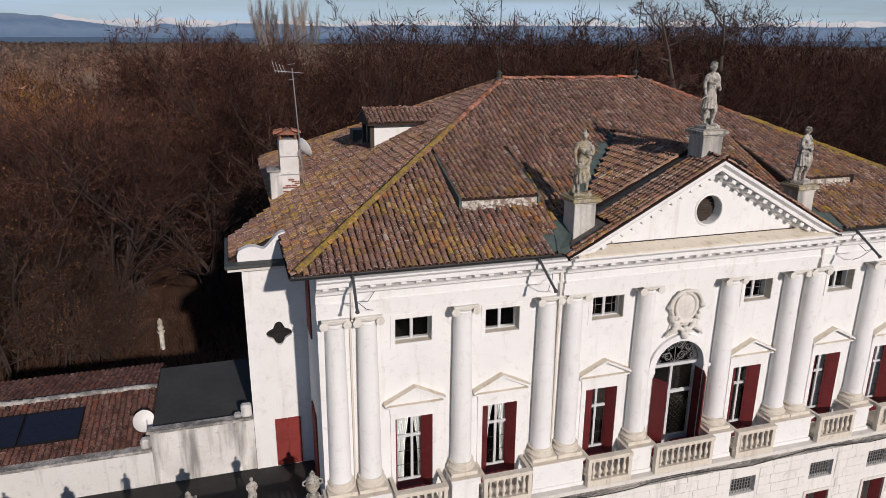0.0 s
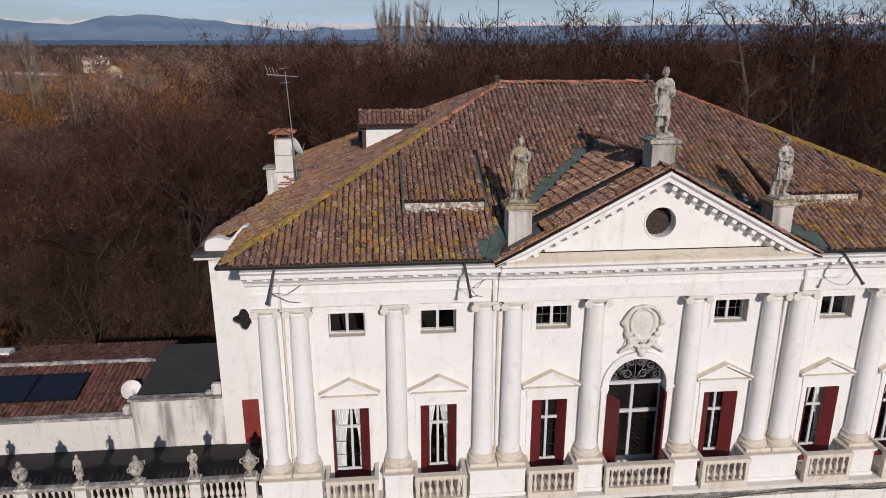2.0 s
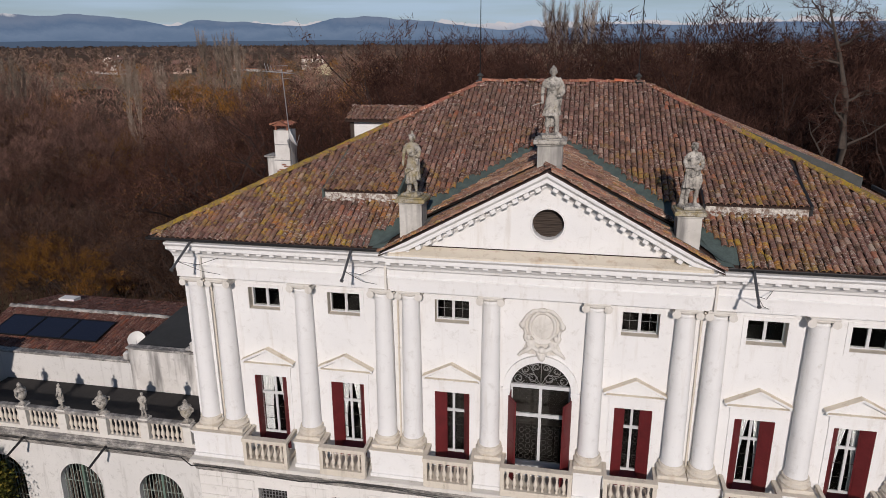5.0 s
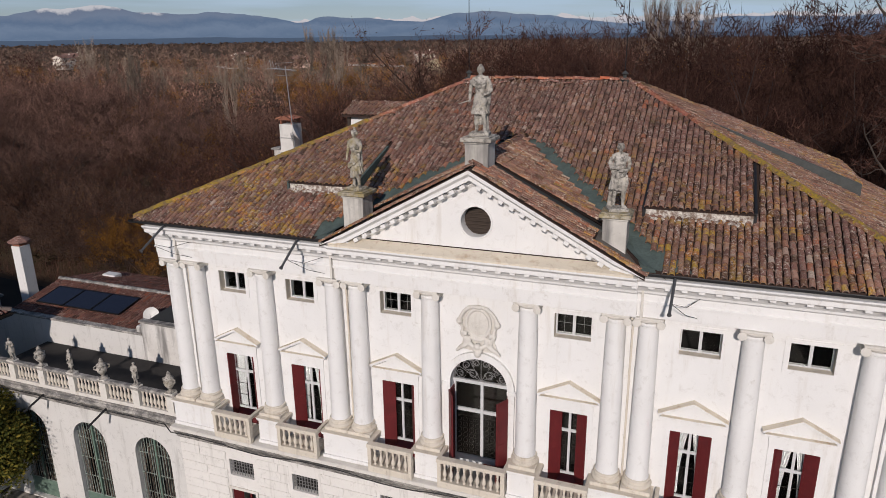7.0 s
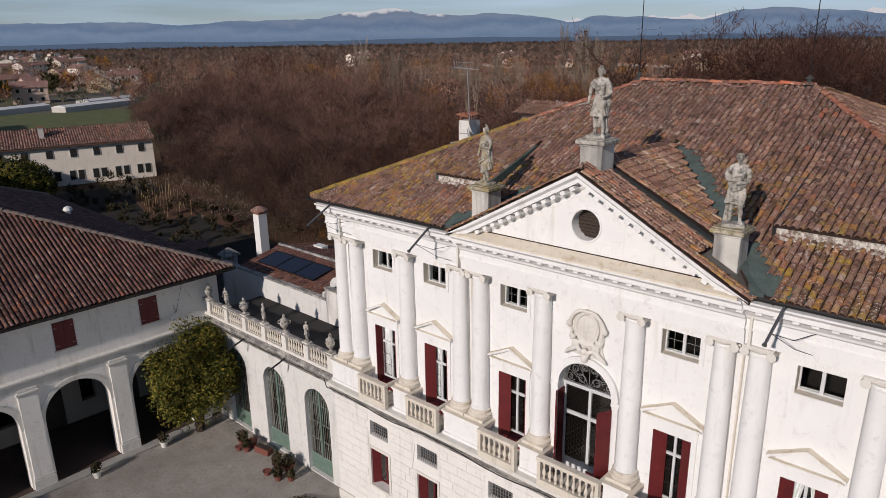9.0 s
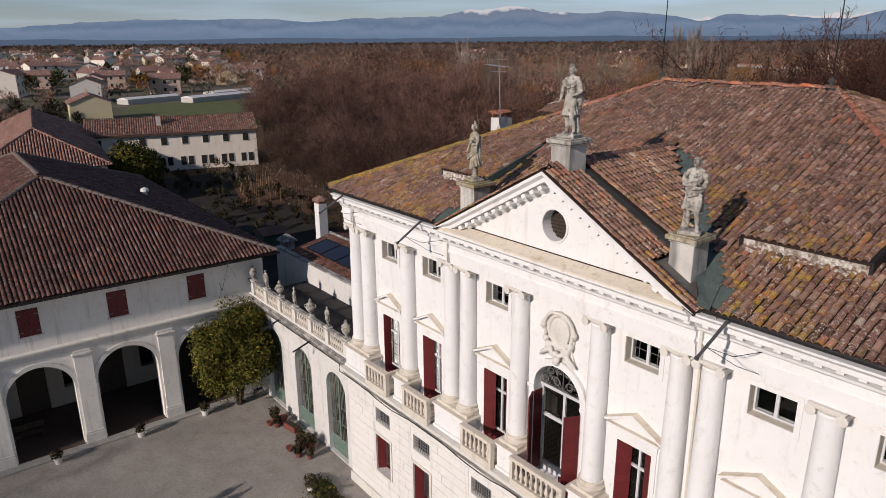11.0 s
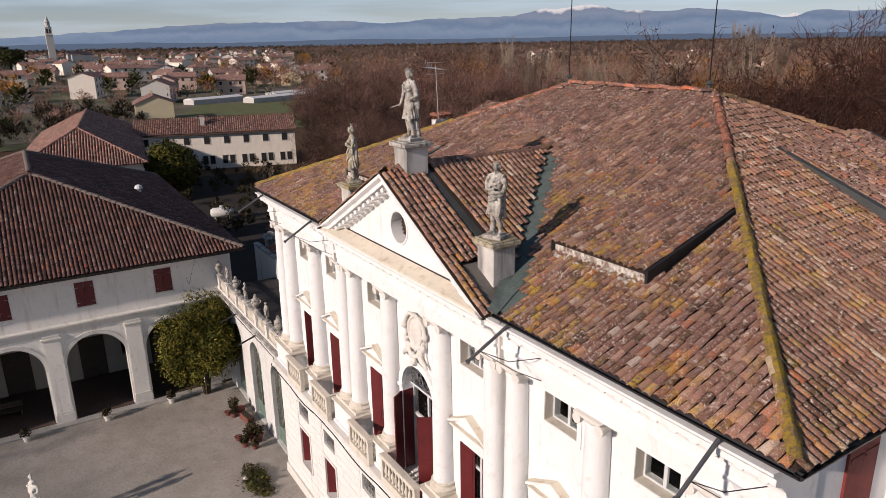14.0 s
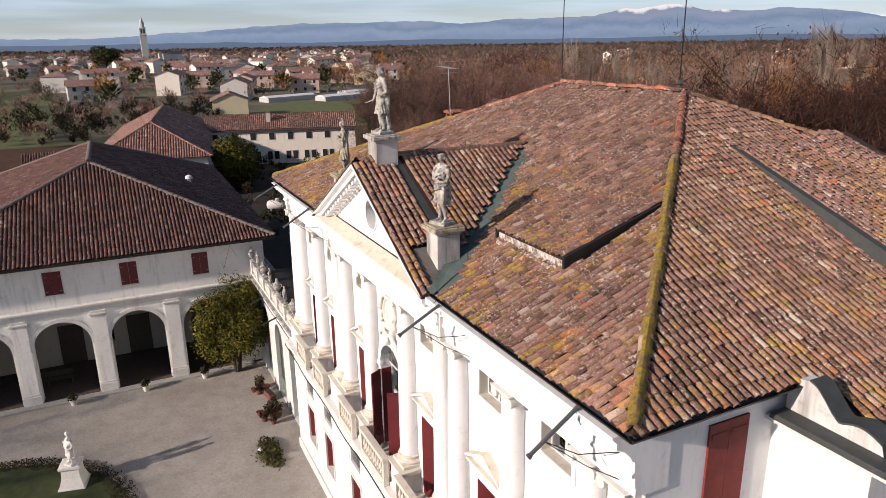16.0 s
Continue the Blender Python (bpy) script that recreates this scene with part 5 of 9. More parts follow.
# rainwater spouts reaching out from the gutter, with their stays
for x, dx in ((-11.47, -0.08), (-5.97, 0.05), (5.83, -0.04), (11.44, 0.11)):
    bm = bmesh.new()
    tube(bm, [(x, -0.98, 14.50), (x + dx, -2.06, 13.89)], [0.042, 0.038], 8)
    lathe(bm, [(0.038, 0.0), (0.06, 0.05), (0.06, 0.08), (0.04, 0.08)], 8, Matrix.Translation((x + dx, -2.02, 13.91)) @ Matrix.Rotation(radians(120), 4, "X"))
    sp = part("rain_spout", bm, M_SPOUT, villa, "long grey metal rainwater spout")
    bm = bmesh.new()
    tube(bm, [(x + dx * 0.7, -1.75, 14.07), (x + 0.35, -1.2, 13.80), (x + 0.7, -0.52, 13.85)], 0.010, 4)
    tube(bm, [(x + dx * 0.7, -1.75, 14.07), (x + 0.35, -1.0, 13.50), (x + 0.65, -0.5, 13.25)], 0.010, 4)
    part("stay", bm, M_CABLE, sp)


# ---- pedestals, statues and fittings on the roof ----
def pedestal(x, y, z0, z1, w):
    bm = bmesh.new()
    h = w / 2
    box(bm, x - h, x + h, y - h, y + h, z0, z1 - 0.22, bevel=0.015)
    box(bm, x - h - 0.03, x + h + 0.03, y - h - 0.03, y + h + 0.03, z1 - 0.22, z1 - 0.14, bevel=0.01)
    box(bm, x - h - 0.09, x + h + 0.09, y - h - 0.09, y + h + 0.09, z1 - 0.14, z1 - 0.04, bevel=0.02)
    box(bm, x - h - 0.02, x + h + 0.02, y - h - 0.02, y + h + 0.02, z1 - 0.04, z1, bevel=0.01)
    return part("statue_pedestal", bm, M_STATUE_PED, villa, "weathered stone statue pedestal")


M_STATUE_PED = stained_plaster("pedestal_stone", (0.62, 0.60, 0.56), (0.42, 0.40, 0.365), 0.47)
pedestal(0.02, -0.08, 16.6, 18.02, 0.72)
pedestal(-4.2, 0.03, 14.4, 16.10, 0.72)
pedestal(4.08, -0.01, 14.4, 16.04, 0.68)
M_PEDTOP = stone_weathered("lichen_grown_pedestal_top", (0.34, 0.56, 0.75))
for x, y, z, w in ((-4.2, 0.03, 16.10, 0.475), (4.08, -0.01, 16.04, 0.445), (0.02, -0.08, 18.02, 0.475)):
    part("pedestal_top", boxes((x - w, x + w, y - w, y + w, z - 0.155, z - 0.032), (x - 0.40, x + 0.40, y - 0.40, y + 0.40, z - 0.034, z + 0.004), bevel=0.02), M_PEDTOP if z < 17 else M_STATUE, villa, "overhanging cap stone, yellow with lichen" if z < 17 else "overhanging grey cap stone")


def ball(bm, c, r, sub=2):
    m = Matrix.Translation(c) @ Matrix.Diagonal((*r, 1) if hasattr(r, "__len__") else (r, r, r, 1))
    bmesh.ops.create_icosphere(bm, subdivisions=sub, radius=1.0, matrix=m)


def folds(bm, z0, z1, r0, r1, n, depth, cx=0.0, cy=0.0, squash=0.8, twist=0.6, seg=72, hem=0.0):
    """Hanging cloth in vertical folds with sharp creases and an uneven hem."""
    prev = None
    for j in range(11):
        t = j / 10
        r = r0 + (r1 - r0) * t ** 0.8
        ring = []
        for i in range(seg):
            a = math.tau * i / seg
            crease = abs(math.sin(0.5 * n * a + twist * t * 2.5 + 0.6 * math.sin(2 * a))) - 0.55
            rr = r * (1 + 2 * depth * (1 - 0.55 * t) * crease)
            z = z0 + (z1 - z0) * t + (1 - t) * hem * math.sin(a + 0.8)
            ring.append(bm.verts.new((cx + rr * math.cos(a), cy + rr * math.sin(a) * squash, z)))
        if prev:
            for i in range(seg):
                bm.faces.new((prev[i], prev[(i + 1) % seg], ring[(i + 1) % seg], ring[i]))
        else:
            bm.faces.new(ring[::-1])
        prev = ring
    bm.faces.new(prev)


def swag(bm, pts, r, strands=3, gap=0.055, side=(0, 0, 1)):
    """A roll of cloth: a few rounded ridges lying beside one another."""
    off = Vector(side)
    for k in range(strands):
        o = off * gap * (k - (strands - 1) / 2)
        tube(bm, [Vector(p) + o * (0.6 + 0.4 * math.sin(i * 1.7 + k)) for i, p in enumerate(pts)], [r * (0.8 + 0.2 * ((i + k) % 2)) for i in range(len(pts))], 8)


def figure(kind, height):
    """A standing draped stone figure, facing -y, its weight on one leg, fused to one skin."""
    bm = bmesh.new()
    box(bm, -0.29, 0.29, -0.24, 0.24, 0.0, 0.10)
    # bare legs: one straight, one bent and set forward; calf, knee and thigh swell
    tube(bm, [(-0.10, 0.01, 0.10), (-0.105, 0.03, 0.22), (-0.115, 0.045, 0.38), (-0.105, -0.01, 0.54), (-0.10, 0.0, 0.72), (-0.08, 0.01, 0.98)], [0.052, 0.050, 0.077, 0.066, 0.092, 0.125], 12)
    tube(bm, [(0.15, -0.03, 0.10), (0.145, -0.02, 0.22), (0.14, -0.03, 0.38), (0.125, -0.12, 0.55), (0.10, -0.07, 0.74), (0.08, 0.0, 0.98)], [0.050, 0.048, 0.074, 0.065, 0.09, 0.125], 12)
    for x, y, yaw in ((-0.11, -0.055, -0.15), (0.165, -0.10, 0.3)):
        tube(bm, [(x, y + 0.08, 0.125), (x + 0.06 * yaw, y - 0.02, 0.13), (x + 0.14 * yaw, y - 0.10, 0.115)], [0.05, 0.047, 0.035], 8)
    # stump that props the standing leg
    sx = 0.17 if kind == 0 else -0.20
    tube(bm, [(sx, 0.15, 0.08), (sx * 0.9, 0.14, 0.35), (sx * 0.75, 0.12, 0.72)], [0.09, 0.075, 0.085], 7)
    # kilt or wrapped cloth to the knee
    if kind == 0:
        folds(bm, 0.62, 1.14, 0.265, 0.165, 15, 0.13, 0.0, 0.02, 0.80, 0.2, hem=0.015)
    elif kind == 1:
        folds(bm, 0.48, 1.16, 0.235, 0.165, 11, 0.15, 0.02, 0.02, 0.82, 1.4, hem=0.10)
        swag(bm, [(0.22, -0.02, 1.12), (0.10, -0.19, 0.98), (-0.12, -0.19, 0.80), (-0.24, 0.0, 0.70)], 0.042, 4, 0.07)
    else:
        folds(bm, 0.57, 1.16, 0.25, 0.17, 12, 0.14, -0.02, 0.02, 0.80, 1.0, hem=-0.06)
        swag(bm, [(-0.21, 0.02, 1.16), (-0.10, -0.17, 1.04), (0.10, -0.18, 1.08), (0.22, 0.0, 1.18)], 0.042, 3, 0.06)
        tube(bm, [(0.18, -0.12, 1.05), (0.20, -0.15, 0.85), (0.17, -0.14, 0.62)], [0.05, 0.055, 0.035], 7)
    # cloak down the back
    folds(bm, 0.30 if kind == 0 else 0.50, 1.55, 0.20, 0.17, 9, 0.12, 0.03, 0.10, 0.45, 0.5)
    # trunk: hips swung over the standing leg, ribs and shoulders the other way
    ball(bm, (-0.015, 0.0, 1.10), (0.165, 0.125, 0.13))
    ball(bm, (0.0, 0.0, 1.26), (0.145, 0.115, 0.15))
    ball(bm, (0.01, -0.01, 1.42), (0.180, 0.130, 0.17))
    for s in (-1, 1):
        ball(bm, (s * 0.085, -0.085, 1.45), (0.085, 0.06, 0.07))
    tube(bm, [(-0.205, 0.01, 1.55), (-0.09, 0.02, 1.615), (0.09, 0.02, 1.615), (0.205, 0.01, 1.57)], [0.075, 0.072, 0.072, 0.075], 10)
    if kind == 0:
        # mantle slung across the chest in deep rolls
        swag(bm, [(0.20, 0.05, 1.60), (0.14, -0.12, 1.50), (-0.02, -0.165, 1.40), (-0.17, -0.09, 1.44), (-0.22, 0.05, 1.55)], 0.036, 4, 0.06)
        tube(bm, [(0.19, 0.0, 1.60), (0.24, 0.06, 1.40), (0.22, 0.12, 1.0), (0.20, 0.14, 0.70)], [0.07, 0.08, 0.07, 0.05], 8)
        tube(bm, [(-0.225, 0.0, 1.55), (-0.265, 0.02, 1.40), (-0.285, 0.0, 1.25), (-0.285, -0.05, 1.12), (-0.28, -0.10, 1.02)], [0.07, 0.063, 0.052, 0.047, 0.036], 9)
        ball(bm, (-0.285, -0.125, 0.99), (0.04, 0.05, 0.045))
        tube(bm, [(-0.25, -0.12, 1.01), (-0.62, -0.22, 0.90)], [0.020, 0.017], 6)
        tube(bm, [(0.225, 0.0, 1.55), (0.29, 0.03, 1.40), (0.315, 0.02, 1.27), (0.25, -0.10, 1.20), (0.17, -0.17, 1.18)], [0.07, 0.063, 0.055, 0.045, 0.036], 9)
        ball(bm, (0.15, -0.18, 1.17), 0.042)
    elif kind == 1:
        swag(bm, [(-0.20, 0.02, 1.57), (-0.05, -0.15, 1.40), (0.14, -0.13, 1.24), (0.20, 0.03, 1.15)], 0.034, 3, 0.06)
        tube(bm, [(-0.225, 0.0, 1.55), (-0.265, 0.0, 1.40), (-0.27, -0.03, 1.25), (-0.25, -0.10, 1.12), (-0.24, -0.14, 1.02)], [0.068, 0.06, 0.05, 0.044, 0.034], 9)
        ball(bm, (-0.24, -0.15, 0.99), 0.042)
        tube(bm, [(0.225, 0.0, 1.55), (0.275, -0.01, 1.40), (0.26, -0.05, 1.27), (0.14, -0.16, 1.30), (0.06, -0.20, 1.36)], [0.068, 0.06, 0.053, 0.044, 0.036], 9)
        ball(bm, (0.10, -0.20, 1.36), (0.10, 0.07, 0.085))
    else:
        swag(bm, [(0.20, 0.03, 1.58), (0.06, -0.15, 1.46), (-0.12, -0.14, 1.36), (-0.20, 0.04, 1.30)], 0.034, 3, 0.06)
        tube(bm, [(-0.225, 0.0, 1.55), (-0.275, 0.0, 1.38), (-0.25, -0.06, 1.24), (-0.10, -0.18, 1.26), (0.08, -0.20, 1.30)], [0.07, 0.062, 0.055, 0.046, 0.036], 9)
        tube(bm, [(0.225, 0.0, 1.55), (0.275, -0.01, 1.38), (0.24, -0.07, 1.22), (0.10, -0.18, 1.20), (-0.06, -0.20, 1.18)], [0.07, 0.062, 0.055, 0.046, 0.036], 9)
    # neck, head turned a little, hair and headgear
    tube(bm, [(0, 0.02, 1.58), (0.005, 0.0, 1.74)], [0.066, 0.056], 10)
    ball(bm, (0.008, -0.012, 1.825), (0.080, 0.096, 0.112))
    ball(bm, (0.008, -0.05, 1.765), (0.048, 0.05, 0.042))
    tube(bm, [(0.008, -0.105, 1.845), (0.008, -0.128, 1.805)], [0.012, 0.020], 6)
    tube(bm, [(-0.05, -0.088, 1.852), (0.008, -0.104, 1.858), (0.065, -0.088, 1.852)], 0.014, 6)
    for i in range(16):
        a = math.pi * (0.02 + 0.96 * i / 15)
        ball(bm, (0.008 + 0.088 * math.cos(a), 0.02 + 0.082 * math.sin(a), 1.82 + 0.035 * math.sin(i * 2.3)), 0.034, 1)
    if kind == 0:
        # flat-brimmed crested helmet
        ball(bm, (0.008, 0.01, 1.90), (0.098, 0.112, 0.060))
        tube(bm, [(0.008, -0.13, 1.925), (0.008, -0.05, 1.975), (0.008, 0.06, 1.975), (0.008, 0.14, 1.91)], [0.030, 0.040, 0.040, 0.028], 8)
    elif kind == 1:
        tube(bm, [(0.0, 0.03, 1.92), (0.02, 0.02, 2.00), (-0.02, -0.02, 2.04)], [0.055, 0.036, 0.020], 7)
        lathe(bm, [(0.10, 1.885), (0.112, 1.90), (0.10, 1.925)], 14)
    else:
        ball(bm, (0.008, 0.02, 1.895), (0.096, 0.105, 0.062))
        lathe(bm, [(0.092, 1.90), (0.108, 1.915), (0.092, 1.93)], 14)
    bm.normal_update()
    bmesh.ops.scale(bm, vec=(height / 2.02,) * 3, verts=bm.verts)
    return bm


def statue(kind, height, m, label, mat=None, voxel=0.017, group=""):
    ob = part("statue", figure(kind, height), mat or M_STATUE, None, label, True)
    ob.matrix_world = m
    r = ob.modifiers.new("fuse", "REMESH")
    r.mode, r.voxel_size, r.use_smooth_shade = "VOXEL", voxel, True
    s = ob.modifiers.new("soften", "SMOOTH")
    s.factor, s.iterations = 0.5, 1
    return tagged(ob, label, "statue", group)


statue(0, 2.05, pose(0.02, -0.08, 18.02, 0, 0, 8), "weathered stone statue of a robed warrior on the pediment", group="statues on the roof")
statue(1, 2.0, pose(-4.2, 0.0, 16.10, 0, 0, -14), "lichen-stained stone statue in a long robe on a pedestal", M_STATUE_LICHEN, group="statues on the roof")
statue(2, 1.98, pose(4.08, -0.02, 16.04, 0, 0, 20), "weathered stone statue with folded arms on a pedestal", group="statues on the roof")

# ridge vents with lightning rods
for x in (-3.42, 3.05):
    bm = bmesh.new()
    lathe(bm, [(0.20, 19.0), (0.17, 19.12), (0.07, 19.16), (0.07, 19.30), (0.15, 19.32), (0.02, 19.44)], 12, shift(x, RY, 0))
    v = part("ridge_finial", bm, M_LEAD, villa, "small metal ridge cap", True)
    part("lightning_rod", tube(bmesh.new(), [(x, RY, 19.38), (x, RY, 25.0)], [0.022, 0.012], 6), M_BLACKIRON, v)

# chimney on the west slope, aerial and dish
ch = part("chimney", boxes((-12.62, -11.92, 8.35, 9.15, 13.4, 16.95)), M_OLDWALL, villa, "whitewashed chimney with bare brick at its foot")
part("chimney_shoulder", boxes((-13.02, -12.625, 8.35, 9.15, 13.4, 15.75)), M_OLDWALL, ch)
rb = random.Random(21)
for j in range(7):
    for i in range(3):
        if rb.random() < 0.62 - 0.05 * j:
            x = -12.58 + 0.235 * i + (0.11 if j % 2 else 0.0)
            part("brick", boxes((x, min(x + 0.22, -11.93), 8.325 + 0.012 * rb.random(), 8.352, 14.93 + 0.075 * j, 14.99 + 0.075 * j), bevel=0.006), M_BRICK, ch)
bm = bmesh.new()
for a in ((-12.58, 8.40), (-12.02, 8.40), (-12.58, 9.06), (-12.02, 9.06)):
    box(bm, a[0], a[0] + 0.07, a[1], a[1] + 0.07, 16.95, 17.15)
part("cap_leg", bm, M_BRICK, ch)
bm = bmesh.new()
prism(bm, [(-12.68, 17.15), (-11.86, 17.15), (-12.27, 17.34)], "y", 8.3, 9.2)
cap = part("chimney_cap", bm, M_BRICK, ch)
cpos = []
for s in (-1, 1):
    sl = Slope((-12.27 + s * 0.46, 8.34, 17.15), (0, 1, 0), (-s, 0, 0.4))
    cpos += tile_field(sl, (0, 4), 2, lambda p: s * (p.x + 12.27) > 0.1, course=0.34, seed=s + 5)
joined_tiles("cap_tiles", cpos, tile_shape(0.205, 0.34, 0.09, 0.075), M_REDTILE, ch)
part("shoulder_cap", boxes((-13.14, -12.63, 8.25, 9.25, 15.75, 15.82), bevel=0.015), M_LEDGE, ch)
aer = thing("tv_aerial", "thin metal television aerial on a tall mast", "aerial")
part("mast", tube(bmesh.new(), [(-11.75, 8.3, 14.9), (-11.98, 8.25, 19.6)], [0.028, 0.02], 6), M_ALU, aer)
boom0, boom1 = Vector((-12.6, 8.1, 19.52)), Vector((-11.6, 8.4, 19.42))
boom = part("boom", tube(bmesh.new(), [boom0, boom1], 0.016, 4), M_ALU, aer)
for i in range(9):
    c = boom0.lerp(boom1, i / 8)
    l = 0.26 - 0.01 * i
    part("rod", tube(bmesh.new(), [c + Vector((-0.05, -l, 0.0)), c + Vector((0.05, l, 0.0))], 0.011, 4), M_ALU, boom)
    if i < 4:
        part("rod", tube(bmesh.new(), [c + Vector((0, 0, -0.06)), c + Vector((-0.10, 0, 0.36 - 0.05 * i))], 0.010, 4), M_ALU, boom)
for zz in (19.2, 19.75):
    part("rod", tube(bmesh.new(), [(-12.15, 7.85, zz), (-11.85, 8.65, zz)], 0.012, 4), M_ALU, aer)


def dish(m, r, label):
    bm = bmesh.new()
    lathe(bm, [(0.01, 0.0), (r * 0.5, 0.04 * r / 0.4), (r, 0.16 * r / 0.4), (r, 0.18 * r / 0.4), (r * 0.5, 0.06 * r / 0.4), (0.01, 0.02)], 24)
    d = thing("satellite_dish", label, "satellite dish", m)
    part("reflector", bm, M_DISH, d, "", True)
    part("arm", tube(bmesh.new(), [(0, -r * 0.9, 0.16), (0, 0.0, r * 1.15)], 0.014, 5), M_ALU, d)
    part("bracket", tube(bmesh.new(), [(0, 0, 0), (0, 0, -0.12), (0, -0.35, -0.2)], 0.03, 6), M_ALU, d)
    return d


dish(pose(-11.80, 8.2, 16.6, 68, 0, 114), 0.40, "grey satellite dish fixed to the chimney")
for z in (16.3, 15.6):
    part("chimney_strap", boxes((-12.64, -11.90, 8.325, 8.348, z, z + 0.035)), M_IRON, ch)

# tall dormer on the west slope
dm = part("roof_dormer", boxes((-8.9, -6.2, 8.55, 8.70, 16.3, 17.52)), M_WALL, villa, "plastered roof dormer with tiled top")
part("side_wall", boxes((-8.9, -6.2, 10.1, 10.25, 16.3, 17.52)), M_WALL, dm)
for y in (8.5, 10.15):
    part("post", boxes((-9.06, -8.90, y, y + 0.14, 16.3, 17.52)), M_WOODDARK, dm)
part("opening", boxes((-8.88, -8.80, 8.70, 10.1, 16.4, 17.5)), M_DARK, dm)
bm = bmesh.new()
prism(bm, [(8.25, 17.48), (9.4, 17.92), (10.55, 17.48), (10.55, 17.40), (8.25, 17.40)], "x", -9.2, -5.7)
part("dormer_roof", bm, M_UNDER, dm)
dpos = []
for s in (-1, 1):
    sl = Slope((-9.2, 9.4 + s * 1.2, 17.48), (1, 0, 0), (0, -s, 0.383))
    dpos += tile_field(sl, (0, 18), 4, lambda p: True, course=0.34, seed=120 + s)
dpos += ridge_run((-9.2, 9.4, 17.93), (-5.7, 9.4, 17.93), seed=4)
joined_tiles("dormer_tiles", dpos, TILE, M_TILE, dm)
part("roof_hatch", boxes((-9.3, -8.7, 11.2, 12.0, 16.45, 16.9)), M_LEAD, villa, "small metal roof hatch")
# long shed on the east slope with its lead edge
bm = bmesh.new()
xs0, xs1, ys0, ys1 = 5.9, 11.6, 8.4, 13.6
zlo = zside(xs1) + 0.45
prism(bm, [(xs0, zside(xs0) - 0.1), (xs0, zside(xs0) + 0.02), (xs1, zlo), (xs1, zlo - 0.5)], "y", ys0, ys1)
es = part("east_shed_dormer", bm, M_UNDER, roof, "low shed dormer set into the slope")
bm = bmesh.new()
prism(bm, [(xs0 - 0.2, zside(xs0) - 0.05), (xs0 - 0.2, zside(xs0) + 0.16), (xs1, zlo + 0.09), (xs1, zlo - 0.5)], "y", ys0 - 0.20, ys0 + 0.02)
part("lead_edge", bm, M_LEAD, es)
sl = Slope((xs1, ys0, zlo), (0, 1, 0), (-1, 0, (zside(xs0) + 0.02 - zlo) / (xs1 - xs0)))
joined_tiles("shed_tiles_east", tile_field(sl, (0, 25), 21, lambda p: p.x > xs0, seed=130), TILE, M_TILE, es)

# ---- cartouche over the great door ----
bm = bmesh.new()
ball(bm, (0.0, -0.05, 12.02), (0.37, 0.12, 0.46), 3)
ring = [(0.40 * math.cos(math.tau * i / 24), -0.12, 12.02 + 0.49 * math.sin(math.tau * i / 24)) for i in range(25)]
tube(bm, ring, 0.055, 8)
prism(bm, [(-0.52, 11.40), (-0.66, 11.05), (-0.30, 11.02), (0.0, 10.98), (0.30, 11.02), (0.66, 11.05), (0.52, 11.40), (0.60, 11.80), (0.52, 12.30), (0.30, 12.58), (-0.30, 12.58), (-0.52, 12.30), (-0.60, 11.80)], "y", -0.07, -0.003)
for s in (-1, 1):
    # curled strapwork round the shield
    tube(bm, [(s * 0.12, -0.14, 12.60), (s * 0.30, -0.16, 12.56), (s * 0.46, -0.15, 12.42), (s * 0.56, -0.13, 12.26), (s * 0.62, -0.15, 12.12)], [0.05, 0.07, 0.06, 0.06, 0.07], 8)
    ball(bm, (s * 0.63, -0.14, 12.05), (0.11, 0.11, 0.12))
    ball(bm, (s * 0.64, -0.22, 12.04), (0.05, 0.05, 0.055))
    tube(bm, [(s * 0.60, -0.12, 11.94), (s * 0.52, -0.13, 11.80), (s * 0.56, -0.14, 11.66), (s * 0.50, -0.14, 11.52)], [0.06, 0.055, 0.06, 0.07], 8)
    # reclining child below: trunk, head, arm and stretched leg
    ball(bm, (s * 0.36, -0.15, 11.42), (0.15, 0.12, 0.17))
    ball(bm, (s * 0.43, -0.20, 11.66), (0.082, 0.085, 0.095))
    tube(bm, [(s * 0.44, -0.18, 11.50), (s * 0.54, -0.19, 11.62), (s * 0.52, -0.17, 11.82)], [0.055, 0.048, 0.04], 8)
    tube(bm, [(s * 0.34, -0.17, 11.32), (s * 0.50, -0.20, 11.20), (s * 0.64, -0.17, 11.10), (s * 0.74, -0.14, 10.98)], [0.10, 0.085, 0.065, 0.045], 8)
    tube(bm, [(s * 0.28, -0.18, 11.32), (s * 0.14, -0.22, 11.24), (s * 0.10, -0.20, 11.06)], [0.09, 0.075, 0.05], 8)
    tube(bm, [(s * 0.26, -0.12, 11.55), (s * 0.12, -0.15, 11.48), (0.0, -0.15, 11.46)], [0.06, 0.065, 0.06], 8)
ball(bm, (0, -0.15, 12.60), (0.16, 0.10, 0.075))
ball(bm, (0, -0.20, 11.02), (0.13, 0.13, 0.17))
lathe(bm, [(0.05, -0.10), (0.12, -0.06), (0.13, 0.02), (0.07, 0.10)], 10, Matrix.Translation((0, -0.22, 11.26)))
cart = part("cartouche", bm, M_STONE, villa, "carved stone shield with scrolls", True)
r = cart.modifiers.new("fuse", "REMESH")
r.mode, r.voxel_size, r.use_smooth_shade = "VOXEL", 0.018, True

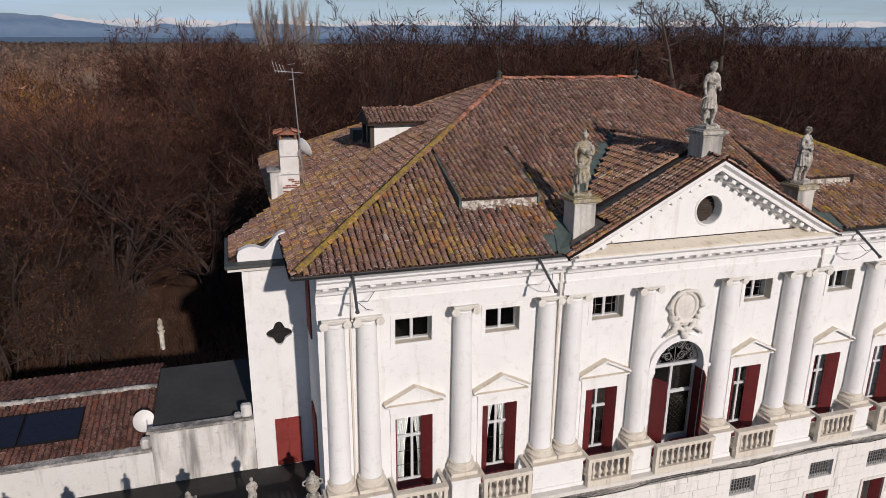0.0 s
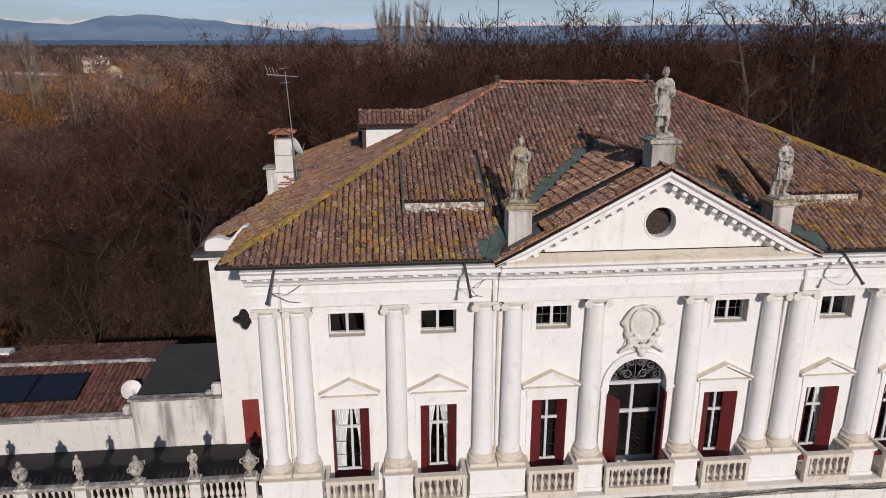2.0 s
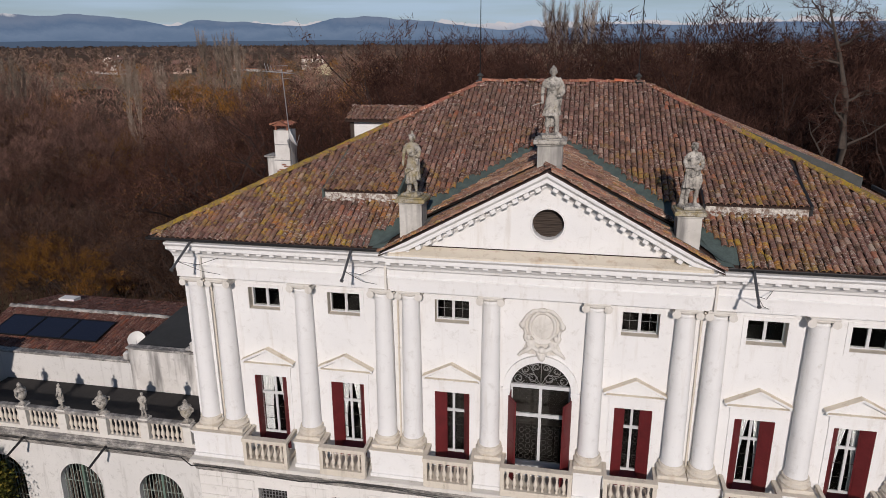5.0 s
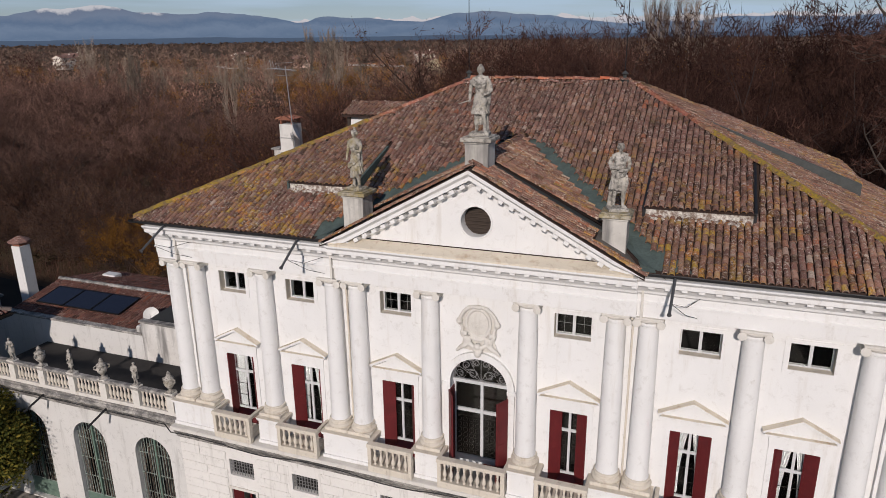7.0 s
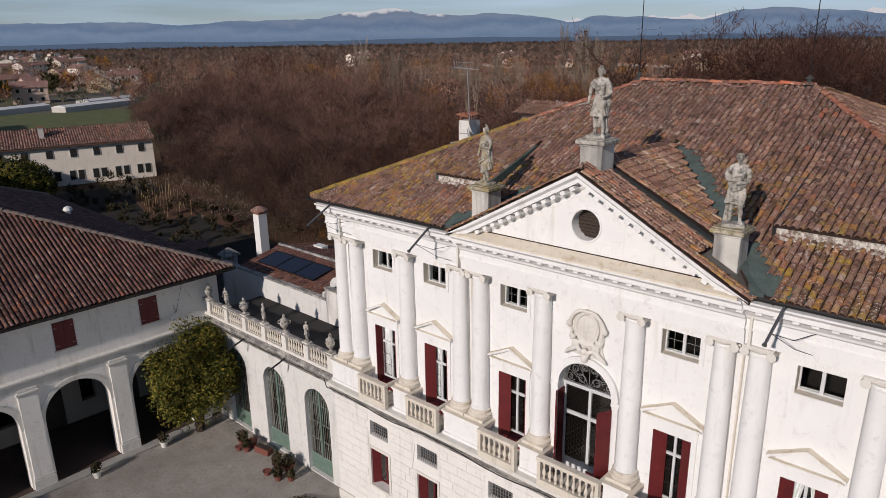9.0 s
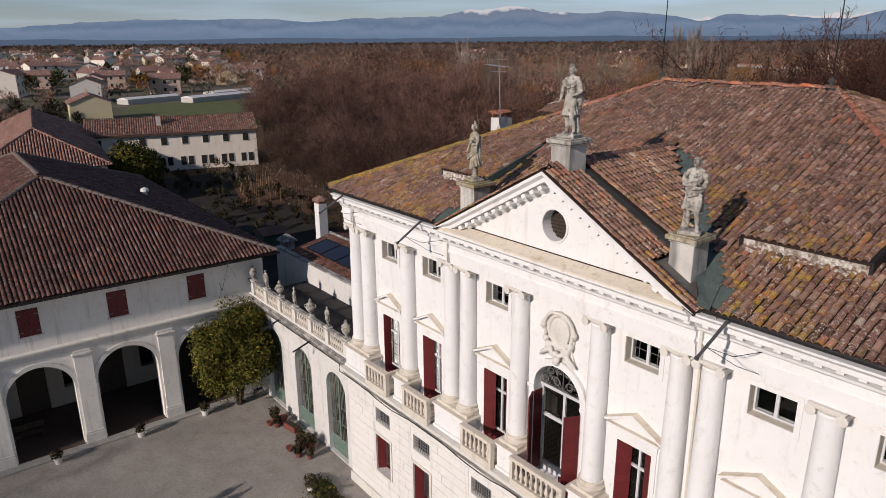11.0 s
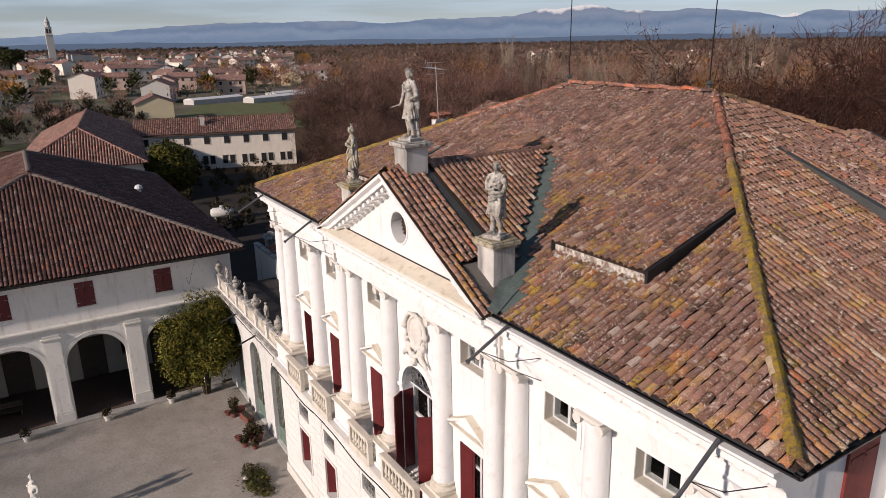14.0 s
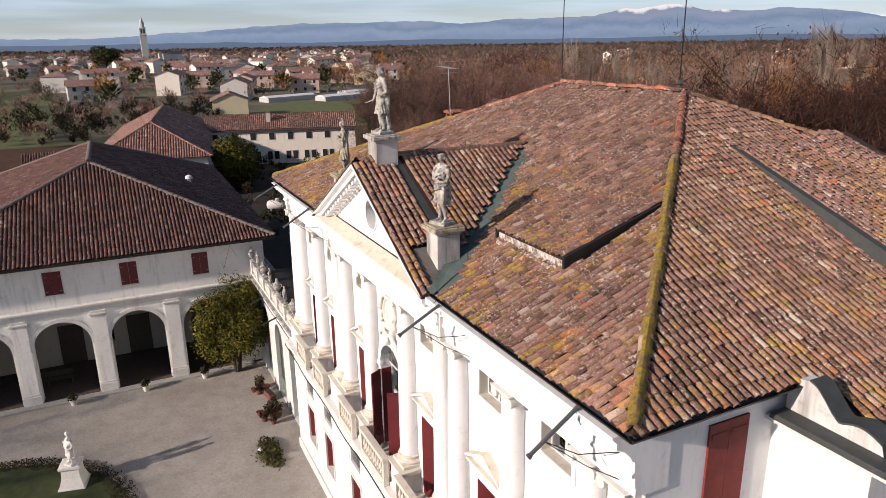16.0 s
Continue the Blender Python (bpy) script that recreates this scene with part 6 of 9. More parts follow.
# ---- downpipes and lightning cable on the facade ----
for x in (-11.45, -4.76, 4.76):
    part("downpipe", tube(bmesh.new(), [(x, -0.50, 13.0), (x, -0.06, 12.7), (x, -0.06, 7.3)], 0.035, 6), M_CREAM, villa, "slim rainwater pipe")
for x in (-11.45, -5.0, 5.0):
    bm = bmesh.new()
    box(bm, x - 0.035, x + 0.035, -0.60, -0.46, 13.1, 14.1)
    part("downpipe_collar", bm, M_STONE, villa)
bm = bmesh.new()
pts, rr = [], random.Random(6)
for i in range(60):
    x = -23.5 + 36.2 * i / 59
    pts.append((x, (-0.70 if x < -12.6 else -1.05) - 0.02 * rr.random(), 6.03 - 0.16 * (x > -12.8) * (abs(math.sin(x * 0.55)) ** 3) - 0.03 * rr.random()))
tube(bm, pts, 0.022, 5)
tagged(part("facade_cable", bm, M_CABLE), "black cable sagging along the stone string course", "cable")


# ---- terrace wing between villa and farm wing ----
terrace = thing("terrace_wing", "low white wing with balustraded flat roof and arched doors", "wing")
TX0, TX1, TY = -24.0, -12.41, -0.28
ARCH_X = (-14.42, -17.95, -21.5)
bm = bmesh.new()
wall(bm, TX0, TX1, 0.0, 6.0, TY, TY + 0.45, [(x - 0.95, x + 0.95, 0.05, 3.88, "arch") for x in ARCH_X])
part("front_wall", bm, M_WINGWHITE, terrace)
part("terrace_roof", boxes((TX0, TX1, TY + 0.2, 3.2, 6.0, 6.28)), M_BITUMEN, terrace, "dark bitumen terrace roof")
bm = bmesh.new()
prism(bm, [(0.2, 6.22), (-0.60, 6.22), (-0.66, 6.18), (-0.66, 6.10), (-0.58, 6.04), (0.2, 6.0)], "x", TX0, TX1 - 0.1)
part("string_course", bm, M_LEDGE, terrace)
bm = bmesh.new()
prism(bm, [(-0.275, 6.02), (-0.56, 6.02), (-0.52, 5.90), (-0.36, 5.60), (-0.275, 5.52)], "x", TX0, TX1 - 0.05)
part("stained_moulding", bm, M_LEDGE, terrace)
part("kerb", boxes((TX0, TX1, -0.55, -0.05, 6.22, 6.32)), M_LEDGE, terrace)
POSTS = [-12.80 - 1.755 * i for i in range(7)]
bl = part("terrace_balustrade", boxes((TX0, TX1 - 0.1, -0.53, -0.31, 7.18, 7.32), bevel=0.015), M_LEDGE, terrace, "grey weathered stone balustrade")
part("lower_rail", boxes((TX0, TX1 - 0.1, -0.52, -0.32, 6.32, 6.48), bevel=0.01), M_STONE, bl)
for x in POSTS:
    part("post", boxes((x - 0.17, x + 0.17, -0.55, -0.29, 6.482, 7.178)), M_STONE, bl)
    part("post_cap", boxes((x - 0.20, x + 0.20, -0.58, -0.26, 7.30, 7.37), bevel=0.01), M_STONE, bl)
for a, b in zip(POSTS, POSTS[1:]):
    for i in range(7):
        baluster(bl, a - 0.19 - (a - b - 0.38) * (i + 0.5) / 7, -0.42, 6.50)


def urn(m, label):
    prof = [(0.15, 0.0), (0.15, 0.05), (0.07, 0.09), (0.06, 0.15), (0.10, 0.19), (0.19, 0.32), (0.225, 0.46), (0.20, 0.52), (0.16, 0.55), (0.21, 0.60), (0.20, 0.63), (0.12, 0.68), (0.07, 0.76), (0.09, 0.80), (0.05, 0.88), (0.01, 0.92)]
    u = thing("garden_urn", label, "urn", m, "urns on the balustrade")
    part("body", lathe(bmesh.new(), prof, 20), M_STATUE, u, "", True)
    for s in (-1, 1):
        part("handle", tube(bmesh.new(), [(s * 0.19, 0, 0.40), (s * 0.29, 0, 0.46), (s * 0.29, 0, 0.56), (s * 0.20, 0, 0.60)], 0.028, 6), M_STATUE, u)
    part("foot", boxes((-0.17, 0.17, -0.17, 0.17, 0.0, 0.035)), M_STATUE, u)
    return u


u0 = urn(pose(POSTS[0], -0.42, 7.37), "weathered stone urn with lid and handles on the balustrade")
for i in (2, 4, 6):
    copy_thing(u0, pose(POSTS[i], -0.42, 7.37, 0, 0, 25 * i))
for k, i in enumerate((1, 3, 5)):
    statue((2, 1, 0)[k], 1.05, pose(POSTS[i], -0.42, 7.37, 0, 0, (10, -20, 15)[k]), "small weathered stone cherub figure on the balustrade", voxel=0.016, group="figures on the balustrade")

# arched doors with iron grilles
for x in ARCH_X[:2] + ARCH_X[2:]:
    d = part("arched_door", boxes((x - 0.95, x + 0.95, TY + 0.20, TY + 0.25, 0.08, 0.95)), M_DOORGREEN, terrace, "arched doorway with grey-green iron grille")
    bm = bmesh.new()
    rr = random.Random(int(-x * 10))
    for i in range(13):
        u = -0.90 + 1.8 * i / 12
        top = 3.88 + math.sqrt(max(0, 0.95 ** 2 - u * u)) - 0.03
        tube(bm, [(x + u, TY + 0.22, 0.95), (x + u + rr.uniform(-0.02, 0.02), TY + 0.20, top)], 0.016, 4)
    for z in (0.97, 1.9, 2.85, 3.86):
        tube(bm, [(x - 0.95, TY + 0.215, z), (x + 0.95, TY + 0.215, z)], 0.022, 4)
    tube(bm, [(px, TY + 0.215, pz) for px, pz in arc_pts(x, 3.88, 0.5, 0, 180, 10)], 0.016, 4)
    part("grille", bm, M_GREENIRON, d)
    part("mid_post", boxes((x - 0.05, x + 0.05, TY + 0.17, TY + 0.27, 0.95, 4.80)), M_DOORGREEN, d)
    bm = bmesh.new()
    for i in range(16):
        u = -0.86 + 1.72 * (i + rr.random()) / 16
        top = 3.80 + math.sqrt(max(0, 0.90 ** 2 - u * u)) * rr.uniform(0.6, 1.0)
        tube(bm, [(x + u, TY + 0.19, 1.0), (x + u + rr.gauss(0, 0.06), TY + 0.18, 2.4), (x + u + rr.gauss(0, 0.05), TY + 0.19, top)], 0.009, 4)
    ob = part("climbing_stem", bm, M_TWIG_PALE, d, "dry stems twined through the grille")
    ob["kind"] = "stuff"
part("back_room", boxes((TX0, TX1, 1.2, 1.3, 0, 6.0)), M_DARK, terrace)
for x in (-16.3, -19.9):
    part("rain_spout", tube(bmesh.new(), [(x, -0.55, 6.0), (x - 0.1, -1.5, 5.62)], [0.05, 0.045], 7), M_GUTTER, terrace)

# raised wall behind the terrace and the roofs beyond
bm = bmesh.new()
box(bm, -28.0, -17.65, 3.2, 3.5, 0, 7.55)
part("rear_wall", bm, M_WINGWHITE, terrace)
bm = bmesh.new()
box(bm, -17.65, -14.36, 3.2, 3.5, 0, 8.20)
part("stained_rear_wall", bm, M_OLDWALL, terrace, "white wall with black rain stains")
part("wall_coping", boxes((-28.0, -17.66, 3.13, 3.52, 7.55, 7.66), bevel=0.02), M_LEDGE, terrace)
part("stained_coping", boxes((-17.75, -14.37, 3.15, 3.52, 8.20, 8.30), bevel=0.02), M_LEDGE, terrace)
part("broken_corner", boxes((-17.98, -17.66, 3.18, 3.5, 7.66, 8.0), bevel=0.06), M_OLDWALL, terrace)
part("broken_end", boxes((-14.75, -14.40, 3.2, 3.5, 8.30, 8.75), (-15.0, -14.75, 3.22, 3.5, 8.30, 8.45), bevel=0.06), M_OLDWALL, terrace)
bm = bmesh.new()
prism(bm, [(3.5, 8.15), (7.5, 8.50), (7.5, 0.0), (3.5, 0.0)], "x", -17.62, -14.36)
part("felt_roof_block", bm, M_SLATEFELT, terrace, "lean-to with grey roofing felt")
# tiled roof with solar panels
ry0, ry1, rz0, rz1 = 3.5, 6.5, 7.60, 8.22
bm = bmesh.new()
prism(bm, [(ry0, rz0), (ry1, rz1), (ry1 + 3.2, rz0), (ry1 + 3.2, 0), (ry0, 0)], "x", -26.4, -17.66)
sr = part("low_tiled_roof", bm, M_UNDER_DARK, terrace, "low clay-tiled roof with solar panels")
sl = Slope((-26.4, ry0, rz0 + 0.01), (1, 0, 0), (0, ry1 - ry0, rz1 - rz0))
spos = tile_field(sl, (0, 46), 11, lambda p: p.y < ry1, seed=140)
sl = Slope((-26.4, ry1 + 3.2, rz0 + 0.01), (1, 0, 0), (0, -3.2, rz1 - rz0))
spos += tile_field(sl, (0, 46), 11, lambda p: p.y > ry1, seed=142)
joined_tiles("low_roof_tiles", spos, TILE, M_TILE_LOW, sr)
joined_tiles("low_ridge_tiles", ridge_run((-26.4, ry1, rz1 + 0.04), (-17.7, ry1, rz1 + 0.04), seed=141), tile_shape(0.3, 0.42, 0.14, 0.12), M_LEDGE, sr)
ks = (rz1 - rz0) / (ry1 - ry0)
ang = math.degrees(math.atan(ks))
for i in range(3):
    x = -25.5 + i * 1.85
    sp = thing("solar_panel", "dark blue glass solar panel lying on the tiled roof", "solar panel", pose(x, 4.15, rz0 + (4.15 - ry0) * ks + 0.14, ang), "solar panels")
    part("absorber", boxes((0.03, 1.78, 0.03, 1.52, 0.03, 0.05)), M_SOLAR, sp)
    part("frame", boxes((0, 1.81, 0, 0.03, 0, 0.07), (0, 1.81, 1.52, 1.55, 0, 0.07), (0, 0.03, 0.03, 1.52, 0, 0.07), (1.78, 1.81, 0.03, 1.52, 0, 0.07)), M_BLACKIRON, sp)
dish(pose(-18.0, 4.3, 8.10, 60, 0, 32), 0.37, "white satellite dish above the stained wall")
# white chimneys beyond
c1 = thing("tall_chimney", "tall white plastered chimney with tiled cap", "chimney")
part("shaft", boxes((-32.85, -32.15, 8.70, 9.40, 3.0, 8.88)), M_WALL, c1)
part("neck", boxes((-32.78, -32.22, 8.77, 9.33, 8.88, 9.11)), M_BRICK, c1)
bm = bmesh.new()
lathe(bm, [(0.66, 9.11), (0.62, 9.21), (0.12, 9.46), (0.02, 9.48)], 8, shift(-32.5, 9.05))
part("cap", bm, M_TILE_FAR, c1)
c2 = thing("squat_chimney", "short white chimney with a stone hood", "chimney")
part("shaft", boxes((-31.4, -30.55, 5.0, 5.75, 3.0, 6.95)), M_OLDWALL, c2)
bm = bmesh.new()
lathe(bm, [(0.80, 6.95), (0.77, 7.05), (0.12, 7.44), (0.02, 7.45)], 4, shift(-30.975, 5.375) @ Matrix.Rotation(radians(45), 4, "Z"))
part("hood", bm, M_LEDGE, c2)
part("ridge_chimney", boxes((-25.2, -24.3, 8.2, 8.7, 7.0, 8.1)), M_WALL, terrace, "low white chimney behind the ridge")


# ---- arcaded farm wing ----
barn = thing("farm_wing", "long arcaded farm wing with hipped clay-tile roof", "farm wing", pose(0.12, 0, 0, 0, 0, -0.8))
AX, AY0, AY1 = -24.0, -20.6, 0.1
ARCH_Y = (-3.80, -8.0, -12.2, -16.4)
bm = bmesh.new()
wall(bm, AY0, AY1, 0.0, 8.9, AX - 0.6, AX, [(y - 1.55, y + 1.55, 0.0, 3.48, "arch") for y in ARCH_Y], axis="y")
part("arcade_wall", bm, M_WING, barn)
bm = bmesh.new()
box(bm, -52, AX - 0.6, AY1 - 0.5, AY1, 0, 8.9)
part("north_wall", bm, M_WING, barn)
part("south_wall", boxes((-52, AX - 0.6, AY0, AY0 + 0.5, 0, 8.9)), M_WING, barn)
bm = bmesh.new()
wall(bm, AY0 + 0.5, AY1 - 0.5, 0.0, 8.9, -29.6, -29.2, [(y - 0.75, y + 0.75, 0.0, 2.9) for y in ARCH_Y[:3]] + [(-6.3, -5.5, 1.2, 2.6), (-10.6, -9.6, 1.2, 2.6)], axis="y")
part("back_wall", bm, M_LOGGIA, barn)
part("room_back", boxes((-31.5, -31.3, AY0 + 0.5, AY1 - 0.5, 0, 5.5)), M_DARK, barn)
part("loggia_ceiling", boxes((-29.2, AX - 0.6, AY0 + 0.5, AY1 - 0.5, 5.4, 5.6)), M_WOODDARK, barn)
part("loggia_floor", boxes((-29.2, AX + 0.02, AY0 + 0.5, AY1 - 0.02, 0.0, 0.12)), M_DARKBRICK, barn, "worn brick floor, darkened for the arcade's shade")
part("step", boxes((AX + 0.022, AX + 0.62, AY0, AY1 - 1.5, 0.0, 0.10), bevel=0.02), M_CONCRETE, barn)
for y in ARCH_Y[:3]:
    part("inner_door", boxes((-29.4, -29.3, y - 0.74, y + 0.74, 0.1, 2.88)), M_WOODDARK, barn, "dark wooden door inside the arcade")
# string courses
bm = bmesh.new()
prism(bm, [(AX - 0.1, 5.45), (AX + 0.06, 5.45), (AX + 0.06, 5.62), (AX + 0.10, 5.64), (AX + 0.10, 5.78), (AX + 0.20, 5.84), (AX + 0.20, 5.93), (AX - 0.1, 6.02)], "y", AY0, AY1 + 0.02)
part("string_course", bm, M_STONE, barn)
part("cornice", boxes((AX + 0.003, AX + 0.12, AY0, AY1 + 0.02, 8.70, 8.88)), M_WING, barn)
for y0 in (-18.5, -14.3, -10.1, -5.9, -1.75):
    pl = part("pilaster", boxes((AX - 0.02, AX + 0.10, y0 - 0.42, y0 + 0.42, 0.75, 5.12)), M_WING, barn)
    part("pilaster_base", boxes((AX - 0.02, AX + 0.17, y0 - 0.50, y0 + 0.50, 0.0, 0.62), (AX - 0.02, AX + 0.14, y0 - 0.46, y0 + 0.46, 0.62, 0.75), bevel=0.015), M_STONE, pl)
    part("pilaster_cap", boxes((AX - 0.02, AX + 0.13, y0 - 0.45, y0 + 0.45, 5.12, 5.20), (AX - 0.02, AX + 0.18, y0 - 0.50, y0 + 0.50, 5.20, 5.30), (AX - 0.02, AX + 0.11, y0 - 0.43, y0 + 0.43, 5.30, 5.45), bevel=0.01), M_STONE, pl)
    part("impost", boxes((AX - 0.02, AX + 0.06, y0 - 0.54, y0 - 0.42, 3.38, 3.52), (AX - 0.02, AX + 0.06, y0 + 0.42, y0 + 0.54, 3.38, 3.52)), M_STONE, pl)
for y in ARCH_Y:
    bm = bmesh.new()
    po, pi = arc_pts(y, 3.48, 1.78, 0, 180, 24), arc_pts(y, 3.48, 1.55, 0, 180, 24)
    for i in range(24):
        prism(bm, [po[i], po[i + 1], pi[i + 1], pi[i]], "x", AX - 0.01, AX + 0.045)
    bmesh.ops.remove_doubles(bm, verts=bm.verts, dist=0.0005)
    part("archivolt", bm, M_STONE, barn)
for y in (-3.9, -8.05, -12.15, -16.3):
    sh = part("shutter", boxes((AX + 0.003, AX + 0.05, y - 0.475, y - 0.005, 6.80, 8.20), (AX + 0.003, AX + 0.05, y + 0.005, y + 0.475, 6.80, 8.20)), M_RED, barn, "closed dark red shutters")
    for z in (7.0, 7.9):
        for s in (-1, 1):
            part("hinge", boxes((AX + 0.05, AX + 0.06, *sorted((y + s * 0.30, y + s * 0.52)), z, z + 0.03)), M_IRON, sh)
    part("sill", boxes((AX + 0.003, AX + 0.08, y - 0.55, y + 0.55, 6.72, 6.795)), M_STONE, sh)
part("wall_wire", tube(bmesh.new(), [(AX + 0.06, -2.6, 7.4), (AX + 0.05, -2.5, 6.9), (AX + 0.06, -2.0, 8.4), (AX + 0.05, -1.6, 7.6)], 0.012, 4), M_CABLE, barn)
# roof
QX0, QX1, QY0, QY1, QZ, QR = -52.6, -23.35, -19.6 - 1.0, 0.8, 8.82, 13.2
QYR = (QY0 + QY1) / 2 + 0.3
QA, QB = -32.2, -43.0
v = [(QX1, QY1, QZ), (QX1, QY0, QZ), (QX0, QY0, QZ), (QX0, QY1, QZ), (QA, QYR, QR), (QB, QYR, QR)]
v += [(a, b, c - 0.1) for a, b, c in v[:4]]
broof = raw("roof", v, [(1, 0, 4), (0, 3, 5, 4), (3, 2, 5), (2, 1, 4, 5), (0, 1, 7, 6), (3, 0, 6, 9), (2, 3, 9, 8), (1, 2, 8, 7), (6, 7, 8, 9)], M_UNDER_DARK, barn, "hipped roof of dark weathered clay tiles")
BT = tile_shape(0.225, 0.44, 0.10, 0.08)
kx, kn, ks_ = (QR - QZ) / (QX1 - QA), (QR - QZ) / (QY1 - QYR), (QR - QZ) / (QYR - QY0)
sl = Slope((QX1 + 0.04, 0, QZ), (0, 1, 0), (-1, 0, kx))
def in_end(p):
    t = (QX1 - p.x) / (QX1 - QA)
    return t < 1 and QY0 + t * (QYR - QY0) + 0.1 < p.y < QY1 - t * (QY1 - QYR) - 0.1
bpos = tile_field(sl, (-96, 8), 28, in_end, pitch=0.225, course=0.38, seed=150, jitter=0.6)
def in_side(p):
    t = (QY1 - p.y) / (QY1 - QYR) if p.y > QYR else (p.y - QY0) / (QYR - QY0)
    return t < 1 and QX0 + t * (QB - QX0) + 0.1 < p.x < QX1 - t * (QX1 - QA) - 0.1
sl = Slope((0, QY1 + 0.04, QZ), (1, 0, 0), (0, -1, kn))
bpos += tile_field(sl, (-236, -100), 32, lambda p: p.y > QYR and in_side(p), pitch=0.225, course=0.38, seed=151, jitter=0.6)
sl = Slope((0, QY0 - 0.04, QZ), (1, 0, 0), (0, 1, ks_))
bpos += tile_field(sl, (-236, -100), 32, lambda p: p.y < QYR and in_side(p), pitch=0.225, course=0.38, seed=152, jitter=0.6)
joined_tiles("roof_tiles", bpos, BT, M_TILE_WING, broof)
hp = []
for c in ((QX1, QY1), (QX1, QY0)):
    hp += ridge_run((c[0], c[1], QZ + 0.05), (QA, QYR, QR + 0.05), step=0.4, seed=155, wob=0.01)
for c in ((QX0, QY1), (QX0, QY0)):
    hp += ridge_run((c[0], c[1], QZ + 0.05), (QB, QYR, QR + 0.05), step=0.4, seed=156, wob=0.01)
hp += ridge_run((QB, QYR, QR + 0.05), (QA, QYR, QR + 0.05), step=0.4, seed=157, wob=0.01)
M_HIPGREY = plaster("mortared_hip_tiles", (0.17, 0.135, 0.12), (0.07, 0.055, 0.05), 0.6, 1.2, 0.5)
joined_tiles("hip_tiles", hp, tile_shape(0.3, 0.46, 0.17, 0.14), M_HIPGREY, broof)
part("eave_board", boxes((QX1 - 0.02, QX1 + 0.10, QY0, QY1, QZ - 0.16, QZ - 0.02)), M_WOODDARK, barn)
part("gutter", gutter_run((QX1 + 0.14, QY0, QZ - 0.02), (QX1 + 0.14, QY1 + 0.1, QZ - 0.02), 0.08), M_GUTTER, barn)
vent = thing("roof_vent", "small white roof vent on the dark tiles", "vent", pose(-36.5, -2.4, 8.82 + (0.8 + 2.4) * kn))
part("pipe", lathe(bmesh.new(), [(0.16, -0.15), (0.16, 0.5), (0.30, 0.55), (0.24, 0.75), (0.02, 0.85)], 10), M_DISH, vent)
part("collar", lathe(bmesh.new(), [(0.30, -0.12), (0.30, 0.06), (0.17, 0.14)], 10), M_DISH, vent)

# ---- courtyard things ----
def leaf_cloud(name, parent, mat, count, size, centre, radii, seed, lumpy=0.35, shell=0.45, label=""):
    """A crown of many small leaves, uneven at its edge and with gaps."""
    rnd_ = np.random.RandomState(seed)
    lumps = rnd_.normal(size=(14, 3))
    lumps /= np.linalg.norm(lumps, axis=1)[:, None]
    v, f = [], []
    d = rnd_.normal(size=(count, 3))
    d /= np.linalg.norm(d, axis=1)[:, None]
    bump = 1 + lumpy * (np.max(d @ lumps.T, axis=1) - 0.80) * 1.6
    gap = np.sin(d[:, 0] * 7 + seed) * np.sin(d[:, 1] * 6 + 1.3 * seed) * np.sin(d[:, 2] * 8)
    rad = (shell + (1 - shell) * rnd_.rand(count) ** 0.6) * bump
    keep = (gap < 0.55) | (rad < 0.7)
    p = d * rad[:, None] * np.array(radii) + np.array(centre)
    a = rnd_.normal(size=(count, 3))
    a /= np.linalg.norm(a, axis=1)[:, None]
    b = np.cross(a, d)
    b /= np.linalg.norm(b, axis=1)[:, None] + 1e-6
    s = size * (0.6 + 0.8 * rnd_.rand(count))[:, None]
    quads = np.stack([p - a * s, p + b * s * 0.5, p + a * s, p - b * s * 0.5], 1)[keep]
    n = len(quads)
    return raw(name, quads.reshape(-1, 3).tolist(), [tuple(range(4 * i, 4 * i + 4)) for i in range(n)], mat, parent, label)


tree = thing("evergreen_tree", "bushy green-and-yellow evergreen tree beside the arcade", "tree", pose(-23.0, -2.1, 0))
bm = bmesh.new()
rr = random.Random(5)
for i in range(5):
    a = i * 1.3
    tube(bm, [(0.12 * math.cos(a), 0.12 * math.sin(a), 0), (0.3 * math.cos(a), 0.3 * math.sin(a), 1.4), (1.0 * math.cos(a), 1.0 * math.sin(a), 3.2), (1.4 * math.cos(a + 0.3), 1.4 * math.sin(a + 0.3), 4.6)], [0.12, 0.09, 0.06, 0.03], 6)
part("trunk", bm, M_BARK, tree)
rr = random.Random(12)
clumps = []
for i in range(58):
    a, e = rr.uniform(0, 6.283), rr.uniform(-1.15, 1.3)
    q = rr.uniform(0.75, 1.0)
    c = (0.25 + 1.85 * q * math.cos(a) * math.cos(0.8 * e), 0.05 + 2.1 * q * math.sin(a) * math.cos(0.8 * e), 3.5 + 2.35 * q * math.sin(e))
    g = rr.uniform(0.40, 0.95)
    clumps.append(leaf_cloud("crown", None, M_LEAF_GREEN, int(950 * g), 0.085, c, (g * 0.9, g * 0.9, g * 1.1), 70 + i, 1.8, 0.05))
crown_v, crown_f = [], []
for c in clumps:
    b = len(crown_v)
    crown_v += [tuple(q.co) for q in c.data.vertices]
    crown_f += [tuple(q + b for q in p.vertices) for p in c.data.polygons]
    bpy.data.objects.remove(c)
raw("crown", crown_v, crown_f, M_LEAF_GREEN, tree, "loose yellow-green leaves")
leaf_cloud("inner_leaves", tree, M_LEAF_GREEN, 7000, 0.09, (0.2, 0.0, 3.5), (1.6, 1.75, 2.0), 7, 0.5, 0.2)

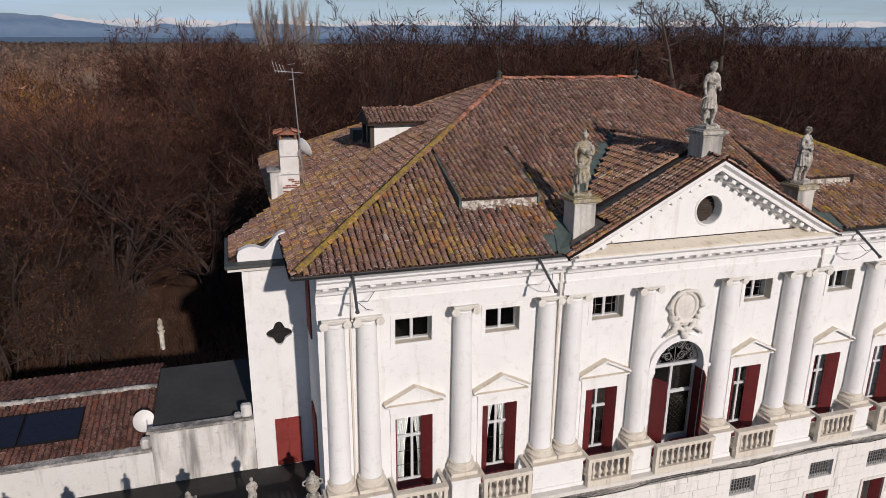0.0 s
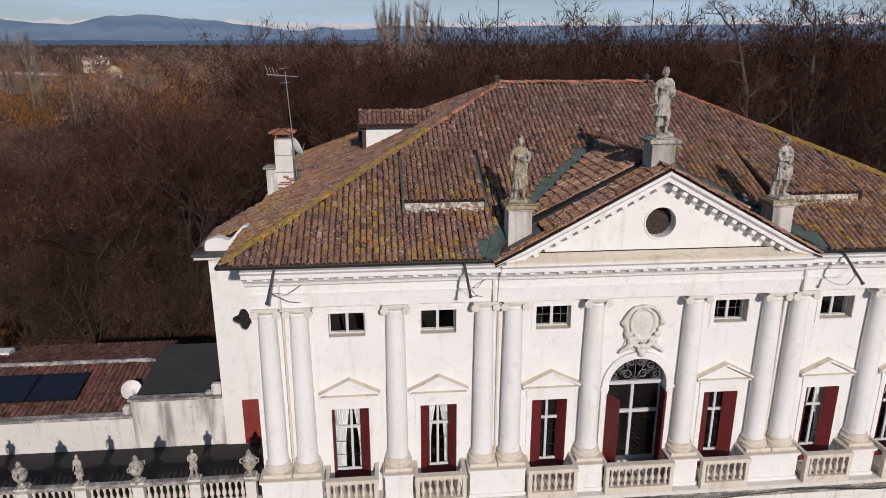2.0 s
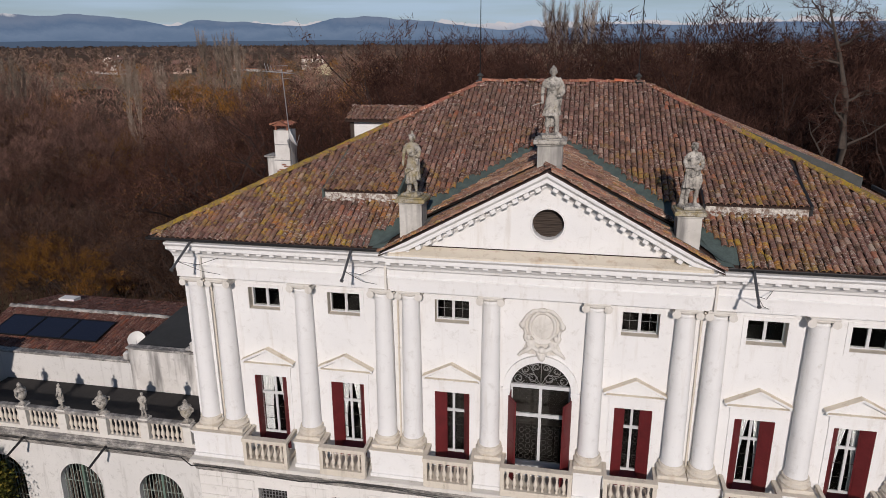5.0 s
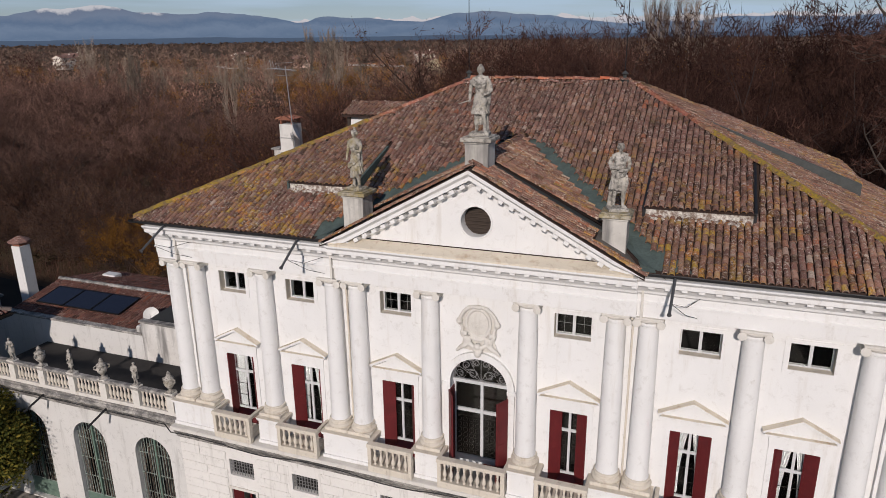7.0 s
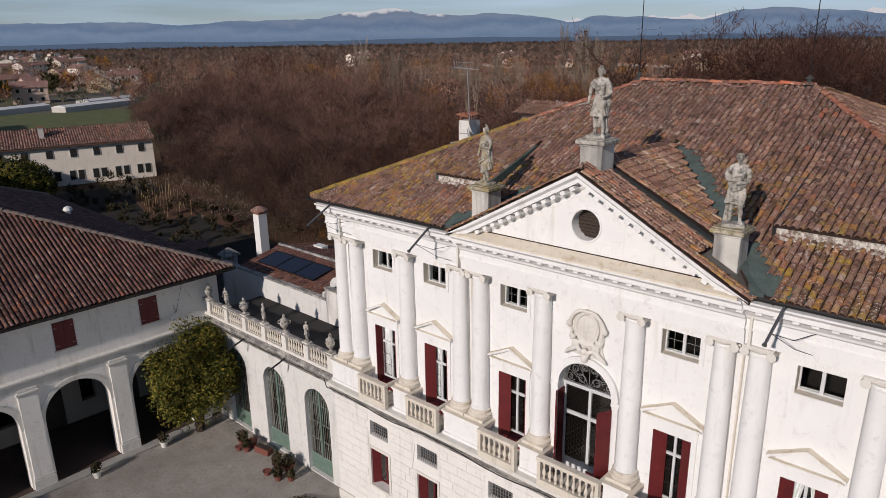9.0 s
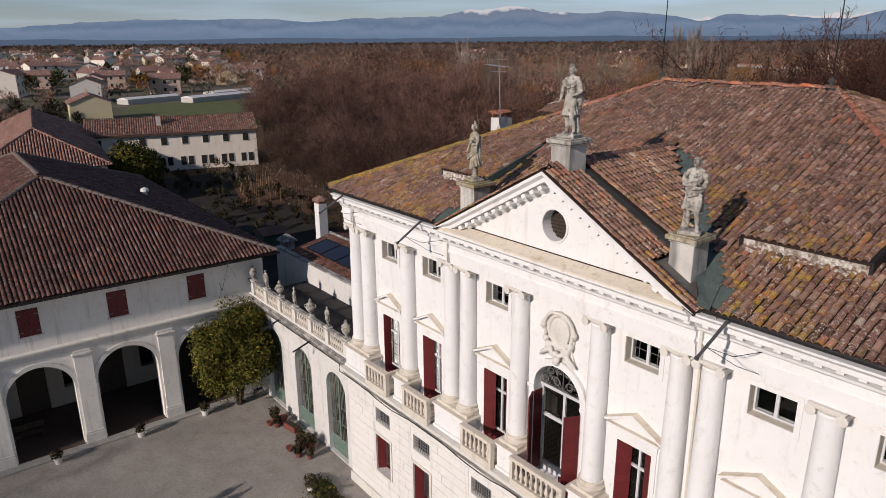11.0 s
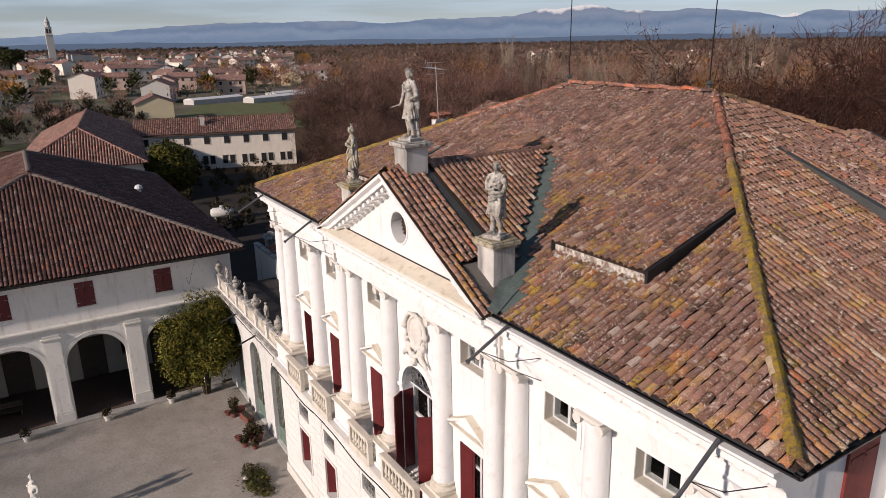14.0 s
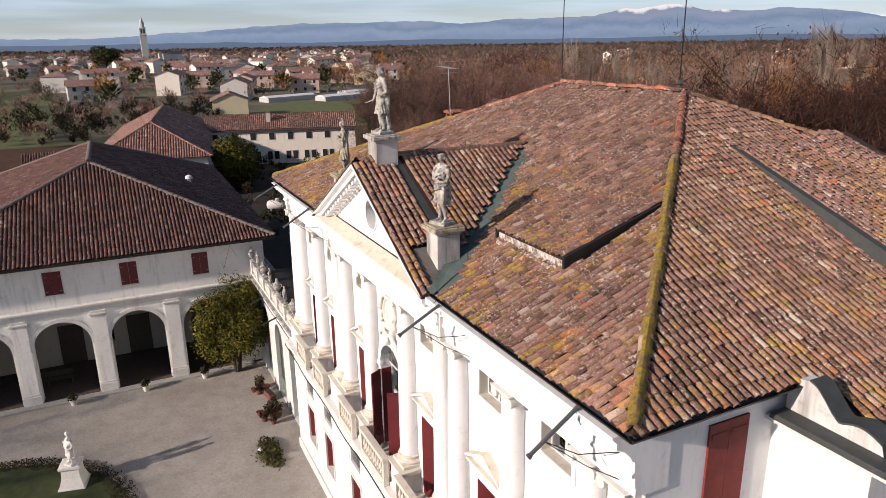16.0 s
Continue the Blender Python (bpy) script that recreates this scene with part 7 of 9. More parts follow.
shrub = thing("low_shrub", "low ragged olive-green shrub sprawling on the gravel", "shrub", pose(-12.4, -2.4, 0))
for i, (x, y, rx_, ry_, h) in enumerate(((-0.75, 0.05, 0.62, 0.42, 0.30), (0.10, -0.20, 0.75, 0.50, 0.24), (0.85, 0.12, 0.60, 0.40, 0.20), (-0.1, 0.35, 0.55, 0.32, 0.34))):
    leaf_cloud("leaves", shrub, M_SHRUB if i % 2 else M_SCRUB_OLIVE, 700, 0.075, (x, y, 0.05), (rx_, ry_, h), 17 + i, 1.3, 0.1)
    leaf_cloud("dry_leaves", shrub, M_LEAF_GREEN, 170, 0.07, (x, y, 0.07), (rx_ * 1.15, ry_ * 1.1, h * 1.15), 27 + i, 1.4, 0.2)
rnd_s = random.Random(9)
for i in range(16):
    a, d = rnd_s.uniform(0, math.tau), rnd_s.uniform(0.6, 1.35)
    part("stem", tube(bmesh.new(), [(0, 0, 0.02), (d * 0.5 * math.cos(a), d * 0.32 * math.sin(a), rnd_s.uniform(0.2, 0.4)), (d * math.cos(a), d * 0.65 * math.sin(a), rnd_s.uniform(0.1, 0.45))], [0.025, 0.016, 0.006], 5), M_BARK, shrub)
stn = tagged(part("loose_stone", boxes((-0.15, 0.15, -0.11, 0.11, 0, 0.17), bevel=0.05), M_STONE), "pale block of stone lying in the shrub", "stone")
stn.matrix_world = pose(-12.9, -2.75, 0.0, 4, 6, 20)


def pot(m, r, h, leafy, mat=None, label="terracotta pot with a small plant"):
    t = thing("flower_pot", label, "flower pot", m)
    part("pot", lathe(bmesh.new(), [(r * 0.7, 0), (r * 0.95, h * 0.85), (r * 1.08, h * 0.86), (r * 1.08, h), (r * 0.9, h), (r * 0.85, h * 0.9)], 14), mat or M_POT, t, "", True)
    if leafy:
        leaf_cloud("plant", t, M_HEDGE, 160, 0.09, (0, 0, h + r * 0.9), (r * 1.3, r * 1.3, r * 1.2), int(r * 100) + leafy, 0.5, 0.1)
    return t


for x, y, r, h, k in ((-19.9, -1.3, 0.3, 0.45, 1), (-19.35, -1.05, 0.32, 0.5, 0), (-19.2, -1.5, 0.26, 0.35, 2), (-19.6, -1.75, 0.22, 0.3, 0), (-16.9, -1.2, 0.3, 0.35, 3), (-16.3, -1.5, 0.28, 0.4, 4),
                      (-16.0, -1.1, 0.35, 0.5, 5), (-16.6, -2.0, 0.26, 0.3, 0), (-15.8, -1.9, 0.24, 0.35, 6), (-15.3, -1.5, 0.22, 0.3, 7)):
    pot(pose(x, y, 0), r * 0.8, h * 0.8, k)
for x, y in ((-23.0, -4.2), (-22.95, -7.75), (-23.05, -11.8)):
    pot(pose(x, y, 0.0), 0.22, 0.35, 9 + int(-y), M_STONE, "stone pot with a dry plant at the arcade")
trough = thing("planter_box", "red-brown clay planter on the gravel", "planter", pose(-18.4, -1.0, 0, 0, 0, 10))
part("box", boxes((-0.5, 0.5, -0.2, 0.2, 0, 0.35), bevel=0.02), M_POT, trough)
part("soil", boxes((-0.45, 0.45, -0.15, 0.15, 0.35, 0.36)), M_SOIL, trough)
bench = thing("garden_bench", "dark wooden bench inside the arcade", "bench", pose(-26.2, -12.6, 0.12, 0, 0, 90))
part("seat", boxes(*[(-0.8, 0.8, -0.22 + i * 0.12, -0.13 + i * 0.12, 0.42, 0.45) for i in range(4)]), M_WOODDARK, bench)
part("backrest", boxes(*[(-0.8, 0.8, 0.24, 0.27, 0.55 + i * 0.12, 0.64 + i * 0.12) for i in range(3)]), M_WOODDARK, bench)
for x in (-0.7, 0.7):
    part("leg", boxes((x - 0.04, x + 0.04, -0.2, 0.27, 0, 0.42)), M_WOODDARK, bench)

# lawn bed with clipped edge and the statue group
bm = bmesh.new()
lathe(bm, [(6.4, 0.004), (6.3, 0.06), (3.0, 0.09), (0.02, 0.10)], 64, shift(-11.0, -15.7))
tagged(part("lawn", bm, M_GRASS), "round lawn bed in the courtyard", "lawn", kind="structure")
hedge_v, hedge_f = [], []
rr = random.Random(31)
for i in range(9000):
    a = rr.uniform(0, math.tau)
    r = 6.35 + rr.gauss(0, 0.28)
    c = Vector((-11.0 + r * math.cos(a), -15.7 + r * math.sin(a), rr.uniform(0, 0.38) * max(0.2, 1 - abs(r - 6.35) * 1.2)))
    d1 = Vector((rr.gauss(0, 1), rr.gauss(0, 1), rr.gauss(0, 1))).normalized() * 0.07
    d2 = Vector((rr.gauss(0, 1), rr.gauss(0, 1), rr.gauss(0, 1))).normalized() * 0.04
    k = len(hedge_v)
    hedge_v += [c - d1, c + d2, c + d1, c - d2]
    hedge_f.append((k, k + 1, k + 2, k + 3))
tagged(raw("low_hedge", [tuple(p) for p in hedge_v], hedge_f, M_HEDGE), "dark low hedge round the lawn", "hedge", kind="stuff")
PLINTH = pose(-14.2, -11.6, 0.0, 0, 0, -12)
gped = thing("statue_plinth", "white flared stone plinth on the lawn", "plinth", PLINTH)
bm = bmesh.new()
lathe(bm, [(0.88, 0.0), (0.86, 0.13), (0.78, 0.17), (0.60, 0.62), (0.56, 1.02), (0.68, 1.12), (0.68, 1.24), (0.58, 1.28)], 4, Matrix.Rotation(radians(45), 4, "Z"))
part("plinth", bm, M_STONE, gped)
statue(2, 1.5, PLINTH @ pose(0.20, 0.05, 1.28, 0, 4, 60) @ Matrix.Diagonal((1.12, 1.12, 1.05, 1)), "pale stone garden figure on a plinth", M_STONE, 0.025, "garden figures")
statue(1, 1.45, PLINTH @ pose(-0.24, -0.05, 1.28, 0, -4, 10) @ Matrix.Diagonal((1.12, 1.12, 1.05, 1)), "pale stone garden figure leaning on its companion", M_STONE, 0.025, "garden figures")


# ---- bare woodland ----
def bare_tree(seed, h, spread, twig_count, columnar=False, tw=(0.008, 0.016), tl=1.0, levels=3, stems=0, splay=0.16, first=0.35):
    """Branch paths and fine twigs of a leafless tree."""
    rnd_ = random.Random(seed)
    paths = []
    ends = []

    def grow(p, d, length, r, level):
        n = 3 if level < 2 else 2
        pts, rad = [p.copy()], [r]
        for i in range(n):
            d = (d + Vector((rnd_.gauss(0, 0.16), rnd_.gauss(0, 0.16), 0.10 if not columnar else 0.25))).normalized()
            p = p + d * length / n
            pts.append(p.copy())
            rad.append(r * (1 - 0.6 * (i + 1) / n))
        paths.append((pts, rad, level))
        if level < 3:
            kids = (5, 5, 4)[level]
            for k in range(kids):
                t = first + (1 - first) * (k + rnd_.random()) / kids
                i = min(int(t * n), n - 1)
                q = pts[i].lerp(pts[i + 1], t * n - i)
                side = Vector((rnd_.gauss(0, 1), rnd_.gauss(0, 1), rnd_.gauss(0.1, 0.45))).normalized()
                w = 0.25 if columnar else spread
                nd = (d * (1 - w) + side * w).normalized()
                grow(q, nd, length * rnd_.uniform(0.52, 0.72), r * 0.5, level + 1)
        else:
            ends.append((pts, d))

    stems = stems or (1 if columnar else rnd_.choice((1, 2, 2, 3)))
    for s in range(stems):
        lean = Vector((rnd_.gauss(0, splay if stems > 1 else 0.05), rnd_.gauss(0, splay if stems > 1 else 0.05), 1)).normalized()
        grow(Vector((rnd_.gauss(0, 0.2), rnd_.gauss(0, 0.2), -0.2)), lean, h * 0.47, h * 0.0115 * (0.7 if stems > 3 else 1.0), 0)
    top = max(p.z for pts, _, _ in paths for p in pts)
    k = h / top
    bm = bmesh.new()
    for pts, rad, level in paths:
        if level < levels:
            tube(bm, [p * k for p in pts], [max(x, 0.012) for x in rad], 5 if level == 0 else 3)
    v, f = [], []
    for i in range(twig_count):
        pts, d = ends[i % len(ends)]
        t = rnd_.random() ** 0.8
        g = 0.20 if not columnar else 0.12
        p = pts[0].lerp(pts[-1], t) * k + Vector((rnd_.gauss(0, g), rnd_.gauss(0, g), rnd_.gauss(0, g)))
        dd = (d * 0.7 + Vector((rnd_.gauss(0, 0.6), rnd_.gauss(0, 0.6), rnd_.gauss(0.30, 0.5)))).normalized()
        L = tl * rnd_.uniform(0.35, 1.0) * h / 15
        s = dd.cross(Vector((rnd_.gauss(0, 1), rnd_.gauss(0, 1), rnd_.gauss(0, 1)))).normalized() * rnd_.uniform(*tw)
        b = len(v)
        v += [p - s, p + s, p + dd * L]
        f.append((b, b + 1, b + 2))
    return bm, v, f


def tree_thing(seed, h, spread, count, twig_mat, label, columnar=False, tw=(0.008, 0.016), bark=None, leaves=None, tl=1.0, levels=3, stems=0, splay=0.16, first=0.35, leaf=0.07):
    t = thing("bare_tree", label, "tree", None, "trees of the wood")
    bm, v, f = bare_tree(seed, h, spread, count, columnar, tw, tl, levels, stems, splay, first)
    part("trunk", bm, bark or M_BARK, t)
    raw("crown", [tuple(p) for p in v], f, twig_mat, t)
    if leaves:
        rnd_ = random.Random(seed + 1)
        lv, lf = [], []
        for i in range(leaves[1]):
            p = Vector(v[rnd_.randrange(len(v))]) + Vector((rnd_.gauss(0, 0.2), rnd_.gauss(0, 0.2), rnd_.gauss(0, 0.2)))
            a = Vector((rnd_.gauss(0, 1), rnd_.gauss(0, 1), rnd_.gauss(0, 1))).normalized() * leaf * rnd_.uniform(0.7, 1.3)
            b = a.orthogonal() * 0.6
            k = len(lv)
            lv += [p - a, p + b, p + a, p - b]
            lf.append((k, k + 1, k + 2, k + 3))
        raw("leaves", [tuple(p) for p in lv], lf, leaves[0], t)
    return t


BARE = "leafless brown woodland tree with dense fine twigs"
FINE, DEEP = (0.010, 0.020), (0.020, 0.036)
GREYLAB = "leafless grey-brown woodland tree with dense fine twigs"
kinds = [tree_thing(300 + i, 15.0, 0.55, 6200, M_TWIG, BARE, tw=FINE) for i in range(4)]
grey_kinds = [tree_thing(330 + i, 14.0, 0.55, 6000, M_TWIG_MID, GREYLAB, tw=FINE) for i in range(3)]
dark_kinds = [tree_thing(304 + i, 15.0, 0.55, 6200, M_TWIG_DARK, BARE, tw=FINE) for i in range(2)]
deep_shapes = [bare_tree(340 + i, 15.0, 0.55, 3600, tw=DEEP, levels=1) for i in range(4)]
deep_shapes = [np.array([tuple(p) for p in v]) for b, v, f in deep_shapes]
rusty = [tree_thing(310, 15.0, 0.5, 4200, M_TWIG, "brown woodland tree with some golden leaves", tw=FINE, leaves=(M_LEAF_DRY, 1200), leaf=0.06),
         tree_thing(312, 15.0, 0.55, 4200, M_TWIG, "bare woodland tree with a few russet leaves", tw=FINE, leaves=(M_LEAF_DRY, 1600))]
edge_kinds = [tree_thing(360 + i, 9.0, 0.62, 6500, M_TWIG_EDGE, "low spreading many-stemmed tree with dry brown leaves", tw=(0.007, 0.014), leaves=(M_LEAF_DRY, 1700), tl=1.5, stems=6, splay=0.42, first=0.18, leaf=0.055) for i in range(3)]
pale = tree_thing(320, 20.0, 0.4, 4200, M_TWIG_PALE, "tall pale bare poplar above the wood", True, (0.012, 0.026), M_TWIG_PALE)
gold = tree_thing(321, 15.0, 0.5, 1500, M_TWIG, "small golden-leaved autumn tree in the wood", leaves=(M_LEAF_GOLD, 7500), leaf=0.075)


def gnarled_tree(seed):
    """A tall old tree: a long bent trunk, crooked limbs high up, sparse twigs and a few withered leaves."""
    r = random.Random(seed)
    t = thing("bare_tree", "tall old gnarled tree with a bent trunk above the wood", "tree", None, "trees of the wood")
    stem = [Vector(p) for p in ((0, 0, -0.2), (0.15, 0, 5), (-0.2, 0.1, 10), (0.25, 0.1, 14.5), (0.0, 0.2, 17.5), (-0.7, 0.2, 20.0), (-1.5, 0.3, 22.4))]
    bm = bmesh.new()
    tube(bm, stem, [0.40, 0.33, 0.28, 0.24, 0.19, 0.12, 0.05], 9)
    v, f = [], []

    def limb(p, d, length, rad, depth):
        pts = [p]
        for k in range(5):
            d = (d + Vector((r.gauss(0, 0.32), r.gauss(0, 0.32), r.gauss(0.10, 0.25)))).normalized()
            pts.append(pts[-1] + d * length / 5)
        tube(bm, pts, [rad * (1 - 0.16 * k) for k in range(6)], 6 if depth == 0 else 4)
        if depth < 3:
            for k in range(4):
                q = pts[1 + k]
                limb(q, (d * 0.5 + Vector((r.gauss(0, 0.7), r.gauss(0, 0.7), r.gauss(0.25, 0.4)))).normalized(), length * r.uniform(0.38, 0.6), rad * 0.45, depth + 1)
        else:
            for k in range(7):
                q = pts[r.randrange(6)]
                e = Vector((r.gauss(0, 1), r.gauss(0, 1), r.gauss(0.3, 0.7))).normalized()
                w = e.orthogonal() * 0.012
                b = len(v)
                v.extend((tuple(q - w), tuple(q + w), tuple(q + e * r.uniform(0.25, 0.6))))
                f.append((b, b + 1, b + 2))

    for z, a in ((13.0, 2.6), (14.6, 0.3), (16.0, 3.4), (17.2, 5.6), (18.4, 1.4), (19.4, 3.0), (20.4, 0.2), (21.4, 2.2)):
        k = next(n for n in range(6) if stem[n].z <= z <= stem[n + 1].z)
        p = stem[k].lerp(stem[k + 1], (z - stem[k].z) / (stem[k + 1].z - stem[k].z))
        limb(p, Vector((math.cos(a), 0.6 * math.sin(a), 0.45)).normalized(), r.uniform(2.4, 3.8), 0.085, 0)
    part("trunk", bm, M_BARK_PALE, t, "", True)
    raw("crown", v, f, M_TWIG, t)
    return t


big = gnarled_tree(322)

rnd = random.Random(77)
def wood_height(x, y):
    """Height of the wood: low scrub in the west, taller behind the villa."""
    t = max(0.0, min(1.0, (x + 38) / 20))
    far = max(0.0, min(1.0, (y - 30) / 30))
    west = 5.5 * math.exp(-((x + 106) / 27) ** 2)
    east = 1.5 * max(0.0, min(1.0, (x + 27) / 9)) * (0.35 + 0.65 * far)
    return 11.0 + west + east + t * (5.8 + 4.2 * far) + 3.2 * noise.noise(Vector((x * 0.04, y * 0.04, 0.3)))


def wood_edge(x):
    pts = ((-160, 58), (-130, 46), (-106, 36.5), (-84, 35.5), (-75, 33.5), (-59, 29), (-45, 28), (-29, 27.5), (-16, 29), (12, 27), (60, 24))
    for (a, b), (c, d) in zip(pts, pts[1:]):
        if a <= x <= c:
            return b + (d - b) * (x - a) / (c - a)
    return pts[-1][1]


def wood_depth(x):
    """Where the wood ends and the open country begins."""
    pts = ((-160, 92), (-80, 86), (-56, 80), (-40, 80), (-28, 86), (80, 84))
    for (a, b), (c, d) in zip(pts, pts[1:]):
        if a <= x <= c:
            return b + (d - b) * (x - a) / (c - a)
    return 84


used = {}
spots = []
tries = 0
while len(spots) < 325 and tries < 20000:
    tries += 1
    x, y = rnd.uniform(-160, 70), 26 + 58 * rnd.random() ** 1.2
    if y < wood_edge(x) + 0.5 or x < -106 - (y - 36) * 2.6 or y > wood_depth(x):
        continue
    if any((x - a) ** 2 + (y - b) ** 2 < (3.4 + 0.018 * y) ** 2 for a, b in spots):
        continue
    spots.append((x, y))
inner = {"grey": [], "brown": [], "dark": []}
for x, y in spots:
    u = rnd.random()
    front_row = y < wood_edge(x) + 15
    # colour by position: brighter wood westward, dimmer eastward, painted into the twigs
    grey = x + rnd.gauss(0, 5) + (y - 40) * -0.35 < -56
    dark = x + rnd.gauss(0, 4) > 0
    s = wood_height(x, y) * rnd.uniform(0.82, 1.12) / 15.0
    m = pose(x, y, -0.1, rnd.gauss(0, 2), rnd.gauss(0, 2), rnd.uniform(0, 360)) @ Matrix.Diagonal((s * rnd.uniform(0.9, 1.15), s * rnd.uniform(0.9, 1.15), s, 1))
    if not front_row:
        k = np.array([list(r) for r in m])
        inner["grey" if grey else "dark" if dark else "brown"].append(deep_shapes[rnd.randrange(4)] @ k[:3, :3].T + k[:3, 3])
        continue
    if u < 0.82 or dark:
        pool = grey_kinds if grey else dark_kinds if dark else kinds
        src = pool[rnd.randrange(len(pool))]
    else:
        src = rusty[0 if u < 0.90 else 1]
    if src not in used:
        src.matrix_world = m
        used[src] = True
    else:
        c = copy_thing(src, Matrix.Identity(4))
        c.matrix_basis = m
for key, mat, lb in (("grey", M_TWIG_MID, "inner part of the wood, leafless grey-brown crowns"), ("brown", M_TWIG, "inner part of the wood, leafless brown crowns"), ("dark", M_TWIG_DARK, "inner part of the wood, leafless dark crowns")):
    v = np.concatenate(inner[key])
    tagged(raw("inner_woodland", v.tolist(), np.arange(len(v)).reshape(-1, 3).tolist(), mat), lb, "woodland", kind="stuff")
# scrubby trees along the edge of the wood, their branches down to the ground
for i in range(50):
    x = -98 + 75.5 * i / 49 + rnd.uniform(-0.6, 0.6)
    y = wood_edge(x) - 0.6 + rnd.uniform(0, 2.6)
    s = rnd.uniform(0.72, 1.12)
    m = pose(x, y, -0.1, 0, 0, rnd.uniform(0, 360)) @ Matrix.Diagonal((s, s, s * rnd.uniform(0.85, 1.1), 1))
    if i < 3:
        edge_kinds[i].matrix_world = m
    else:
        copy_thing(edge_kinds[i % 3], Matrix.Identity(4)).matrix_basis = m
for t, places in ((pale, [(-5.2, 141, 1.48), (-3.6, 143, 1.56), (-0.8, 142, 1.50), (0.9, 141, 1.56), (2.5, 143, 1.42), (-112, 88, 1.1), (-115, 91, 0.95), (-87, 75, 1.0), (-91, 78, 0.85), (-61, 69, 0.95), (-76, 129, 1.1), (-80, 132, 1.2), (-72, 131, 1.0), (-97, 156, 1.2), (-92, 158, 1.1), (-101, 157, 1.25), (-106, 133, 0.95), (-100, 136, 0.85), (-110, 137, 0.8), (-130, 118, 0.9), (-140, 122, 0.85), (-98, 92, 0.8), (-150, 140, 0.9), (-170, 150, 0.95), (-40, 140, 0.8)]),
                  (gold, [(-38.0, 24.6, 0.46), (-35.4, 24.2, 0.30), (-42.5, 26.5, 0.46), (-105, 150, 0.9), (-88, 160, 1.0), (-40, 190, 1.2), (-118, 60, 0.5), (-24, 60, 1.05), (-190, 140, 1.0), (-60, 175, 1.0), (-20, 52, 1.0), (-8, 62, 1.25), (-80, 62, 0.8), (-52, 48, 0.8), (-100, 100, 0.8), (-70, 110, 0.9), (14, 74, 1.3), (-46, 120, 0.9)]),
                  (big, [(16.1, 24.6, 1.0), (23.5, 29, 1.02)])):
    for i, (x, y, s) in enumerate(places):
        slim = 0.44 if t is pale else 1.0
        m = pose(x, y, -0.1, 0, 0, 47 * i) @ Matrix.Diagonal((s * slim, s * slim, s, 1))
        if i == 0:
            t.matrix_world = m
        else:
            copy_thing(t, Matrix.Identity(4)).matrix_basis = m

# bare trees south of the courtyard, which lay their shade over the gravel
for i, (x, y, s) in enumerate(((-9, -41, 0.95), (-19, -45, 1.05))):
    copy_thing(kinds[i], Matrix.Identity(4)).matrix_basis = pose(x, y, 0, 0, 0, 60 * i) @ Matrix.Diagonal((s, s, s, 1))

# the wood beyond, one sheet of twiggy crowns
def far_wood(name, mat, region, count, hmin, hmax, per, width, seed, label):
    r_ = np.random.RandomState(seed)
    v, f = [], []
    n = 0
    for _ in range(count * 6):
        if n >= count:
            break
        x, y = region(r_)
        if x is None:
            continue
        n += 1
        h = r_.uniform(hmin, hmax)
        w = h * r_.uniform(0.26, 0.38)
        d = r_.normal(size=(per, 3))
        d /= np.linalg.norm(d, axis=1)[:, None]
        rad = (0.35 + 0.65 * r_.rand(per) ** 0.5) * (0.8 + 0.25 * np.sin(d[:, 0] * 5 + n) * np.sin(d[:, 1] * 4 + 2 * n))
        px = x + d[:, 0] * rad * w
        py = y + d[:, 1] * rad * w
        pz = h * (0.54 + 0.40 * d[:, 2] * rad)
        dx, dy, dz = d[:, 0] * 0.5 + r_.normal(0, 0.5, per), d[:, 1] * 0.5 + r_.normal(0, 0.5, per), r_.uniform(0.2, 1.0, per)
        L = np.minimum(width * r_.uniform(6, 14, per), h * 0.22)
        ang = r_.rand(per) * 6.283
        sx, sy = np.cos(ang) * width * 1.5, np.sin(ang) * width * 1.5
        b = len(v)
        P0 = np.stack([px - sx, py - sy, pz], 1)
        P1 = np.stack([px + sx, py + sy, pz], 1)
        P2 = np.stack([px + dx * L, py + dy * L, np.minimum(pz + dz * L, h)], 1)
        v.extend(np.stack([P0, P1, P2], 1).reshape(-1, 3).tolist())
        f.extend([(b + 3 * i, b + 3 * i + 1, b + 3 * i + 2) for i in range(per)])
    ob = raw(name, v, f, mat)
    return tagged(ob, label, "woodland", kind="stuff")


def reg_a(r_):
    y = 76 + 350 * r_.rand() ** 1.35
    x = r_.uniform(-150 - 1.7 * (y - 90), 120 + 1.1 * y)
    az = math.degrees(math.atan2(x, y + 20))
    return (x, y) if az > -18 or -66 < az < -50 and y > 80 else (None, None)


def reg_b(r_):
    a, d = radians(r_.uniform(-100, 45)), 450 + 1500 * r_.rand() ** 1.4
    x, y = d * math.sin(a), d * math.cos(a)
    return (x, y) if a > radians(-68) or d > 1150 else (None, None)


def reg_c(r_):
    a, d = radians(r_.uniform(-110, 50)), 1900 + 1500 * r_.rand()
    return d * math.sin(a), d * math.cos(a)


def reg_w(r_):
    """Open country to the north-west, beyond the wood."""
    a, d = radians(r_.uniform(-78, -2)), 150 + 420 * r_.rand() ** 1.2
    x, y = d * math.sin(a), d * math.cos(a)
    return (x, y) if y > 84 and x < -10 else (None, None)


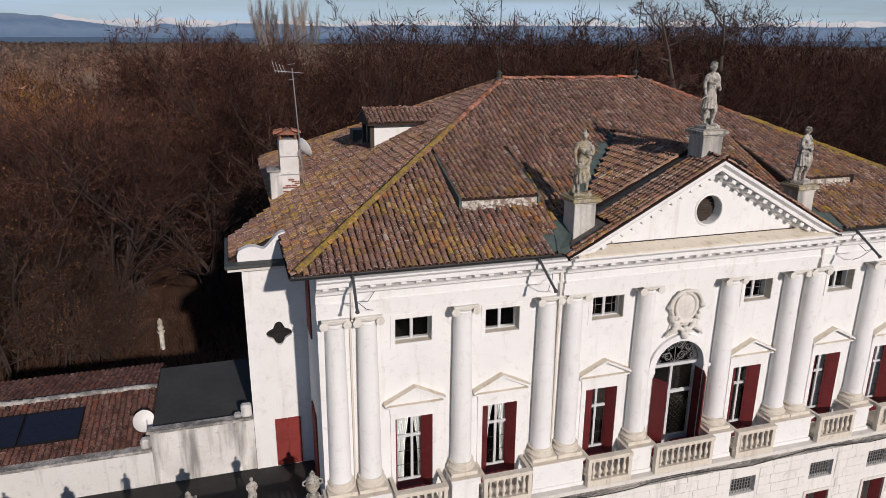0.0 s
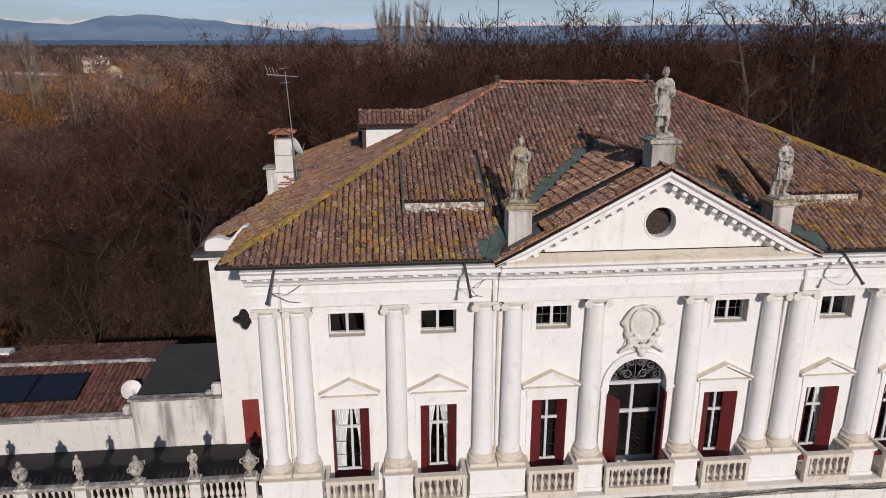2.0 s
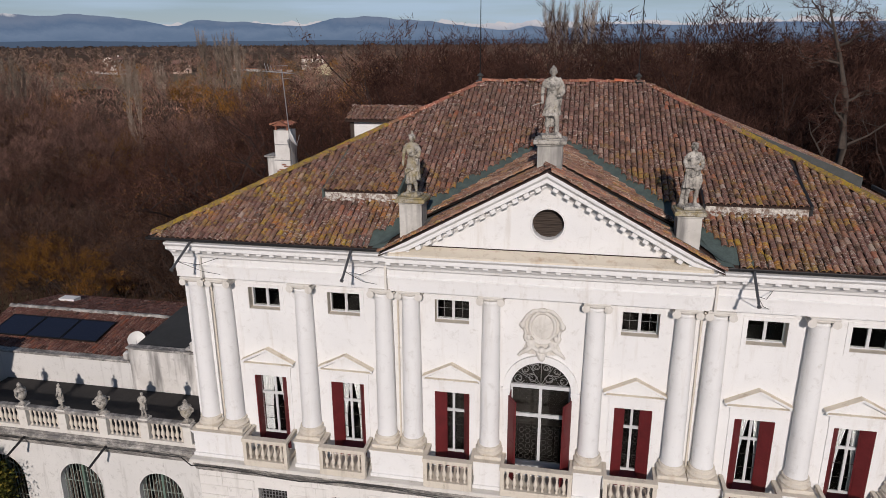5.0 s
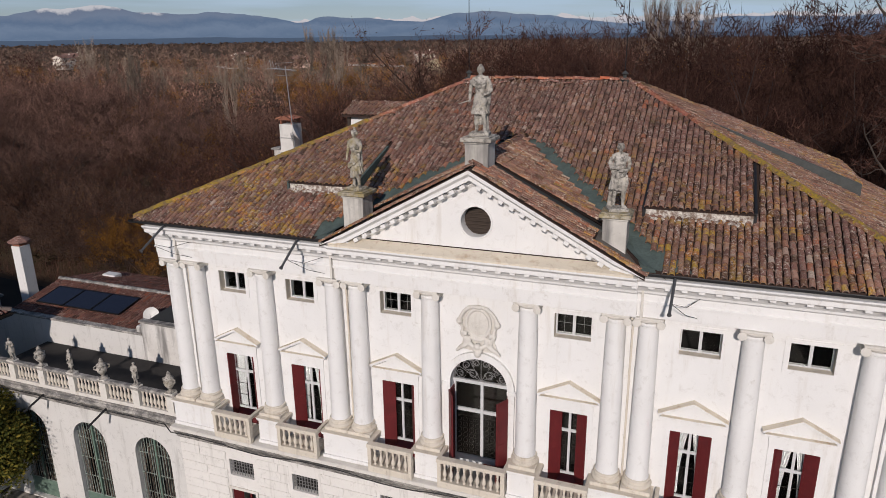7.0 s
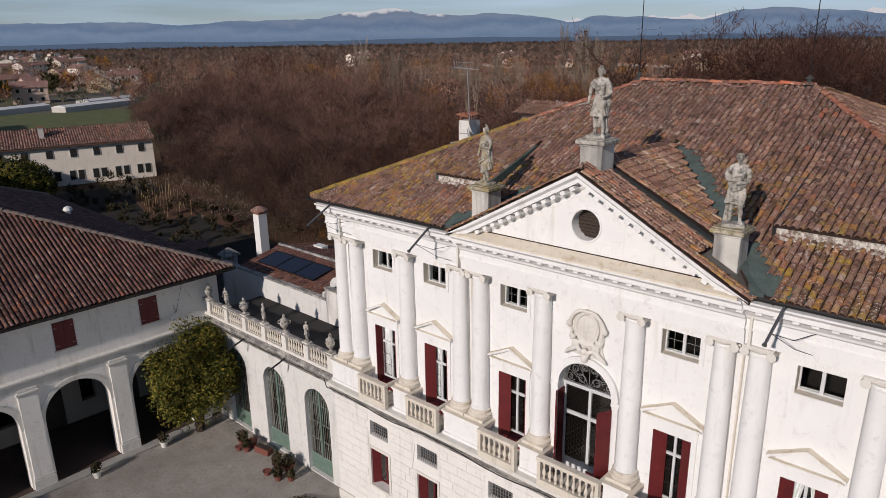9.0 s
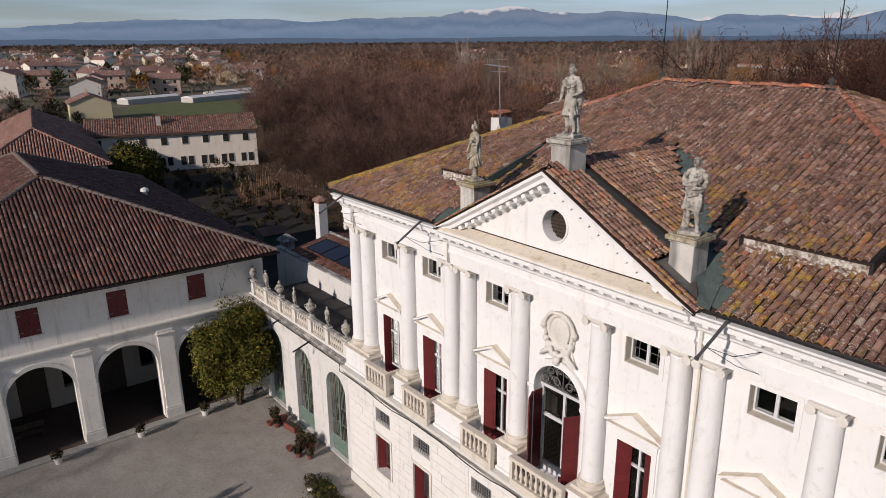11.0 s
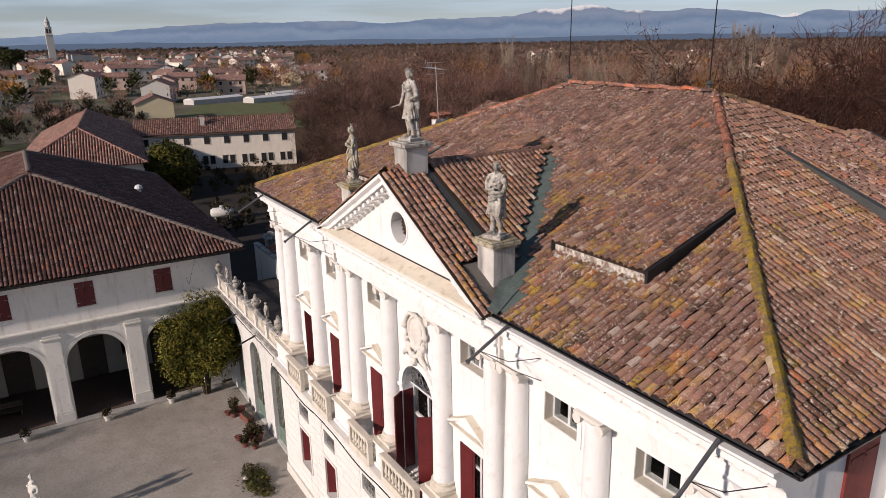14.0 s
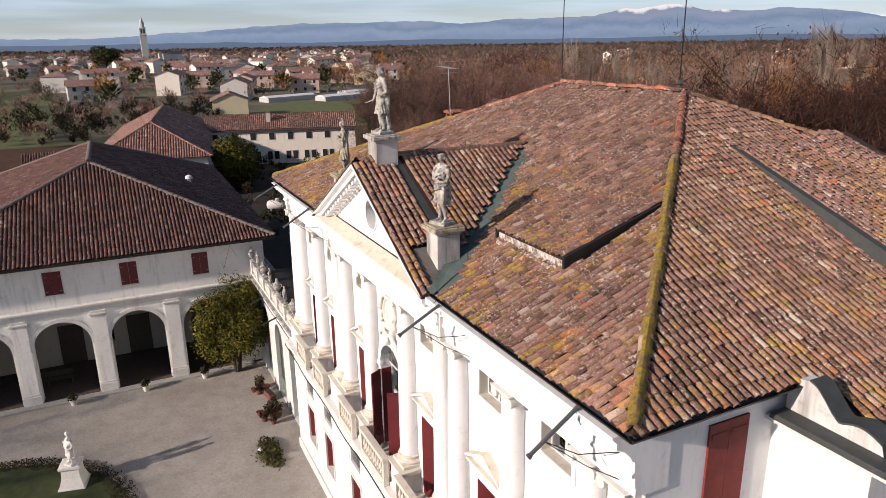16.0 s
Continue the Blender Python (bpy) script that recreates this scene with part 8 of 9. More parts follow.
far_wood("far_woodland", M_TWIG, reg_a, 1000, 11, 17, 110, 0.12, 1, "far leafless brown woodland")
# sheets in M_TWIG_FAR carry the distance haze in their colour
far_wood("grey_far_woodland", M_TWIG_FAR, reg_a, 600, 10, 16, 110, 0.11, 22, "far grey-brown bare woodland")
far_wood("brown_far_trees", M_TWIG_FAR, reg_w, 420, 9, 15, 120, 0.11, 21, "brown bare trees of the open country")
far_wood("pale_far_trees", M_TWIG_TAN, reg_w, 130, 9, 16, 120, 0.06, 2, "far pale bare trees")
far_wood("grey_far_trees", M_TWIG_GREY, reg_w, 620, 8, 15, 120, 0.11, 23, "far grey-brown bare trees of the open country")
far_wood("golden_far_trees", M_LEAF_GOLD, reg_w, 70, 8, 14, 240, 0.09, 3, "far golden autumn trees")
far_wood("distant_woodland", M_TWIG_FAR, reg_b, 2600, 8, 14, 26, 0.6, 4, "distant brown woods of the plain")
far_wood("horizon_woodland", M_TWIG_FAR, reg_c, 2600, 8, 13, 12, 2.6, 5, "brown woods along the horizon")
# dry undergrowth at the wood's edge
r_ = random.Random(8)
v, f = [], []
for i in range(16000):
    x = r_.uniform(-100, 40)
    y = wood_edge(x) - 6 + 16 * r_.random()
    if -52 < x < -12 and y < 20 or y < 22 and x > -52:
        continue
    h = r_.uniform(0.15, 0.7) * (1 + 1.5 * (r_.random() < 0.1))
    dx, dy = r_.gauss(0, 0.15), r_.gauss(0, 0.15)
    b = len(v)
    v += [(x - 0.03, y, 0), (x + 0.03, y + 0.02, 0), (x + dx, y + dy, h)]
    f.append((b, b + 1, b + 2))
tagged(raw("dry_undergrowth", v, f, M_TWIG), "dry brown undergrowth at the wood's edge", "undergrowth", kind="stuff")

# ---- mountains ----
PEAKS = [(-120, 10), (-91, 9), (-84, 15), (-78, 22), (-74, 25.5), (-66.5, 26.5), (-62, 24), (-57, 28.5), (-52.5, 30.5), (-49.3, 38), (-46, 42), (-43, 34), (-40.7, 31), (-38.2, 34), (-36.5, 31), (-34, 27), (-31.8, 20), (-30.2, 28), (-27, 25.5), (-22.7, 20), (-19.4, 31), (-17.6, 33), (-14.3, 29), (-12.7, 26), (-10.5, 21.5), (-6, 14), (-4.5, 19), (-2.5, 15), (2, 21), (8, 18.5), (17, 20.5), (30, 20), (60, 18)]


def range_ring(name, radius, height, label, seed):
    """A mountain chain round the north-west horizon. height(azimuth) is its angle over the horizon, in thousandths."""
    v, f = [], []
    cols = 900
    for i in range(cols + 1):
        a = -120 + 180 * i / cols
        H = 21 + height(a) / 1000 * radius
        for j, (k, back) in enumerate(((0.0, -250), (0.35, -120), (0.7, -50), (1.0, 0))):
            r = radius + back
            v.append((r * math.sin(radians(a)), r * math.cos(radians(a)), -5 + (H + 5) * k + 14 * k * (1 - k) * noise.noise(Vector((a * 0.5, j, seed)))))
        if i:
            b = 4 * (i - 1)
            f += [(b + j, b + 4 + j, b + 5 + j, b + 1 + j) for j in range(3)]
    return v, f


def peak(a):
    for (a0, h0), (a1, h1) in zip(PEAKS, PEAKS[1:]):
        if a0 <= a <= a1:
            t = (a - a0) / (a1 - a0)
            return (h0 + (h1 - h0) * (3 * t * t - 2 * t * t * t))
    return 15.0


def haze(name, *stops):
    """A far range seen through haze; haze and airlight are painted on as glowing colour."""
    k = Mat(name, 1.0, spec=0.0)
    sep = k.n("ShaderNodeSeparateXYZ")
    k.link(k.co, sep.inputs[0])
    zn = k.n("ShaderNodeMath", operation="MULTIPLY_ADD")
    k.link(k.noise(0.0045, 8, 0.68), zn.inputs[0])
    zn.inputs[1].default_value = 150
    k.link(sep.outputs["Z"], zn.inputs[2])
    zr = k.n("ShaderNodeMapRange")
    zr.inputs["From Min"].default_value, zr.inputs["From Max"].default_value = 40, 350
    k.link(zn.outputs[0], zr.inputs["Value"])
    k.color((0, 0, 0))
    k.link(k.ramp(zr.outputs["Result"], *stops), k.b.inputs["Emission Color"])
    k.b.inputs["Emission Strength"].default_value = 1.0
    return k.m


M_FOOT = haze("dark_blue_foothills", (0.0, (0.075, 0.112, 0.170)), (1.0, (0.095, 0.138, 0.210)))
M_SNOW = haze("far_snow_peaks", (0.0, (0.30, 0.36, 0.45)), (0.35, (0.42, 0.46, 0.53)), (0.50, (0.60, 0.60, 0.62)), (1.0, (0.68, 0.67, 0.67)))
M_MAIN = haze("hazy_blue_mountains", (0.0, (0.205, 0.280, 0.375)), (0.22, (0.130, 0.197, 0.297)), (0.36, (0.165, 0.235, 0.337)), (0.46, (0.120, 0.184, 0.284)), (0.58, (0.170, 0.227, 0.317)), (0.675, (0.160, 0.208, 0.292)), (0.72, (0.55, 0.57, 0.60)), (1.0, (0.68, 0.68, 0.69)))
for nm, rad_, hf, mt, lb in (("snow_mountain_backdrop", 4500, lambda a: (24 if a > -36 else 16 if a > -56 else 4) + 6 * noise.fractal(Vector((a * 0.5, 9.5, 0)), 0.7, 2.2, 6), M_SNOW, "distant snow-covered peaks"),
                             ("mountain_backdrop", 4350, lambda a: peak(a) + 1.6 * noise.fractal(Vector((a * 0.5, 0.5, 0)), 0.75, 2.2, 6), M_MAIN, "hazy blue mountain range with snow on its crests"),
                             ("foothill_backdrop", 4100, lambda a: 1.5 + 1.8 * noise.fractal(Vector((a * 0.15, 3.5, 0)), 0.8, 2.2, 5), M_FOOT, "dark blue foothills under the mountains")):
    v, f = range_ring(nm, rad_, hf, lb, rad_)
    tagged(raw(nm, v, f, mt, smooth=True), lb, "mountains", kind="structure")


# ---- buildings beyond ----
def far_house(label, w, d, h, rise, wall_mat, roof_mat, rows, m, hip=False, group="houses of the village", shutters=None, name="house", flue=True):
    """A plain house: walls, pitched roof with eaves, windows with panes, chimney. Its front faces +x."""
    t = thing(name, label, "house", m, group)
    part("wall", boxes((-d / 2, d / 2, -w / 2, w / 2, 0, h)), wall_mat, t)
    o = 0.6
    if hip:
        q = min(w, d) / 2
        lx, ly = (d / 2 - q), (w / 2 - q)
        vv = [(-d / 2 - o, -w / 2 - o, h), (d / 2 + o, -w / 2 - o, h), (d / 2 + o, w / 2 + o, h), (-d / 2 - o, w / 2 + o, h), (-lx, -ly, h + rise), (lx, ly, h + rise)]
        ff = [(0, 1, 5, 4), (1, 2, 5), (2, 3, 4, 5), (3, 0, 4), (3, 2, 1, 0)] if d >= w else [(0, 1, 4), (1, 2, 5, 4), (2, 3, 5), (3, 0, 4, 5), (3, 2, 1, 0)]
        raw("roof", vv, ff, roof_mat, t)
    else:
        bm = bmesh.new()
        prism(bm, [(-d / 2 - o, h - 0.1), (0, h + rise), (d / 2 + o, h - 0.1), (d / 2 + o, h - 0.3), (0, h + rise - 0.2), (-d / 2 - o, h - 0.3)], "y", -w / 2 - 0.4, w / 2 + 0.4)
        part("roof", bm, roof_mat, t)
        bm = bmesh.new()
        prism(bm, [(-d / 2, h - 0.02), (d / 2, h - 0.02), (0, h + rise - 0.25)], "y", -w / 2, w / 2)
        part("gable", bm, wall_mat, t)
    for z, ys, ww, hh in rows:
        for y in ys:
            win = part("window", boxes((d / 2 + 0.002, d / 2 + 0.06, y - ww / 2 - 0.1, y + ww / 2 + 0.1, z - 0.1, z + hh + 0.1)), M_STONE if not shutters else shutters, t)
            part("pane", boxes((d / 2 + 0.06, d / 2 + 0.09, y - ww / 2, y + ww / 2, z, z + hh)), M_DARK, win)
    if flue:
        part("chimney", boxes((-0.4, 0.4, w * 0.22, w * 0.22 + 0.8, h, h + rise + 0.9)), wall_mat, t)
    return t


rows2 = lambda w: ((1.0, [(-0.33 + 0.33 * i) * w for i in range(3)], 1.1, 1.4), (4.1, [(-0.33 + 0.33 * i) * w for i in range(3)], 1.1, 1.4))
M_PINK = plaster("pink_render", (0.55, 0.40, 0.33), (0.4, 0.3, 0.25), 0.15, 0.3)
M_YELLOW = plaster("yellow_render", (0.58, 0.50, 0.34), (0.4, 0.34, 0.25), 0.15, 0.3)
M_WHITEHOUSE = plaster("white_render", (0.50, 0.48, 0.45), (0.36, 0.34, 0.32), 0.15, 0.3)
M_SHUTGREEN = simple("green_shutter_paint", (0.06, 0.12, 0.08), 0.6)
rnd = random.Random(404)
lab = "{} village house with a clay-tile roof"
protos = [far_house(lab.format("pink"), 12, 9, 6.2, 2.0, M_PINK, M_TILE_FAR, rows2(12), pose(-286, 75, 0, 0, 0, -20)),
          far_house(lab.format("yellow"), 13, 10, 5.2, 2.2, M_YELLOW, M_TILE_FAR, rows2(13)[:1], pose(-196, 27, 0, 0, 0, 82)),
          far_house(lab.format("white"), 14, 10, 6.5, 2.2, M_WHITEHOUSE, M_TILE_FAR, rows2(14), pose(-262, 41, 0, 0, 0, 70)),
          far_house(lab.format("white hip-roofed"), 13, 12, 7.5, 2.4, M_WHITEHOUSE, M_TILE_FAR, rows2(13), pose(-420, 95, 0, 0, 0, 5), True),
          far_house("white house with green shutters", 14, 10, 6.0, 2.2, M_WHITEHOUSE, M_TILE_FAR, rows2(14), pose(-296, -12, 0, 0, 0, 5), shutters=M_SHUTGREEN),
          far_house(lab.format("cream"), 16, 10, 8.6, 2.0, M_FARWALL, M_TILE_FAR, rows2(16) + ((7.0, [-5.3, 0, 5.3], 1.1, 1.2),), pose(-520, 150, 0, 0, 0, 20))]
taken = [(-286, 75), (-196, 27), (-262, 41), (-420, 95), (-296, -12), (-520, 150)]
for x, y in ((-305, 52), (-335, 66), (-352, 110), (-385, 70), (-330, 118), (-330, 92), (-310, 22), (-360, 40)):
    taken.append((x, y))
    copy_thing(protos[rnd.randrange(6)], pose(x, y, 0, 0, 0, rnd.choice((0, 90, 20, 70, -15))))
tries = 0
while len(taken) < 270 and tries < 9000:
    tries += 1
    a = radians(rnd.uniform(-112, -66))
    d = 360 + 1150 * rnd.random() ** 1.15
    x, y = d * math.sin(a), d * math.cos(a)
    if y > 0.34 * -x + 25 or any((x - p) ** 2 + (y - q) ** 2 < 17 ** 2 for p, q in taken):
        continue
    taken.append((x, y))
    copy_thing(protos[rnd.randrange(6)], pose(x, y, 0, 0, 0, rnd.choice((0, 90, 15, -20, 70, 110))) )
for x, y in ((-197, 308), (-210, 330), (-330, 280), (-250, 330), (-145, 352), (-120, 300), (-60, 360), (-380, 330)):
    copy_thing(protos[rnd.choice((0, 1, 5))], pose(x * 1.4, y * 1.4, 0, 0, 0, rnd.choice((0, 40, -60))))
def reg_v(lo, span, a0=-115, a1=-66):
    def pick(r_):
        a, d = radians(r_.uniform(a0, a1)), lo + span * r_.rand() ** 1.2
        x, y = d * math.sin(a), d * math.cos(a)
        return (None, None) if -245 < x < -150 and 22 < y < 92 else (x, y)
    return pick


far_wood("village_trees", M_GARDEN, reg_v(215, 1250), 800, 3, 8, 70, 0.20, 9, "dark garden trees among the village houses")
far_wood("village_bare_trees", M_TWIG_GREY, reg_v(160, 900), 520, 3, 8, 70, 0.12, 14, "bare garden trees among the village houses")
far_wood("village_autumn_trees", M_LEAF_GOLD, reg_v(280, 900), 60, 6, 13, 110, 0.30, 10, "autumn garden trees among the houses")
far_wood("village_evergreens", M_SHRUB, reg_v(240, 1000), 170, 4, 12, 90, 0.40, 15, "dark evergreens among the houses")
far_wood("orchard_trees", M_TWIG_PALE, lambda r_: (r_.uniform(-260, -140), r_.uniform(-60, 14)), 120, 4, 8, 120, 0.05, 11, "pale bare orchard trees beside the farm")
far_wood("farm_hedge", M_HEDGE, lambda r_: (r_.uniform(-225, -150), r_.uniform(-30, 24)), 90, 2, 7, 120, 0.12, 16, "dark evergreen bushes beside the farm")

# long two-storeyed outbuilding
A, B = Vector((-107.3, 8.0, 0)), Vector((-100.1, 33.2, 0))
L = (B - A).length
mid = (A + B) / 2
yaw = math.degrees(math.atan2(B.y - A.y, B.x - A.x)) - 90
out = Vector((math.cos(radians(yaw)), math.sin(radians(yaw)), 0))
c = mid - out * 4.5
ups = [-L / 2 + 1.6 + (L - 3.4) * i / 7 for i in range(8)]
lows = [u + k for u in ups for k in (-0.55, 0.65)]
ann = far_house("long white outbuilding with two rows of small dark windows", L, 9, 6.3, 2.1, M_FARWALL, M_UNDER_FAR, ((4.35, ups, 0.9, 1.2), (0.85, lows, 0.8, 1.4)), pose(c.x, c.y, 0, 0, 0, yaw), name="outbuilding", group="farm buildings", flue=False)
apos = []
for s in (-1, 1):
    sl = Slope((s * 5.1, -L / 2 - 0.4, 6.2), (0, 1, 0), (-s, 0, 2.2 / 5.1))
    apos += tile_field(sl, (0, int((L + 0.8) / 0.36)), 12, lambda p: s * p.x > 0, pitch=0.36, course=0.48, seed=170 + s, jitter=0.4)
joined_tiles("roof_tiles", apos, tile_shape(0.36, 0.55, 0.16, 0.13), M_TILE_FAR, ann)
part("flue", boxes((2.0, 2.8, -2.6, -1.9, 6.6, 8.9)), M_WHITEHOUSE, ann)
part("flue_cap", boxes((1.9, 2.9, -2.7, -1.8, 8.9, 9.05)), M_BRICK, ann)

# hip-roofed barn behind the farm wing
HW, HD, HH, HRISE = 14.8, 45.8, 6.0, 4.15
hb = far_house("old barn with a hipped clay-tile roof", HW, HD, HH, HRISE, M_FARWALL, M_UNDER_DARK, ((1.2, [4.2], 0.9, 1.6),), pose(-103.0, 0.4, 0, 0, 0, -8), True, name="barn", group="farm buildings", flue=False)
hpos = []
hw, hd = HW / 2 + 0.6, HD / 2 + 0.6
sl = Slope((hd + 0.04, 0, HH), (0, 1, 0), (-1, 0, HRISE / hw))
hpos += tile_field(sl, (-24, 24), 21, lambda p: p.x > hd - hw and abs(p.y) < hw - (hd - p.x), pitch=0.34, course=0.46, seed=180, jitter=0.4)
for s in (-1, 1):
    sl = Slope((0, s * (hw + 0.04), HH), (1, 0, 0), (0, -s, HRISE / hw))
    hpos += tile_field(sl, (-69, 69), 21, lambda p: s * p.y > 0 and abs(p.x) < hd - (hw - abs(p.y)), pitch=0.34, course=0.46, seed=181 + s, jitter=0.4)
joined_tiles("roof_tiles", hpos, tile_shape(0.34, 0.55, 0.14, 0.115), M_TILE_FAR, hb)
hip_run = []
for s in (-1, 1):
    hip_run += ridge_run((hd, s * hw, HH + 0.1), (hd - hw, 0, HH + HRISE + 0.1), step=0.45, seed=190, wob=0.01)
hip_run += ridge_run((-(hd - hw), 0, HH + HRISE + 0.1), (hd - hw, 0, HH + HRISE + 0.1), step=0.45, seed=191, wob=0.01)
joined_tiles("hip_tiles", hip_run, tile_shape(0.34, 0.5, 0.19, 0.16), M_TILE_FAR, hb)
shd = far_house("tall tiled annexe behind the farm wing", 5.4, 3.6, 10.2, 0.9, M_FARWALL, M_UNDER_DARK, (), pose(-56.5, -12.2, 0, 0, 0, 0), name="annexe", group="farm buildings", flue=False)
sl = Slope((2.44, -3.1, 10.12), (0, 1, 0), (-1, 0, 0.42))
joined_tiles("roof_tiles", tile_field(sl, (0, 27), 6, lambda p: True, pitch=0.225, course=0.38, seed=195), BT, M_TILE_WING, shd)

# gardens and yards of the village
M_YARDS = Mat("village_gardens", 0.95, spec=0.1)
c = M_YARDS.mix(M_YARDS.ramp(M_YARDS.noise(0.035, 5, 0.6), (0.42, 0.0), (0.56, 1.0)), (0.080, 0.090, 0.043), (0.155, 0.137, 0.112))
c = M_YARDS.mix(M_YARDS.ramp(M_YARDS.noise(0.16, 5, 0.65), (0.50, 0.0), (0.64, 0.8)), c, (0.135, 0.10, 0.07))
M_YARDS = M_YARDS.color(c).m
bm = bmesh.new()
prism(bm, [(-152, -64), (-152, 24), (-260, 110), (-420, 165), (-1500, 520), (-1700, -700), (-420, -260)], "z", -0.046, 0.006)
tagged(part("village_ground", bm, M_YARDS), "patchwork of gardens, yards and grass round the village", "ground", kind="structure")
# meadow, road, greenhouses
bm = bmesh.new()
prism(bm, [(-160, 26), (-205, 36), (-240, 50), (-228, 88), (-205, 92), (-150, 60)], "z", -0.045, 0.02)
tagged(part("meadow", bm, M_FIELD), "green meadow beyond the outbuildings", "meadow", kind="structure")
bm = bmesh.new()
prism(bm, [(-150, -70), (-155, -20), (-330, -22), (-330, -90)], "z", -0.045, 0.015)
tagged(part("orchard_ground", bm, M_FIELD), "grass under the orchard trees", "meadow", kind="structure")
bm = bmesh.new()
prism(bm, [(-250, -8), (-620, -2), (-620, 8), (-250, 0)], "z", -0.045, 0.03)
tagged(part("village_road", bm, M_ROAD), "grey asphalt village road", "road", kind="structure")
M_TAN = simple("tan_stubble", (0.20, 0.15, 0.09), 0.95, var=0.25, scale=0.05)
bm = bmesh.new()
prism(bm, [(-330, 240), (-120, 300), (-60, 480), (-420, 440)], "z", -0.045, 0.02)
tagged(part("stubble_field", bm, M_TAN), "tan stubble field beyond the wood", "field", kind="structure")
# the two 60 m long ones are red-roofed halls, not greenhouses
for x, y, l, a in ((-246, 57, 22, 22), (-240, 80, 30, 22), (-258, 92, 24, 22), (-231, 462, 60, 65), (-330, 420, 60, 60)):
    gh = thing("greenhouse", "long low white greenhouse-shaped building", "greenhouse", pose(x, y, 0, 0, 0, a), "greenhouses")
    part("wall", boxes((-3, 3, -l / 2, l / 2, 0, 1.7)), M_WHITEHOUSE, gh)
    bm = bmesh.new()
    prism(bm, [(-3.1, 1.7), (3.1, 1.7), (0, 2.3)], "y", -l / 2, l / 2)
    part("roof", bm, M_DISH if l < 50 else M_REDTILE, gh)

# church with its bell tower
ct = thing("bell_tower", "tall white church bell tower with belfry and spire", "bell tower", pose(-898, 49, 0))
part("shaft", boxes((-3.6, 3.6, -3.6, 3.6, 0, 33)), M_WHITEHOUSE, ct)
bf = part("belfry", boxes((-3.4, 3.4, -3.4, 3.4, 34, 41)), M_WHITEHOUSE, ct)
part("cornice", boxes((-4.2, 4.2, -4.2, 4.2, 33, 34)), M_STONE, ct)
for y in (-1.4, 1.4):
    part("opening", boxes((3.41, 3.46, y - 0.8, y + 0.8, 35, 39.5)), M_DARK, bf)
part("lantern", lathe(bmesh.new(), [(3.9, 41), (3.9, 41.8), (2.6, 42), (2.6, 46), (2.9, 46.3), (2.2, 48), (0.5, 53), (0.02, 54)], 8), M_WHITEHOUSE, ct)
far_house("white church nave beside the bell tower", 24, 14, 11, 4, M_WHITEHOUSE, M_TILE_FAR, (), pose(-905, 77, 0, 0, 0, 20), name="church", group="churches")
cd = thing("cedar_tree", "dark broad cedar rising over the village", "tree", pose(-640, 2, 0))
part("trunk", tube(bmesh.new(), [(0, 0, 0), (0, 0, 20)], [0.8, 0.3], 6), M_BARK, cd)
leaf_cloud("crown", cd, M_SHRUB, 4200, 0.8, (0, 0, 14), (11, 11, 8), 3, 0.9, 0.15)

# kitchen garden behind the farm wing
ev = thing("evergreen_bush", "large round evergreen tree by the outbuilding", "tree", pose(-84.5, 8.8, 0))
part("trunk", tube(bmesh.new(), [(0, 0, 0), (0.2, 0, 3)], [0.25, 0.15], 6), M_BARK, ev)
leaf_cloud("crown", ev, M_LEAF_GREEN, 9000, 0.19, (0, 0, 3.9), (3.7, 3.7, 3.9), 21, 0.4, 0.5)
tk = thing("gas_tank", "white cylindrical gas tank on feet", "tank", pose(-66.5, 10.8, 0, 0, 0, 70))
bm = bmesh.new()
lathe(bm, [(0.02, -1.4), (0.4, -1.3), (0.58, -1.05), (0.6, 0), (0.58, 1.05), (0.4, 1.3), (0.02, 1.4)], 18, shift(0, 0, 1.0) @ Matrix.Rotation(radians(90), 4, "Y"))
part("tank", bm, M_TANK, tk, "", True)
for x in (-0.8, 0.8):
    part("foot", boxes((x - 0.1, x + 0.1, -0.4, 0.4, 0, 0.5)), M_CONCRETE, tk)
part("valve_dome", lathe(bmesh.new(), [(0.25, 1.55), (0.25, 1.8), (0.02, 1.85)], 10), M_TANK, tk)
gw = thing("garden_wall", "grey garden wall with coping beside the terrace", "wall")
part("wall", boxes((-60, -30.1, 3.05, 3.3, 0, 2.6)), M_CONCRETE, gw)
part("coping", boxes((-60, -30.1, 3.0, 3.35, 2.6, 2.72)), M_LEDGE, gw)
gh2 = thing("garden_shed", "small green garden shed", "shed", pose(-50.5, 12.6, 0))
part("wall", boxes((-1.1, 1.1, -1.1, 1.1, 0, 2.1)), M_SHUTGREEN, gh2)
bm = bmesh.new()
prism(bm, [(-1.3, 2.1), (1.3, 2.1), (0, 2.7)], "y", -1.3, 1.3)
part("roof", bm, M_TILE_WING, gh2)
tn = thing("garden_pillar", "slender pale stone garden pillar with a figure on top", "pillar", pose(-20.1, 29.0, -1.2))
part("shaft", lathe(bmesh.new(), [(0.3, 0), (0.3, 0.3), (0.16, 0.35), (0.16, 2.3), (0.25, 2.4), (0.25, 2.5)], 10), M_STONE, tn)
part("finial", lathe(bmesh.new(), [(0.12, 2.5), (0.22, 2.75), (0.16, 3.0), (0.18, 3.2), (0.02, 3.45)], 10), M_CREAM, tn)

